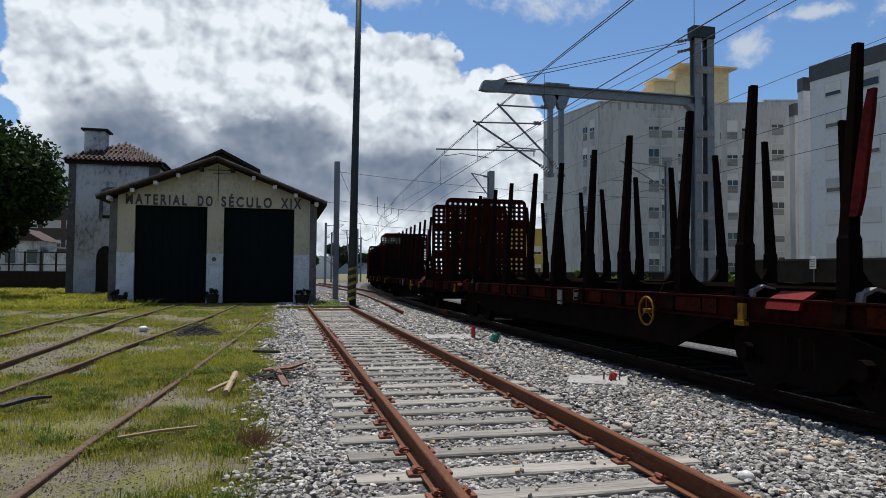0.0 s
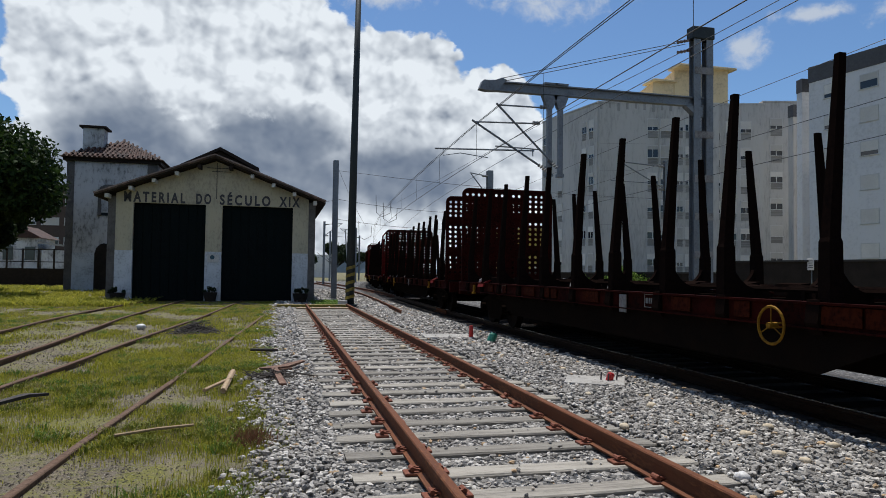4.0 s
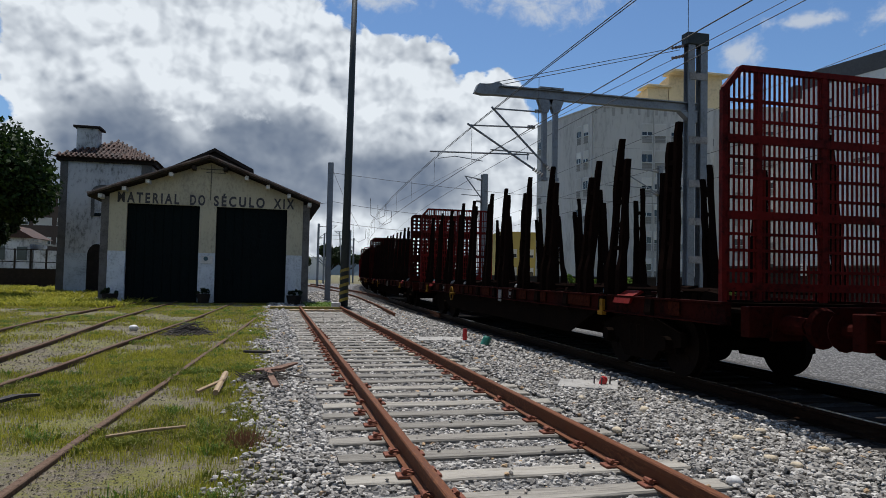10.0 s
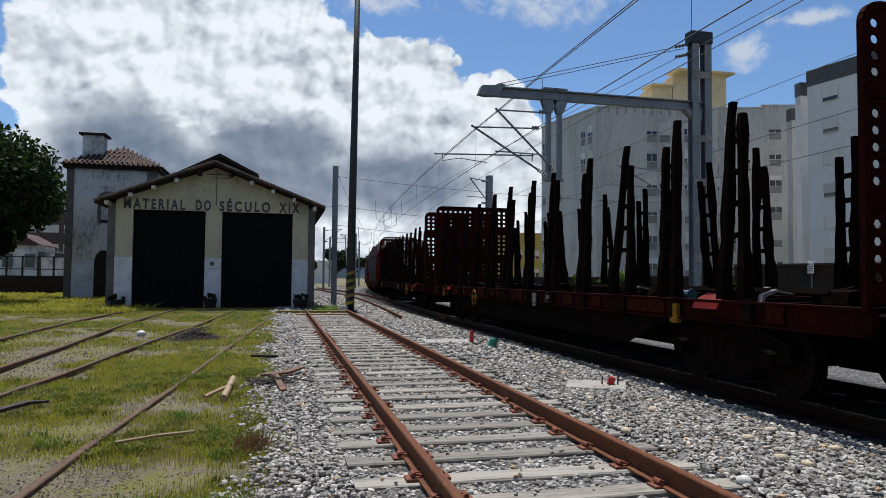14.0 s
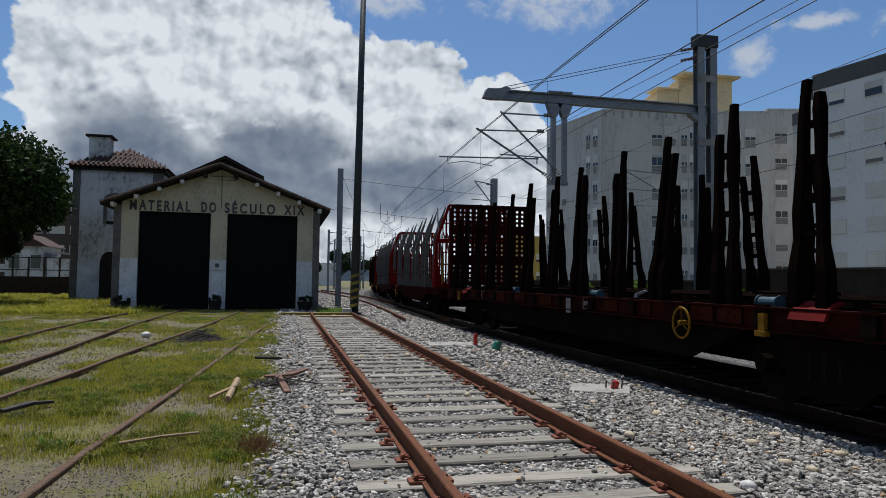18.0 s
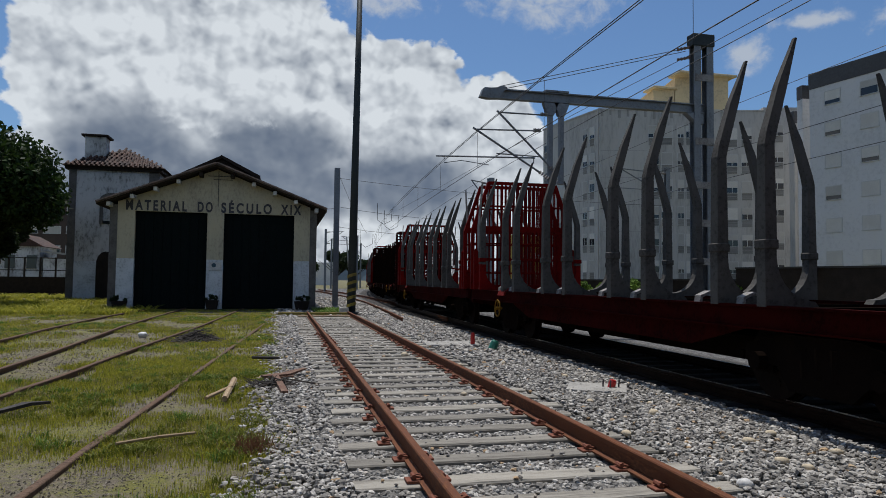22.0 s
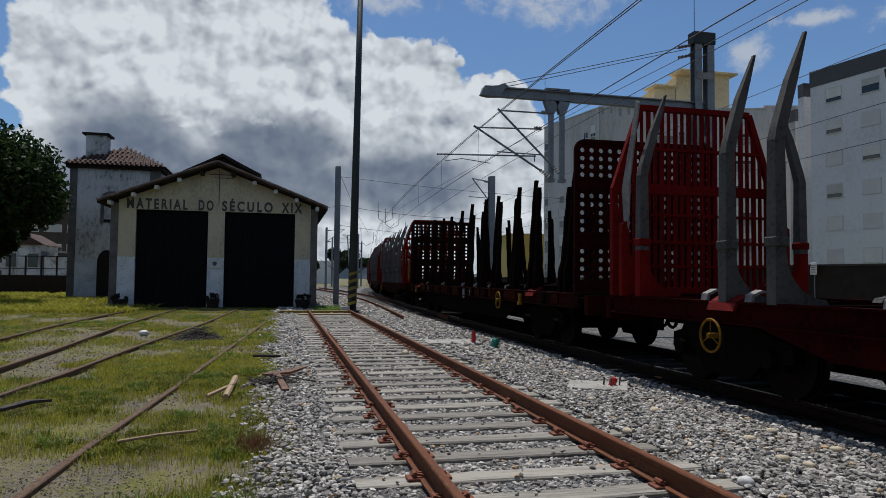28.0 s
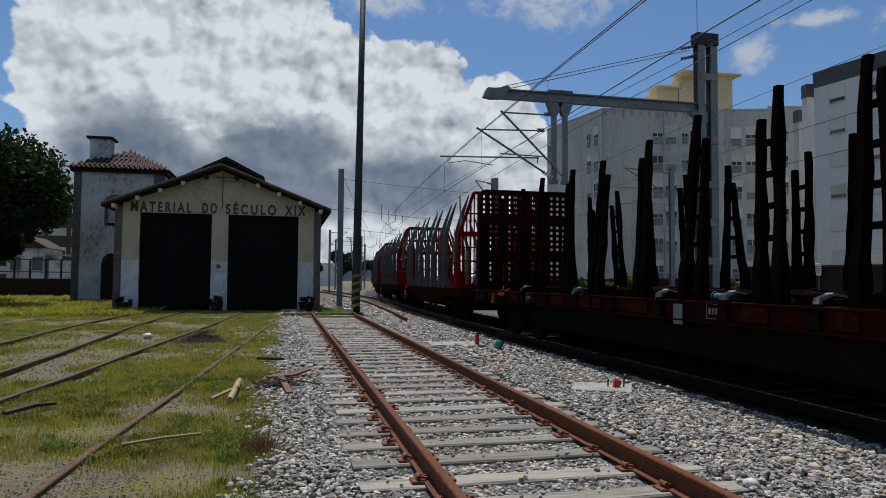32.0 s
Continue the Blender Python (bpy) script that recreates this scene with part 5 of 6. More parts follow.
# ---- blocks of flats beyond the railway ----
def flats(name, label, a, b, depth, height, wall, rows, columns, win_high, band=None, parapet=0.0, mullion=True, louvre=False):
    """A block whose front runs from a to b (plan); rows are the window feet, columns are (centre, width)."""
    s = thing(name, label, "building", None)
    ax, ay = a
    ang = math.atan2(b[1] - ay, b[0] - ax)
    length = math.hypot(b[0] - ax, b[1] - ay)
    s.matrix_basis = pose(ax, ay, 0, 0, 0, math.degrees(ang))
    lift = parapet if band is not None else 0.0
    part("wall", box(bmesh.new(), 0, length, 0, depth, 0, height - lift), wall, s)
    if band is not None:
        part("band", box(bmesh.new(), -0.05, length + 0.05, -0.05, depth, height - lift, height + 0.3), band, s, "dark grey roof band")
    else:
        part("parapet", box(bmesh.new(), -0.07, length + 0.07, -0.07, depth, height, height + 0.16), wall, s)
    rng = random.Random(len(name) + int(length * 7))
    for z in rows:
        for u, w in columns:
            h = win_high
            sash = h * 0.60 if louvre else h
            foot = z + h - sash
            closed = rng.choice((0.3, 0.45, 1.0, 0.55, 0.7, 1.0))
            bm = bmesh.new()
            for x0, x1, z0, z1 in ((u - w / 2 - 0.06, u - w / 2, z, z + h), (u + w / 2, u + w / 2 + 0.06, z, z + h), (u - w / 2 - 0.06, u + w / 2 + 0.06, z + h, z + h + 0.07)):
                box(bm, x0, x1, -0.045, 0.02, z0, z1)
            fr = part("window", bm, frame_white, s)
            part("pane", box(bmesh.new(), u - w / 2, u + w / 2, -0.012, -0.004, foot, z + h), dark_glass, fr)
            part("shutter", box(bmesh.new(), u - w / 2, u + w / 2, -0.034, -0.016, foot + sash * (1 - closed), z + h), shutter, fr, "pale roller shutter")
            if mullion and closed < 1:
                part("mullion", box(bmesh.new(), u - 0.03, u + 0.03, -0.04, -0.013, foot, foot + sash * (1 - closed)), frame_white, fr)
            if louvre:
                part("apron", box(bmesh.new(), u - w / 2, u + w / 2, -0.014, -0.004, z, foot - 0.06), apron_grey, fr, "grey slatted apron under the window")
                for j in range(4):
                    zz = z + (foot - 0.08 - z) * j / 4
                    part("slat", box(bmesh.new(), u - w / 2, u + w / 2, -0.05, -0.016, zz + 0.02, zz + 0.08), apron_grey, fr)
            part("sill", box(bmesh.new(), u - w / 2 - 0.1, u + w / 2 + 0.1, -0.10, 0.0, foot - 0.06, foot), frame_white, fr)
    return s


GREY_ROWS = (1.87, 4.66, 7.46, 10.25, 13.05, 15.85)
main_block = flats("apartment_block", "weathered grey rendered block of flats with shuttered windows", (31.67, 65.11), (43.87, 62.27), 11.0, 19.45, render_grey, GREY_ROWS, ((5.67, 1.05), (7.04, 1.1), (8.48, 0.6), (9.35, 0.6)), 1.95, louvre=True)
flats("apartment_block", "weathered grey gable side of the block of flats", (29.69, 75.54), (31.62, 65.12), 7.0, 19.4, render_grey, GREY_ROWS, ((0.62, 0.75), (3.8, 0.9), (8.32, 0.72), (9.57, 0.8)), 1.95, louvre=True)
flats("apartment_block", "weathered grey rendered block of flats, lower stepped wing", (43.7, 63.1), (48.6, 61.45), 11.0, 19.55, render_grey, GREY_ROWS, ((0.42, 0.62), (1.87, 1.03), (3.35, 1.03)), 1.95, louvre=True)
flats("apartment_block", "weathered grey rendered stair bay beside the stepped wing", (48.65, 61.65), (52.3, 60.65), 10.0, 19.85, render_grey, tuple(v + 0.5 for v in GREY_ROWS), ((1.35, 1.22),), 1.8, louvre=True)
flats("apartment_tower", "white rendered block of flats with a dark roof band", (46.5, 52.8), (51.0, 26.8), 12.0, 20.45, render_white, (3.35, 6.2, 9.05, 11.9, 14.75, 17.55), ((2.3, 1.45), (5.68, 1.5), (9.9, 1.5), (13.4, 1.5), (17.6, 1.5)), 1.15, charcoal, 1.15, mullion=False)
flats("apartment_tower", "white recessed stair strip with a dark band beside the tower", (46.8, 54.0), (47.6, 53.9), 0.8, 19.8, render_white, (), (), 1.2, charcoal, 0.95, mullion=False)
flats("apartment_tower", "set-back white strip with a lower dark band beside the tower", (47.55, 56.0), (48.5, 55.9), 0.8, 17.9, render_grey, (), (), 1.2, charcoal, 0.85, mullion=False)
flats("apartment_block", "cream rendered block of flats behind", (51.0, 82.0), (58.0, 80.4), 8.0, 29.1, render_cream, (), (), 1.0)
flats("apartment_block", "cream rendered lower wing of flats behind", (42.9, 83.8), (48.1, 82.6), 8.0, 24.9, render_cream, (), (), 1.0)
flats("apartment_block", "cream rendered stair tower of flats behind", (48.1, 82.5), (50.9, 82.0), 8.0, 27.4, render_cream, (), (), 1.0)
for x0, x1, y0, z in ((50.4, 58.9, 79.7, 29.255), (47.7, 51.2, 81.6, 27.555)):
    bm = box(bmesh.new(), x0, x1, y0, y0 + 3.0, z, z + 0.28, 0.03)
    tagged(part("roof_edge", bm, render_cream), "cream overhanging flat roof edge of the flats behind", "roof")

for u in (0.1, 6.36, 10.1):
    part("downpipe", rod(bmesh.new(), (u, -0.10, 0), (u, -0.10, 19.4), 0.07, n=6), render_grey, main_block, "grey rainwater pipe")
for u in np.arange(0.3, 10.2, 0.9):
    h = 0.5 + 1.3 * abs(noise.noise(Vector((u * 1.7, 3.1, 0))))
    part("damp_streak", box(bmesh.new(), u - 0.10, u + 0.12 + 0.2 * (h - 0.5), -0.006, 0.0, 19.44 - h, 19.44), damp_stain, main_block, "dark damp streak under the parapet")
for z in (15.2, 12.4, 9.6, 6.8):
    part("panel_joint", box(bmesh.new(), 0.2, 5.0, -0.004, 0.0, z, z + 0.035), damp_stain, main_block)


def rear_wall():
    """A plain long wall added unseen behind the camera to block low sky light."""
    bm = box(bmesh.new(), -45, 40, -22.5, -22, 0, 11)
    tagged(part("wall_south", bm, brown_brick), "unseen plain brown wall added to block low sky light", "wall", "", "structure")


rear_wall()

# ---- overhead line ----
def wire(bm, pts, r=0.011, n=5):
    """One unbroken thin tube along a line of points."""
    rings = []
    for i, p in enumerate(pts):
        d = (Vector(pts[min(i + 1, len(pts) - 1)]) - Vector(pts[max(i - 1, 0)]))
        turn = d.to_track_quat("Z", "Y").to_matrix()
        rings.append([bm.verts.new(Vector(p) + turn @ Vector((r * math.cos(2 * math.pi * k / n), r * math.sin(2 * math.pi * k / n), 0))) for k in range(n)])
    for q, o in zip(rings, rings[1:]):
        for k in range(n):
            bm.faces.new((q[k], q[(k + 1) % n], o[(k + 1) % n], o[k]))
    return bm


def h_section(x, w, d, t):
    """The outline of a rolled H-beam in plan."""
    return [(x - w, -d), (x + w, -d), (x + w, -d + t), (x + t / 2, -d + t), (x + t / 2, d - t), (x + w, d - t), (x + w, d), (x - w, d), (x - w, d - t), (x - t / 2, d - t), (x - t / 2, -d + t), (x - w, -d + t)]


def along(side, z, s0=-12, s1=170, step=7, sag=0.0, span=45.0):
    out = []
    for s in np.arange(s0, s1, step):
        x, y, a = on_curve(s, side)
        f = ((s - 21.0) % span) / span
        out.append((x, y, z - sag * 4 * f * (1 - f)))
    return out


def portal():
    """The tall twin-post mast with its beam over the running line."""
    m = thing("catenary_mast", "galvanised steel overhead line mast with a long cross beam", "mast", pose(0, 20.8, 0))
    for x in (13.72, 14.2):
        part("post", slab(bmesh.new(), h_section(x, 0.13, 0.15, 0.022), "z", 0, 10.0), galvanised, m)
    for z in (2.3, 3.6, 4.9, 6.4, 8.6):
        bm = bmesh.new()
        box(bm, 13.62, 14.32, -0.175, -0.152, z - 0.12, z + 0.12)
        part("tie_plate", bm, pale_steel, m)
    part("cap", box(bmesh.new(), 13.52, 14.36, -0.2, 0.2, 9.70, 10.12, 0.02), mast_dark, m)
    b = bmesh.new()
    slab(b, [(-0.11, 7.38), (0.11, 7.38), (0.11, 7.42), (0.02, 7.42), (0.02, 7.66), (0.11, 7.66), (0.11, 7.70), (-0.11, 7.70), (-0.11, 7.66), (-0.02, 7.66), (-0.02, 7.42), (-0.11, 7.42)], "x", 6.15, 14.0)
    beam = part("beam", b, galvanised, m)
    e = bmesh.new()
    slab(e, [(6.0, 7.40), (6.25, 7.36), (6.6, 7.38), (6.9, 7.74), (6.75, 7.80), (6.55, 7.72), (6.1, 7.66)], "y", -0.13, 0.13)
    part("beam_tip", e, galvanised, beam)
    part("beam_seat", slab(bmesh.new(), [(13.3, 7.36), (13.95, 7.36), (13.95, 7.0), (13.75, 7.0)], "y", -0.13, 0.13), galvanised, beam)
    for x in (8.40, 8.78):
        d = bmesh.new()
        box(d, x - 0.075, x + 0.075, -0.07, 0.07, 4.75, 7.45)
        slab(d, [(x - 0.26, 7.36), (x + 0.26, 7.36), (x + 0.1, 6.95), (x - 0.1, 6.95)], "y", -0.10, 0.10)
        box(d, x - 0.22, x + 0.22, -0.16, 0.16, 7.70, 7.76)
        box(d, x - 0.1, x + 0.1, -0.12, 0.12, 4.72, 4.82)
        part("drop_post", d, galvanised, m)
    # cantilevers
    for top, tip, foot, ins in (((6.61, 6.92), (6.61, 6.92), (8.66, 4.98), (8.29, 6.95)), ((5.82, 6.33), (5.82, 6.33), (8.36, 4.86), (8.05, 6.42))):
        c = bmesh.new()
        y = -0.12
        rod(c, (top[0], y, top[1]), (ins[0] - 0.25, y, ins[1] - 0.02), 0.026, n=6)
        f = 0.86
        k = (top[0] + (foot[0] - top[0]) * f, top[1] + (foot[1] - top[1]) * f)
        rod(c, (top[0] - 0.05, y, top[1] + 0.05), (k[0], y, k[1]), 0.034, n=6)
        a = part("cantilever_arm", c, galvanised, m)
        i = bmesh.new()
        for p, q in (((ins[0] - 0.25, ins[1]), ins), (k, foot)):
            n = 5
            for j in range(n):
                u0, u1 = j / n, (j + 0.55) / n
                rod(i, (p[0] + (q[0] - p[0]) * u0, y, p[1] + (q[1] - p[1]) * u0), (p[0] + (q[0] - p[0]) * u1, y, p[1] + (q[1] - p[1]) * u1), 0.07, 0.05, 8)
        part("insulator", i, pale_steel, a, "ribbed insulator")
    r = bmesh.new()
    rod(r, (4.59, -0.12, 5.42), (7.85, -0.12, 5.52), 0.026, n=6)
    rod(r, (6.55, -0.12, 5.60), (8.0, -0.12, 5.57), 0.022, n=6)
    wire(r, [(4.85, -0.12, 5.42), (4.85, -0.12, 5.22), (5.4, -0.12, 5.32), (6.3, -0.12, 5.22)], 0.014)
    rod(r, (7.8, -0.12, 5.34), (7.8, -0.12, 5.58), 0.02, n=5)
    part("registration_arm", r, galvanised, m)
    g = bmesh.new()
    wire(g, [(6.7, 0, 7.80), (13.35, 0, 9.62)], 0.012)
    wire(g, [(6.9, 0, 7.74), (13.35, 0, 9.52)], 0.012)
    part("guy_wire", g, wire_dark, m)
    part("feeder_wire", wire(bmesh.new(), [(13.38, -32, 9.2), (13.38, -0.15, 9.32), (13.28, 6.0, 9.42), (13.22, 18.5, 9.58), (13.4, 60, 9.9)], 0.012), wire_dark, m)
    n = bmesh.new()
    for z in (9.55, 9.2):
        for j in range(4):
            rod(n, (13.05 + j * 0.13, 0, z + j * 0.035), (13.13 + j * 0.13, 0, z + 0.02 + j * 0.035), 0.06, 0.04, 8)
    part("insulator", n, insulator, m)
    return m


portal()


def overhead():
    w = thing("overhead_wires", "thin dark contact and messenger wires above the running line", "wires")
    sets = (("messenger_wire", -0.66, 6.64, 0.0), ("messenger_wire", -0.50, 6.75, 0.05), ("contact_wire", -0.58, 5.41, 0.0),
            ("messenger_wire", 9.9, 8.50, 0.1), ("contact_wire", 9.9, 6.77, 0.0), ("messenger_wire", 2.80, 6.93, 0.0), ("feeder_wire", 9.9, 5.7, 0.0))
    for name, side, z, sag in sets:
        part(name, wire(bmesh.new(), along(side, z, sag=sag)), wire_dark, w)
    for s in np.arange(3.0, 120, 6.5):
        bm = bmesh.new()
        x, y, a = on_curve(s, -0.57)
        f = ((s - 21.0) % 45) / 45
        rod(bm, (x, y, 5.42), (x, y, 6.66 - 0.12 * 4 * f * (1 - f)), 0.006, n=4)
        part("dropper", bm, wire_dark, w)
    return w


overhead()


def far_mast(x, y, h, arm, wide=0.14):
    m = thing("catenary_mast", "slim galvanised overhead line mast with bracket arms", "mast", pose(x, y, 0), "masts along the line")
    part("post", slab(bmesh.new(), h_section(0, wide, wide, 0.03), "z", 0, h), galvanised, m)
    if arm:
        c = bmesh.new()
        rod(c, (0, 0, h - 0.4), (arm, 0, h - 0.2), 0.04, n=6)
        rod(c, (0, 0, h - 1.9), (arm * 0.95, 0, h - 0.25), 0.04, n=6)
        rod(c, (arm * 0.3, 0, h - 1.5), (arm * 1.15, 0, h - 1.45), 0.03, n=6)
        part("bracket_arm", c, galvanised, m)
        i = bmesh.new()
        for z in (h - 0.4, h - 1.9):
            rod(i, (0.12 * (1 if arm > 0 else -1), 0, z), (0.55 * (1 if arm > 0 else -1), 0, z + 0.04), 0.07, n=8)
        part("insulator", i, pale_steel, m)
    return m


far_mast(24.4, 40.2, 9.1, -3.4)
far_mast(13.8, 44.8, 8.6, -1.4, 0.2)
far_mast(3.13, 41.3, 8.2, 0, 0.16)
far_mast(11.5, 108.0, 8.5, -2.5)
far_mast(5.6, 92.0, 8.2, 2.4)
far_mast(14.5, 130.0, 8.5, -2.5)
far_mast(8.2, 118.0, 8.5, 0)


def cross_span():
    w = thing("span_wires", "thin wires strung between the pole and far masts", "wires")
    for a, b in (((3.1, 41.2, 8.1), (7.2, 60, 5.6)), ((3.1, 41.2, 5.9), (13.7, 44.8, 5.7)), ((3.1, 41.2, 4.7), (13.7, 44.8, 4.6)), ((-9, 50.2, 5.6), (3.1, 41.2, 5.8)), ((3.1, 41.2, 7.6), (24.3, 40.2, 6.6))):
        p, q = Vector(a), Vector(b)
        pts = [p.lerp(q, k / 6) - Vector((0, 0, 0.25 * 4 * k / 6 * (1 - k / 6))) for k in range(7)]
        part("wire", wire(bmesh.new(), pts, 0.012), wire_dark, w)
    for x, y, z in ((7.0, 52, 7.4), (8.0, 55, 7.2), (6.6, 60, 6.0)):
        bm = bmesh.new()
        wire(bm, [(x, y, z), (x + 0.05, y, z - 1.3), (x + 0.5, y, z - 1.6), (x + 1.1, y, z - 1.3), (x + 1.15, y, z - 0.4)], 0.02)
        part("jumper", bm, wire_dark, w)
    return w


cross_span()


def lighting_pole():
    m = thing("lighting_pole", "very tall dark green pole with yellow and black bands", "pole", pose(3.09, 31.2, 0, 0, 0.6, 0))
    b = bmesh.new()
    rod(b, (0, 0, 0), (0, 0, 16), 0.20, 0.115, 12)
    part("shaft", b, mast_dark, m, smooth=True)
    part("foot", box(bmesh.new(), -0.32, 0.32, -0.32, 0.32, -0.05, 0.12, 0.02), mast_dark, m)
    for k in range(5):
        z = 0.35 + k * 0.33
        s = bmesh.new()
        n = 16
        lo = [s.verts.new((0.212 * math.cos(2 * math.pi * i / n), 0.212 * math.sin(2 * math.pi * i / n), z + 0.07 * math.cos(2 * math.pi * i / n + 0.4))) for i in range(n)]
        hi = [s.verts.new((v.co.x, v.co.y, v.co.z + 0.14)) for v in lo]
        for i in range(n):
            s.faces.new((lo[i], lo[(i + 1) % n], hi[(i + 1) % n], hi[i]))
        part("band", s, stripe_yellow, m, "yellow warning band")
    return m


lighting_pole()


def buffer_stop():
    m = thing("track_end", "low yellow timber across the end of the siding", "buffer stop", pose(2.0, 30.6, 0))
    part("beam", box(bmesh.new(), -2.1, 1.0, -0.09, 0.09, -0.03, 0.12, 0.01), stripe_yellow, m)
    part("baulk", box(bmesh.new(), -1.3, 1.1, -1.5, -1.2, -0.02, 0.06, 0.01), pale_wood, m)
    part("marker", box(bmesh.new(), 0.55, 0.95, 0.2, 0.5, 0.0, 0.3, 0.01), white_plate, m)
    return m


buffer_stop()


def guy_post():
    b = bmesh.new()
    rod(b, (3.75, 38.0, 0), (3.45, 38.0, 3.9), 0.035, n=6)
    tagged(part("leaning_rod", b, white_plate), "thin white rod leaning by the track", "rod")


guy_post()


# ---- trees and far things ----
def leaves(centre, radii, count, size, seed, lumps=14):
    """Leaf quads spread through uneven clumps on a crown."""
    rng = np.random.default_rng(seed)
    c = []
    for _ in range(lumps):
        d = rng.normal(size=3)
        d /= np.linalg.norm(d)
        d[2] = abs(d[2]) * 0.9 - 0.25
        c.append((np.array(centre) + d * np.array(radii) * rng.uniform(0.45, 0.85), rng.uniform(0.22, 0.42) * min(radii)))
    v, f = [], []
    for i in range(count):
        o, r = c[rng.integers(len(c))]
        d = rng.normal(size=3)
        d /= np.linalg.norm(d)
        p = o + d * r * rng.uniform(0.55, 1.08)
        a, b = rng.normal(size=3), rng.normal(size=3)
        a /= np.linalg.norm(a)
        b = np.cross(a, b)
        b /= np.linalg.norm(b)
        s = size * rng.uniform(0.6, 1.3)
        n = len(v)
        v += [p - a * s, p + b * s * 0.5, p + a * s, p - b * s * 0.5]
        f.append((n, n + 1, n + 2, n + 3))
    return v, f


def tree(x, y, trunk, centre, radii, count, size, seed, leaf, label, lumps=14):
    t = thing("tree", label, "tree", pose(x, y, 0))
    bm = bmesh.new()
    rod(bm, (0, 0, -0.1), (0.1, 0, trunk), trunk * 0.07, trunk * 0.045, 10)
    part("trunk", bm, bark, t)
    rng = random.Random(seed)
    for k in range(6):
        a = k * 1.05 + rng.random()
        lm = bmesh.new()
        mid = Vector((0.1 + 0.4 * radii[0] * math.cos(a), 0.4 * radii[1] * math.sin(a), trunk + 0.35 * radii[2] + rng.random()))
        rod(lm, (0.1, 0, trunk * 0.9), mid, trunk * 0.035, trunk * 0.02, 7)
        rod(lm, mid, mid + Vector((0.35 * radii[0] * math.cos(a), 0.35 * radii[1] * math.sin(a), 0.4 * radii[2])), trunk * 0.02, 0.02, 6)
        part("limb", lm, bark, t)
    v, f = leaves(centre, radii, count, size, seed, lumps)
    me = bpy.data.meshes.new("crown")
    me.from_pydata([tuple(p) for p in v], [], f)
    me.materials.append(leaf)
    ob = new("crown", me)
    ob.parent = t
    return t


tree(-16.9, 42.5, 3.0, (0, 0, 6.0), (5.9, 4.6, 5.9), 60000, 0.17, 11, tree_leaf, "large leafy green tree at the edge of the yard", 90)
tree(-20.6, 51.0, 1.8, (0, 0, 3.9), (4.8, 3.6, 4.2), 22000, 0.18, 12, dark_leaf, "dark green tree behind the yard", 24)
tree(10.2, 131.0, 2.5, (0, 0, 5.0), (5.0, 4.0, 3.3), 3500, 0.35, 13, dark_leaf, "distant dark green tree beyond the tracks")
tree(15.5, 150.0, 2.5, (0, 0, 4.0), (6.0, 4.0, 2.6), 2500, 0.4, 14, dark_leaf, "distant dark green tree beyond the tracks")
tree(4.5, 140.0, 2.0, (0, 0, 3.6), (4.0, 4.0, 2.4), 2000, 0.4, 18, dark_leaf, "distant dark green tree beyond the tracks")


def bush(x, y, r, h, seed, leaf=None, label="low green bush by the railway wall"):
    v, f = leaves((0, 0, h * 0.45), (r, r * 0.7, h * 0.6), 900, 0.11, seed, 9)
    me = bpy.data.meshes.new("bush")
    me.from_pydata([tuple(p) for p in v], [], f)
    me.materials.append(leaf or bush_leaf)
    ob = tagged(new("bush", me), label, "bush", "bushes by the line")
    ob.matrix_basis = pose(x, y, 0)


for k, (x, y, r, h) in enumerate(((23.2, 43.5, 1.3, 2.9), (25.0, 43.0, 1.5, 2.3), (20.6, 45, 0.9, 2.4), (26.3, 36.0, 1.0, 2.3), (27.6, 35.4, 1.3, 2.2), (29.6, 33.0, 0.9, 2.3), (22.2, 45.0, 1.2, 2.0))):
    bush(x, y, r, h, 30 + k)


def railway_wall():
    w = thing("railway_wall", "low dark concrete wall along the far side of the railway", "wall", None, "", "structure")
    for a, b, h in (((19.5, 70.0), (23.5, 47.0), 1.7), ((23.5, 47.0), (26.5, 36.0), 1.75), ((26.5, 36.0), (31.0, 20.0), 2.45)):
        bm = bmesh.new()
        p, q = Vector((*a, h / 2)), Vector((*b, h / 2))
        bar(bm, p, q, 0.25, h)
        part("panel", bm, dark_timber, w)
        bm = bmesh.new()
        bar(bm, p + Vector((0, 0, h / 2 + 0.05)), q + Vector((0, 0, h / 2 + 0.05)), 0.4, 0.1)
        part("coping", bm, wall_dark, w)
    return w


railway_wall()
sg = thing("notice_sign", "small white notice sign with unreadable lines above the wall", "sign", pose(27.6, 31.2, 0, 0, 0, 74))
part("post", rod(bmesh.new(), (0, 0, 0), (0, 0, 2.5), 0.03, n=6), galvanised, sg)
part("board", box(bmesh.new(), -0.35, 0.35, 0.04, 0.07, 2.0, 2.65, 0.01), white_plate, sg)
for k in range(4):
    part("line", box(bmesh.new(), -0.26, 0.24 - 0.07 * (k % 2), 0.07, 0.076, 2.12 + k * 0.12, 2.16 + k * 0.12), charcoal, sg)


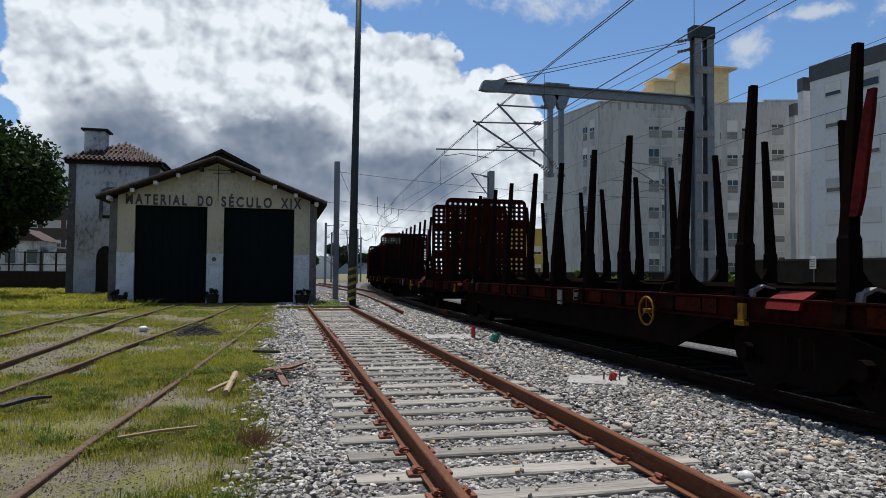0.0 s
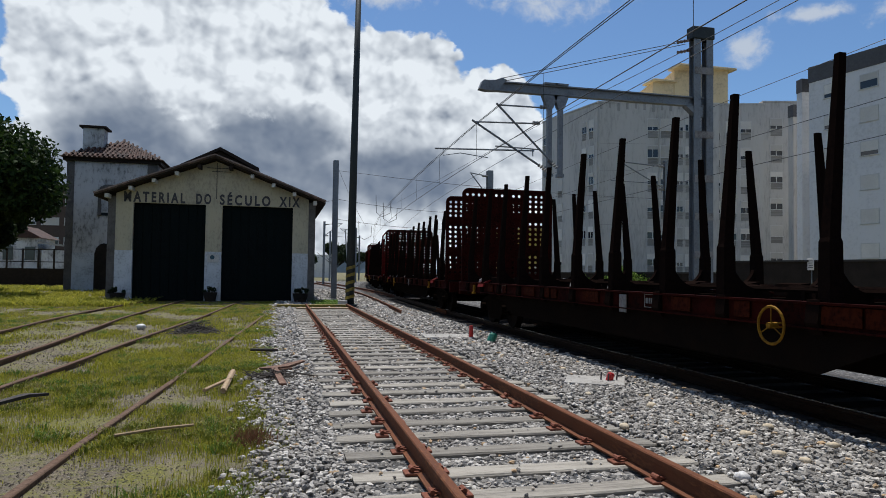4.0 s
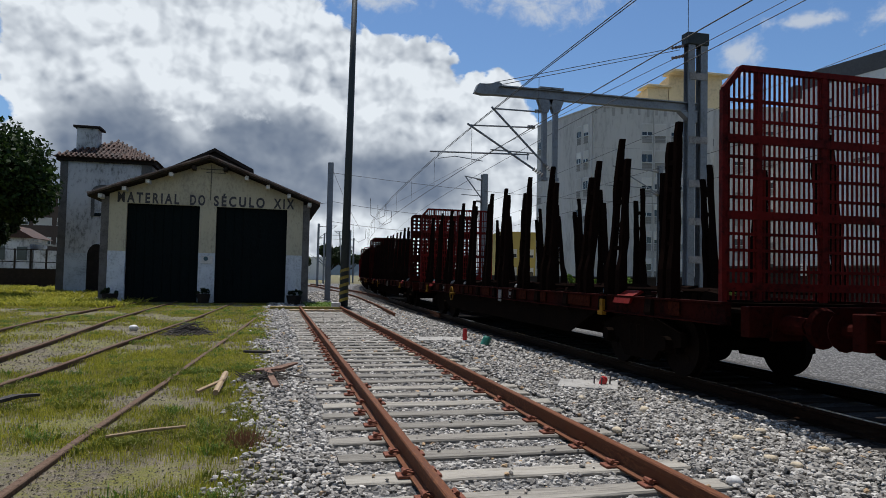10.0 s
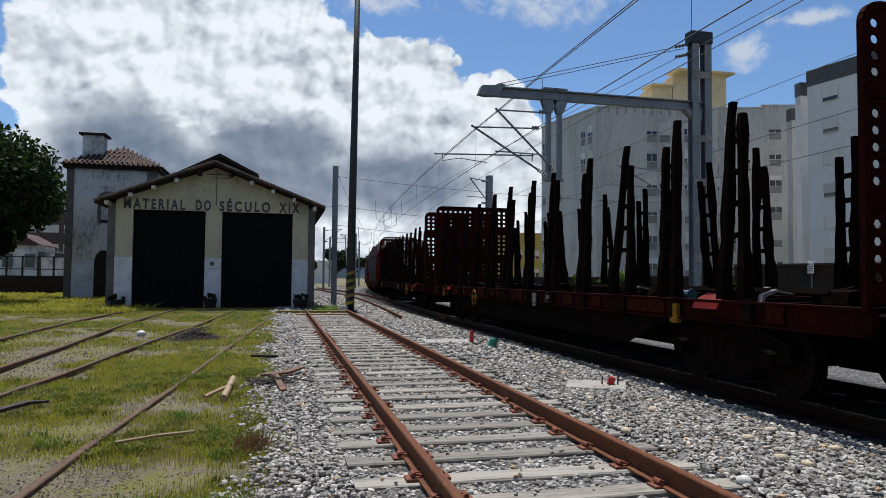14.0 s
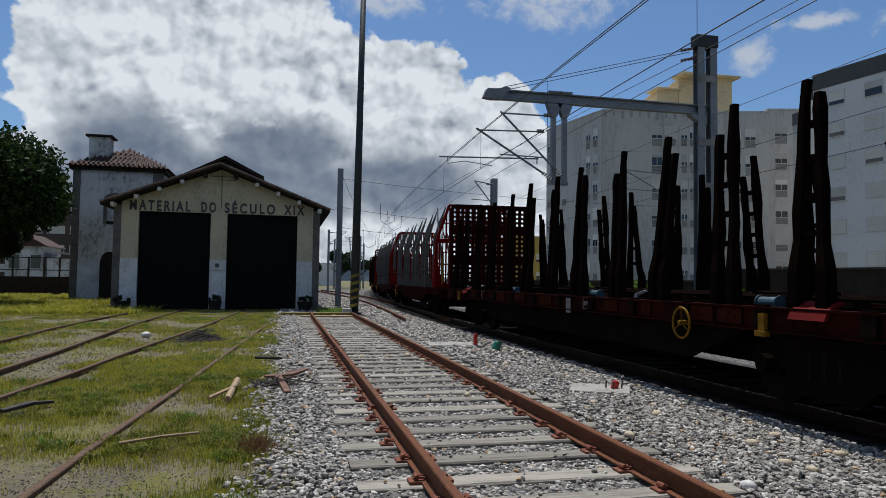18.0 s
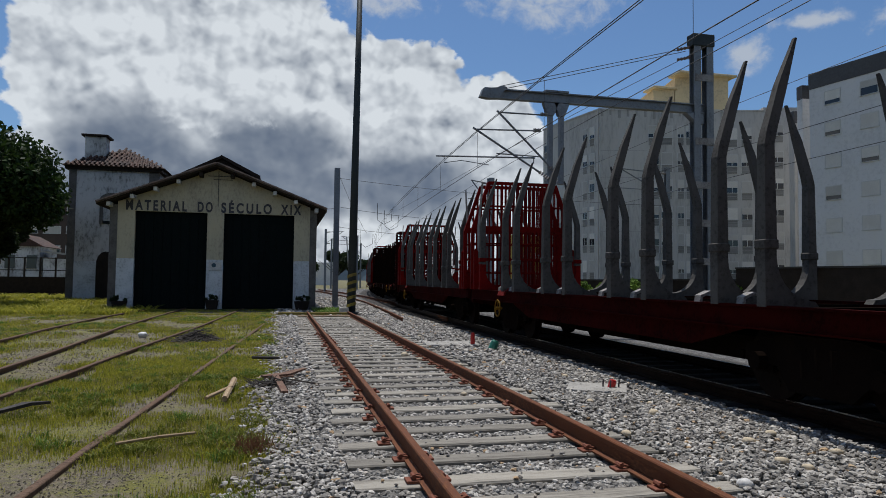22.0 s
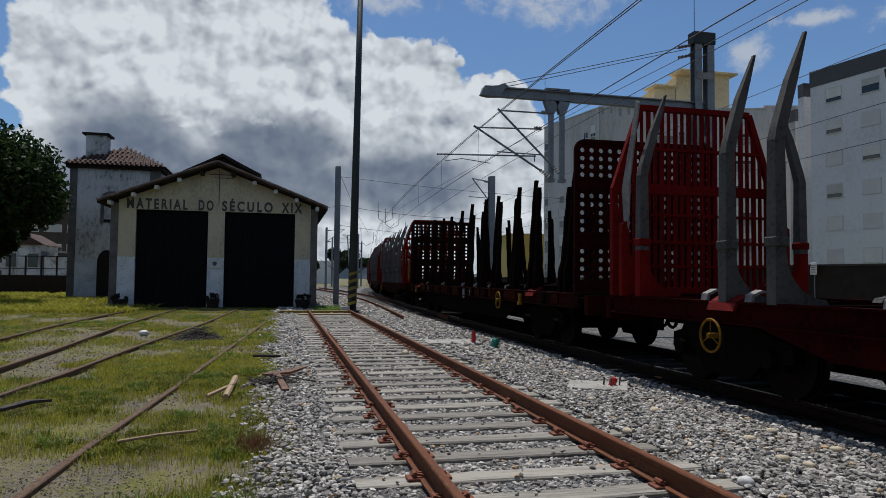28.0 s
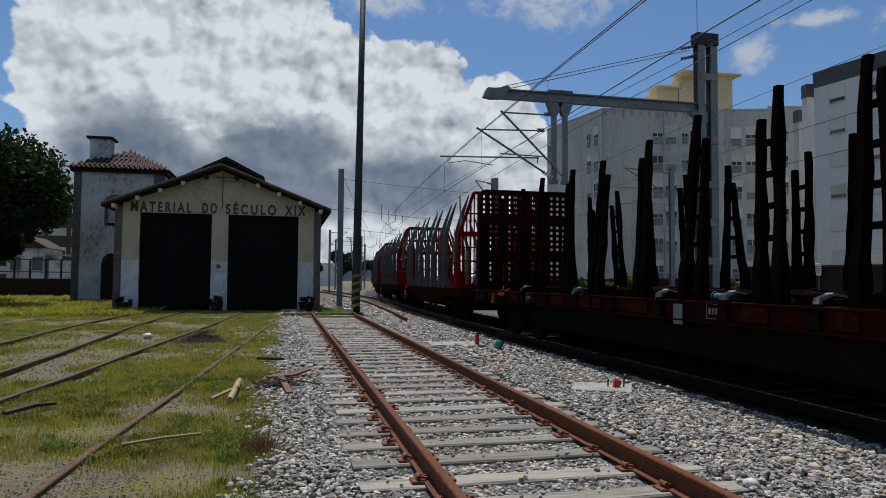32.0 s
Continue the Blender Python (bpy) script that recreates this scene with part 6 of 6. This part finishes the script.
def far_left():
    f = thing("yard_fence", "dark iron fence on a low brown wall behind the yard", "fence")
    part("base_wall", box(bmesh.new(), -30, -14.3, 62.0, 62.3, 0, 1.5), bark, f)
    for k in range(14):
        x = -29.5 + k * 1.15
        part("post", box(bmesh.new(), x - 0.06, x + 0.06, 62.08, 62.2, 1.5, 3.1), dark_timber, f)
    for z in (2.0, 3.0):
        part("fence_rail", box(bmesh.new(), -30, -14.3, 62.1, 62.16, z, z + 0.07), dark_timber, f)
    h = thing("small_house", "small white house with a red tiled roof beyond the fence", "house")
    part("wall", box(bmesh.new(), -30.5, -26.6, 86, 92, 0, 4.9), stained_plaster, h)
    bm = slab(bmesh.new(), [(-31.0, 4.9), (-26.1, 4.9), (-28.6, 6.3)], "y", 85.6, 92.4)
    part("roof", bm, roof_tile, h, "red clay tile roof")
    for x in (-29.6, -27.4):
        part("window", box(bmesh.new(), x - 0.5, x + 0.5, 85.93, 86.0, 2.4, 3.9), dark_glass, h)
    g = thing("garage", "long white single-storey outbuilding beyond the fence", "house")
    part("wall", box(bmesh.new(), -25.6, -17.0, 84, 90, 0, 3.6), stained_plaster, g)
    part("roof", slab(bmesh.new(), [(-26.0, 4.2), (-17, 3.3), (-17, 3.5), (-26.0, 4.4)], "y", 83.6, 90.4), concrete, g)


far_left()
flats("apartment_block", "brown brick block of flats far behind the yard", (-58.0, 124.0), (-30.0, 120.0), 12, 14.6, brown_brick, (2.2, 5.3, 8.4, 11.5), tuple((u, 2.6) for u in (3, 7, 11, 15, 19, 22.5, 26)), 1.1)
flats("ochre_building", "low ochre yellow building beyond the railway", (38.5, 114.0), (52.0, 112.5), 10, 9.5, render_ochre, (2.0, 5.2), ((2, 1.3), (5, 1.3), (8, 1.3)), 1.35)
flats("pale_building", "far white low building beyond the shed", (-2.0, 190.0), (14.0, 190.0), 10, 6.0, render_white, (2.0,), ((2, 1.3), (5, 1.3), (8, 1.3), (11, 1.3)), 1.35)


def hills():
    bm = bmesh.new()
    rng = random.Random(5)
    xs = np.linspace(-900, 1500, 60)
    lo = [bm.verts.new((x, 1500, -5)) for x in xs]
    hi = [bm.verts.new((x, 1520, 24 + 26 * noise.noise(Vector((x * 0.004, 0.3, 0))) + 8 * noise.noise(Vector((x * 0.02, 2.3, 0))))) for x in xs]
    bk = [bm.verts.new((x, 1900, -5)) for x in xs]
    for i in range(len(xs) - 1):
        bm.faces.new((lo[i], lo[i + 1], hi[i + 1], hi[i])), bm.faces.new((hi[i], hi[i + 1], bk[i + 1], bk[i]))
    m = surface("far_wood", (0.10, 0.14, 0.17), (0.13, 0.17, 0.20), None, 0.02, 0.2, 1.0, 0, 0.0)
    tagged(part("hills", bm, m), "far blue-green wooded hills", "hills", "", "structure")


hills()


# ---- small things by the tracks ----
def grave_light(x, y, r, h, material, label, tilt=(0, 0)):
    t = thing("lantern_jar", label, "jar", pose(x, y, 0.0, tilt[0], tilt[1], 0))
    b = bmesh.new()
    rod(b, (0, 0, 0.0), (0, 0, h * 0.8), r, r * 0.95, 14)
    part("body", b, material, t, smooth=False)
    c = bmesh.new()
    rod(c, (0, 0, h * 0.8), (0, 0, h), r * 0.95, r * 0.7, 14)
    part("lid", c, material, t)


grave_light(4.55, 16.15, 0.055, 0.30, signal_red, "red plastic lantern jar standing on a concrete slab")
grave_light(4.72, 15.1, 0.10, 0.22, signal_green, "green plastic jar lying tilted on the gravel", (0, 22))
grave_light(4.72, 9.3, 0.055, 0.14, signal_red, "small red plastic jar beside a pale slab", (8, 14))


def slab_stone(x0, x1, y0, y1, rz, label):
    bm = box(bmesh.new(), (x0 - x1) / 2, (x1 - x0) / 2, (y0 - y1) / 2, (y1 - y0) / 2, -0.06, 0.03, 0.008)
    ob = tagged(part("concrete_slab", bm, concrete), label, "slab", "slabs by the running line")
    ob.matrix_basis = pose((x0 + x1) / 2, (y0 + y1) / 2, 0, 0.8, 0, rz)


slab_stone(3.45, 4.75, 16.1, 16.9, -6, "pale concrete slab lying in the gravel")
slab_stone(4.1, 4.95, 9.0, 9.7, -28, "pale concrete cover slab half sunk in gravel")
for x, y in ((4.62, 9.35), (4.82, 9.25), (4.66, 9.2)):
    bm = bmesh.new()
    rod(bm, (0, 0, 0), (0.01, 0, 0.11), 0.012, n=6)
    o = tagged(part("bolt", bm, wire_dark), "short dark bolt standing by the slab", "bolt", "bolts by the slab")
    o.matrix_basis = pose(x, y, 0.03)


def rock(name, x, y, s, seed, material, label, category="stone", group=""):
    bm = bmesh.new()
    bmesh.ops.create_icosphere(bm, subdivisions=2, radius=1)
    rng = random.Random(seed)
    k = Vector((rng.uniform(0.8, 1.3), rng.uniform(0.7, 1.0), rng.uniform(0.45, 0.65)))
    for v in bm.verts:
        v.co = Vector((v.co.x * k.x, v.co.y * k.y, v.co.z * k.z)) * (1 + 0.25 * noise.noise(v.co * 1.6 + Vector((seed, 0, 0)))) * s
    ob = tagged(part(name, bm, material, smooth=True), label, category, group)
    ob.matrix_basis = pose(x, y, 0.02, 0, 0, rng.uniform(0, 180))


for k, (x, y, s) in enumerate(((4.33, 7.44, 0.075), (4.28, 5.23, 0.07), (3.46, 6.47, 0.06), (4.49, 5.95, 0.06), (3.92, 8.29, 0.05), (4.55, 10.57, 0.06), (4.35, 5.0, 0.05), (4.95, 6.2, 0.07), (3.2, 12.2, 0.06), (2.5, 14.0, 0.09),
                               (2.65, 13.2, 0.07), (2.45, 9.1, 0.05), (4.1, 12.4, 0.05), (3.7, 18.5, 0.08), (5.0, 5.4, 0.06), (4.6, 8.0, 0.045))):
    rock("ochre_stone", x, y, s, 50 + k, warm_stone, "rounded ochre stone among grey gravel", "stone", "ochre stones on the gravel")
rock("white_shard", 3.5, 4.68, 0.075, 90, white_plate, "white broken shard on the gravel", "shard")
rock("paper_scrap", -3.55, 19.7, 0.15, 91, white_plate, "crumpled white plastic bag on the grass", "litter")


def stick(pts, r, material, label, name="stick"):
    bm = bmesh.new()
    for p, q in zip(pts, pts[1:]):
        rod(bm, p, q, r, r * 0.9, 7)
    return tagged(part(name, bm, material), label, "stick", "sticks by the track")


bm = bmesh.new()
bar(bm, (-0.25, 11.0, 0.05), (0.10, 11.16, 0.05), 0.13, 0.03, 0.19, 0.045)
bar(bm, (0.09, 11.155, 0.05), (0.40, 11.42, 0.11), 0.19, 0.045, 0.10, 0.02)
bar(bm, (-0.18, 10.93, 0.02), (0.22, 11.1, 0.03), 0.05, 0.03)
tagged(part("broken_board", bm, driftwood), "broken reddish rotten board lying at the gravel edge", "board")
bm = bmesh.new()
bar(bm, (-0.05, 10.9, 0.06), (0.08, 9.5, 0.03), 0.09, 0.05)
tagged(part("broken_board", bm, driftwood), "short rotten board lying at the gravel edge", "board")
stick([(-0.64, 10.65, 0.06), (-0.66, 9.1, 0.04)], 0.042, pale_wood, "peeled pale log lying in the grass", "log")
stick([(-0.9, 9.25, 0.03), (-0.62, 9.9, 0.08)], 0.025, pale_wood, "thin pale stick leaning on a log")
stick([(-1.42, 6.78, 0.05), (-1.1, 6.95, 0.06), (-0.78, 7.12, 0.05)], 0.016, pale_wood, "thin dry branch lying in the grass")
bm = bmesh.new()
bar(bm, (-3.05, 8.7, 0.03), (-2.85, 9.0, 0.06), 0.09, 0.035, 0.12, 0.04)
bar(bm, (-2.86, 8.99, 0.06), (-2.70, 9.25, 0.03), 0.12, 0.04, 0.06, 0.03)
tagged(part("old_plank", bm, dead_twig), "dark weathered plank lying in the weeds", "board")
stick([(0.0, 13.5, 0.05), (-0.5, 13.4, 0.08)], 0.03, dead_twig, "dark stick at the gravel edge")


def twig_heap(cx, cy, count, wide, tall, seed, label):
    bm = bmesh.new()
    rng = random.Random(seed)
    for k in range(count):
        x, y = rng.gauss(0, wide), rng.gauss(0, wide * 1.1)
        z = max(0.02, tall - 1.1 * tall / (2 * wide) * math.hypot(x, y)) * rng.random()
        a = rng.uniform(0, math.pi)
        l = rng.uniform(0.08, 0.26)
        rod(bm, (x - l * math.cos(a), y - l * math.sin(a), z), (x + l * math.cos(a), y + l * math.sin(a), z + rng.uniform(-0.05, 0.12)), 0.014, 0.006, 4)
    ob = tagged(part("twig_heap", bm, dead_twig), label, "twigs", "", "stuff")
    ob.matrix_basis = pose(cx, cy, 0)


twig_heap(-2.0, 18.2, 260, 0.24, 0.30, 8, "heap of dark dead twigs on the grass")
twig_heap(-0.05, 10.35, 70, 0.15, 0.07, 9, "dark dead twigs under a broken board")


def planter(x, y, r, h, seed):
    t = thing("planter", "dark round pot with a straggling plant by the shed wall", "planter", pose(x, y, 0), "planters by the shed")
    b = bmesh.new()
    rod(b, (0, 0, 0), (0, 0, h), r * 0.75, r, 14)
    part("pot", b, dark_timber, t)
    v, f = leaves((0, 0, h + 0.1), (r * 1.2, r, 0.3), 160, 0.09, seed, 6)
    me = bpy.data.meshes.new("plant")
    me.from_pydata([tuple(p) for p in v], [], f)
    me.materials.append(dark_leaf)
    ob = new("plant", me)
    ob.parent = t


planter(-3.35, 36.1, 0.34, 0.45, 70)
planter(1.05, 36.1, 0.4, 0.42, 71)
planter(-7.6, 36.0, 0.38, 0.4, 72)


# ---- sleepers of the siding, with rail clips ----
def siding_sleepers():
    rng = random.Random(21)
    def clip():
        bm = bmesh.new()
        box(bm, -0.06, 0.06, -0.065, 0.065, 0.0, 0.022, 0.004)
        rod(bm, (0.0, -0.045, 0.045), (0.0, 0.045, 0.045), 0.02, n=7)
        bar(bm, (0.0, -0.03, 0.05), (0.075, -0.03, 0.035), 0.026, 0.016)
        bar(bm, (0.0, 0.03, 0.05), (0.075, 0.03, 0.035), 0.026, 0.016)
        return bm, clip_rust
    def wood(v):
        bm = bmesh.new()
        r = random.Random(v)
        n, hw, hl = 7, 0.122, 1.44
        rows = []
        for i in range(n):
            x = -hl + 2 * hl * i / (n - 1)
            j = [r.uniform(-0.008, 0.008) for _ in range(4)]
            rows.append([bm.verts.new(p) for p in ((x, -hw + j[0], -0.14), (x, -hw + j[1], -0.012), (x, -hw + 0.014 + j[1], j[2] * 0.5), (x, hw - 0.014 + j[3], j[2] * 0.5), (x, hw + j[3], -0.012), (x, hw, -0.14))])
        for a, b in zip(rows, rows[1:]):
            for k in range(6):
                bm.faces.new((a[k], a[(k + 1) % 6], b[(k + 1) % 6], b[k]))
        bm.faces.new(rows[0][::-1]), bm.faces.new(rows[-1])
        bmesh.ops.recalc_face_normals(bm, faces=bm.faces)
        return bm, sleeper_wood
    for k in range(47):
        y = 2.92 + 0.6 * k
        v = rng.randrange(5)
        s = new("sleeper", once("sleeper_%d" % v, lambda: wood(v)))
        tagged(s, "weathered grey wooden sleeper bedded in gravel", "sleeper", "sleepers of the siding")
        s.matrix_basis = pose(2.0 + rng.uniform(-0.05, 0.05), y + rng.uniform(-0.025, 0.025), 0.002 + rng.uniform(-0.006, 0.0), 0, 0, rng.uniform(-0.8, 0.8))
        if y < 20:
            for rx in (1.13, 2.87):
                for d, turn in ((-0.115, 0), (0.115, 180)):
                    shared("rail_clip", once("rail_clip", clip), s, pose(rx - 2.0 + d, 0, 0.0, 0, 0, turn), "rusty spring clip")


siding_sleepers()


def running_sleepers():
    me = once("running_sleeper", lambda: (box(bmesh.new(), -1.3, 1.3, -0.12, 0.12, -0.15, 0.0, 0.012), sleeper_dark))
    for k in range(70):
        x, y, a = on_curve(-2 + 0.62 * k)
        s = new("sleeper", me)
        tagged(s, "sleeper under the running rails, coloured dark for the train's shade", "sleeper", "sleepers of the running line")
        s.matrix_basis = pose(x, y, -0.008, 0, 0, -math.degrees(a))


running_sleepers()
strip = ((-0.027, 0.1705), (-0.027, 0.1725), (0.027, 0.1725), (0.027, 0.1705))
for side in (-0.87, 0.87):
    t = bpy.data.objects["rail.002" if side < 0 else "rail.003"]
    part("running_surface", sweep(bmesh.new(), [(*on_curve(s, side)[:2], 0.0) for s in range(-30, 260, 6)], strip), rail_bright, t, "polished running surface")


# ---- gravel, grass and weeds ----
def gravel():
    rng = np.random.default_rng(4)
    phi = (1 + 5 ** 0.5) / 2
    base = np.array([(-1, phi, 0), (1, phi, 0), (-1, -phi, 0), (1, -phi, 0), (0, -1, phi), (0, 1, phi), (0, -1, -phi), (0, 1, -phi), (phi, 0, -1), (phi, 0, 1), (-phi, 0, -1), (-phi, 0, 1)]) / 1.902
    tri = np.array([(0, 11, 5), (0, 5, 1), (0, 1, 7), (0, 7, 10), (0, 10, 11), (1, 5, 9), (5, 11, 4), (11, 10, 2), (10, 7, 6), (7, 1, 8), (3, 9, 4), (3, 4, 2), (3, 2, 6), (3, 6, 8), (3, 8, 9), (4, 9, 5), (2, 4, 11), (6, 2, 10), (8, 6, 7), (9, 8, 1)])
    for name, y0, y1, dens, r0, r1 in (("gravel", 3.0, 7.5, 820, 0.015, 0.036), ("gravel", 7.5, 12.5, 520, 0.018, 0.040), ("gravel", 12.5, 30.0, 150, 0.030, 0.056), ("gravel", 30.0, 62.0, 26, 0.06, 0.11)):
        n = int(dens * 6.3 * (y1 - y0))
        x, y = rng.uniform(-0.75, 5.55, n), rng.uniform(y0, y1, n)
        edge = -0.22 + 0.22 * np.sin(y * 1.7) * np.sin(y * 0.6 + 1) + rng.normal(0, 0.12, n)
        k = np.abs(((y - 2.92 + 0.3) % 0.6) - 0.3)
        on_sleeper = (k < 0.125) & (x > 0.55) & (x < 3.45)
        on_rail = (np.abs(x - 1.13) < 0.11) | (np.abs(x - 2.87) < 0.11)
        keep = (x > edge) & ~(on_sleeper & (rng.random(n) > 0.02)) & ~on_rail
        x, y, on_s = x[keep], y[keep], on_sleeper[keep]
        n = len(x)
        r = rng.uniform(r0, r1, n) * np.where(on_s, 0.7, 1)
        low = np.where((x > 0.55) & (x < 3.45), -0.055, -0.018)
        z = np.where(on_s, r * 0.5, low + rng.uniform(0, 0.03, n))
        shape = np.sign(base[None]) * np.abs(base[None]) ** 0.62 * 0.92 * rng.uniform(0.60, 1.25, (n, 12, 1)) * np.stack([rng.uniform(0.8, 1.35, n), rng.uniform(0.75, 1.1, n), rng.uniform(0.5, 0.85, n)], -1)[:, None]
        a, b = rng.uniform(0, 6.28, n), rng.normal(0, 0.35, n)
        ca, sa, cb, sb = np.cos(a), np.sin(a), np.cos(b), np.sin(b)
        sy = shape[..., 1] * cb[:, None] - shape[..., 2] * sb[:, None]
        sz = shape[..., 1] * sb[:, None] + shape[..., 2] * cb[:, None]
        px = shape[..., 0] * ca[:, None] - sy * sa[:, None]
        py = shape[..., 0] * sa[:, None] + sy * ca[:, None]
        v = np.stack([px * r[:, None] + x[:, None], py * r[:, None] + y[:, None], sz * r[:, None] + z[:, None]], -1).reshape(-1, 3)
        f = (tri[None] + (np.arange(n) * 12)[:, None, None]).reshape(-1, 3)
        soup(name, v, f, ballast_stone, "grey crushed stone ballast round the sleepers", "gravel")


gravel()


def soil_litter():
    """Crumbs of earth, chips and dry bits over the bare ground."""
    rng = np.random.default_rng(19)
    base = np.array([(1, 0, 0), (-0.5, 0.87, 0), (-0.5, -0.87, 0), (0, 0, 0.8)])
    tri = np.array([(0, 1, 3), (1, 2, 3), (2, 0, 3)])
    for y0, y1, n, r0, r1 in ((3.6, 9.0, 26000, 0.004, 0.013), (9.0, 20.0, 24000, 0.008, 0.024), (20.0, 36.0, 12000, 0.014, 0.04)):
        y = y0 + (y1 - y0) * rng.random(n)
        x = -0.1 - rng.random(n) * (0.62 * y + 2.2)
        x += rng.normal(0, 0.12, n)
        r = rng.uniform(r0, r1, n) ** 1.0
        a = rng.uniform(0, 6.28, n)
        shape = base[None] * rng.uniform(0.5, 1.5, (n, 4, 1))
        px = shape[..., 0] * np.cos(a)[:, None] - shape[..., 1] * np.sin(a)[:, None]
        py = shape[..., 0] * np.sin(a)[:, None] + shape[..., 1] * np.cos(a)[:, None]
        z = np.array([-0.037 + (0.05 * noise.noise(Vector((round(u) * 0.23, round(w) * 0.23, 0))) if u < -1 else 0) for u, w in zip(x, y)])
        v = np.stack([px * r[:, None] + x[:, None], py * r[:, None] + y[:, None], shape[..., 2] * r[:, None] + z[:, None]], -1).reshape(-1, 3)
        f = (tri[None] + (np.arange(n) * 4)[:, None, None]).reshape(-1, 3)
        soup("soil_litter", v, f, soil_crumb, "brown and grey crumbs of soil and chips on bare ground", "soil")


soil_litter()


def patch(x, y):
    return noise.noise(Vector((x * 0.35, y * 0.35, 1.0))) + 0.7 * noise.noise(Vector((x * 1.1, y * 1.1, 5.0)))


def blades(name, count, y0, y1, x0, x1, high, wide, material, label, seed, bias, bunch=14, spread=0.10, weeds=False):
    rng = np.random.default_rng(seed)
    roots = []
    tries = 0
    while len(roots) < count // bunch and tries < count * 3:
        tries += 1
        y = y0 + (y1 - y0) * rng.random() ** 1.5
        x = rng.uniform(x0, x1)
        if x < -0.62 * y - 2.5 or (y > 35.8 and x > -8.6):
            continue
        if rng.random() < 0.40 + 1.35 * (patch(x, y) + bias) or (x > -0.45 and rng.random() < 0.1):
            if x > -0.15 and y < 31 and rng.random() > 0.25:
                continue
            roots.append((x, y, 0.75 + 0.6 * rng.random()))
    roots = np.array(roots)
    n = len(roots) * bunch
    c = np.repeat(roots, bunch, 0)
    p = c[:, :2] + rng.normal(0, spread, (n, 2))
    h = high * c[:, 2] * rng.uniform(0.45, 1.25, n)
    a = rng.uniform(0, 6.283, n)
    lean = rng.uniform(0.3, 2.4, n) * h
    w = wide * rng.uniform(0.7, 1.4, n) * (1 + p[:, 1] * 0.05)
    dx, dy = np.cos(a), np.sin(a)
    b = rng.uniform(0, 6.283, n)
    z0 = np.full(n, -0.06)
    l = np.stack([p[:, 0] - dy * w, p[:, 1] + dx * w, z0], -1)
    r = np.stack([p[:, 0] + dy * w, p[:, 1] - dx * w, z0], -1)
    m1 = np.stack([p[:, 0] - dy * w * 0.7 + np.cos(b) * lean * 0.35, p[:, 1] + dx * w * 0.7 + np.sin(b) * lean * 0.35, h * 0.55], -1)
    m2 = np.stack([p[:, 0] + dy * w * 0.7 + np.cos(b) * lean * 0.35, p[:, 1] - dx * w * 0.7 + np.sin(b) * lean * 0.35, h * 0.55], -1)
    t = np.stack([p[:, 0] + np.cos(b) * lean, p[:, 1] + np.sin(b) * lean, h], -1)
    v = np.stack([l, r, m2, m1, t], 1).reshape(-1, 3)
    i = np.arange(n)[:, None] * 5
    me = bpy.data.meshes.new(name)
    quads = (i + np.array([[0, 1, 2, 3]])).tolist()
    tips = (i + np.array([[3, 2, 4]])).tolist()
    me.from_pydata(v.tolist(), [], quads + tips)
    me.materials.append(material)
    tagged(new(name, me), label, "grass", "", "stuff")


blades("grass", 230000, 3.6, 14.0, -9.0, 0.15, 0.015, 0.0019, grass_blade, "patchy short yellow-green grass between old rails", 41, -0.02, 9, 0.05)
blades("grass", 120000, 12.0, 36.2, -17.0, 0.0, 0.030, 0.0038, grass_blade, "patchy yellow-green grass before the shed", 42, 0.03, 9, 0.10)
blades("grass", 26000, 31.0, 62.0, -30.0, -6.0, 0.20, 0.009, grass_blade, "long grass beside the house", 45, 0.3)
blades("dry_grass", 46000, 3.6, 34.0, -14.0, 0.1, 0.040, 0.0022, dry_blade, "dry straw-coloured grass stalks", 43, -0.05, 12, 0.12)
blades("weeds", 22000, 3.6, 34.0, -14.0, -0.1, 0.060, 0.0040, bush_leaf, "taller bright green weeds in clumps", 46, -0.30, 40, 0.07)
blades("weeds", 3000, 32.0, 60.0, 1.9, 3.0, 0.12, 0.008, bush_leaf, "yellow-green weeds between the shed and the track", 48, 0.5, 20, 0.2)
blades("weeds", 6000, 3.8, 12.0, -3.5, -0.2, 0.05, 0.006, weed_dark, "dark low leafy weeds among the grass", 47, -0.30, 24, 0.05)


def red_tuft():
    rng = np.random.default_rng(3)
    v, f = [], []
    for k in range(260):
        p = np.array([-0.22 + rng.normal(0, 0.09), 6.55 + rng.normal(0, 0.10), 0.0])
        d = np.array([rng.normal(0, 0.06), rng.normal(0, 0.06), rng.uniform(0.05, 0.16)])
        n = len(v)
        v += [p + (0.004, 0, 0), p - (0.004, 0, 0), p + d]
        f.append((n, n + 1, n + 2))
    soup("weed_tuft", v, f, red_weed, "reddish brown dry weed tuft at the gravel edge", "weed")


red_tuft()


# ---- the train rolls ----
def motions():
    half_seconds = [i * 0.5 for i in range(65)]
    gone = [(t, travelled(t)) for t in half_seconds]
    for w, s in WAGONS:
        walk(w, [(t, train_pose(s - d)) for t, d in gone])
    step = 0.46 * radians(80)
    fine = [i / 30 for i in range(961)]
    far = [travelled(t) for t in fine]
    turns = [(0.0, 0.0)]
    for t, d in zip(fine, far):
        if d - turns[-1][1] >= step * 0.9:
            turns.append((t, d))
    if turns[-1][0] < 32:
        turns.append((32.0, far[-1]))
    for ws, y in WHEELS:
        walk(ws, [(t, pose(0, y, 0.63, math.degrees(d / 0.46))) for t, d in turns])


motions()
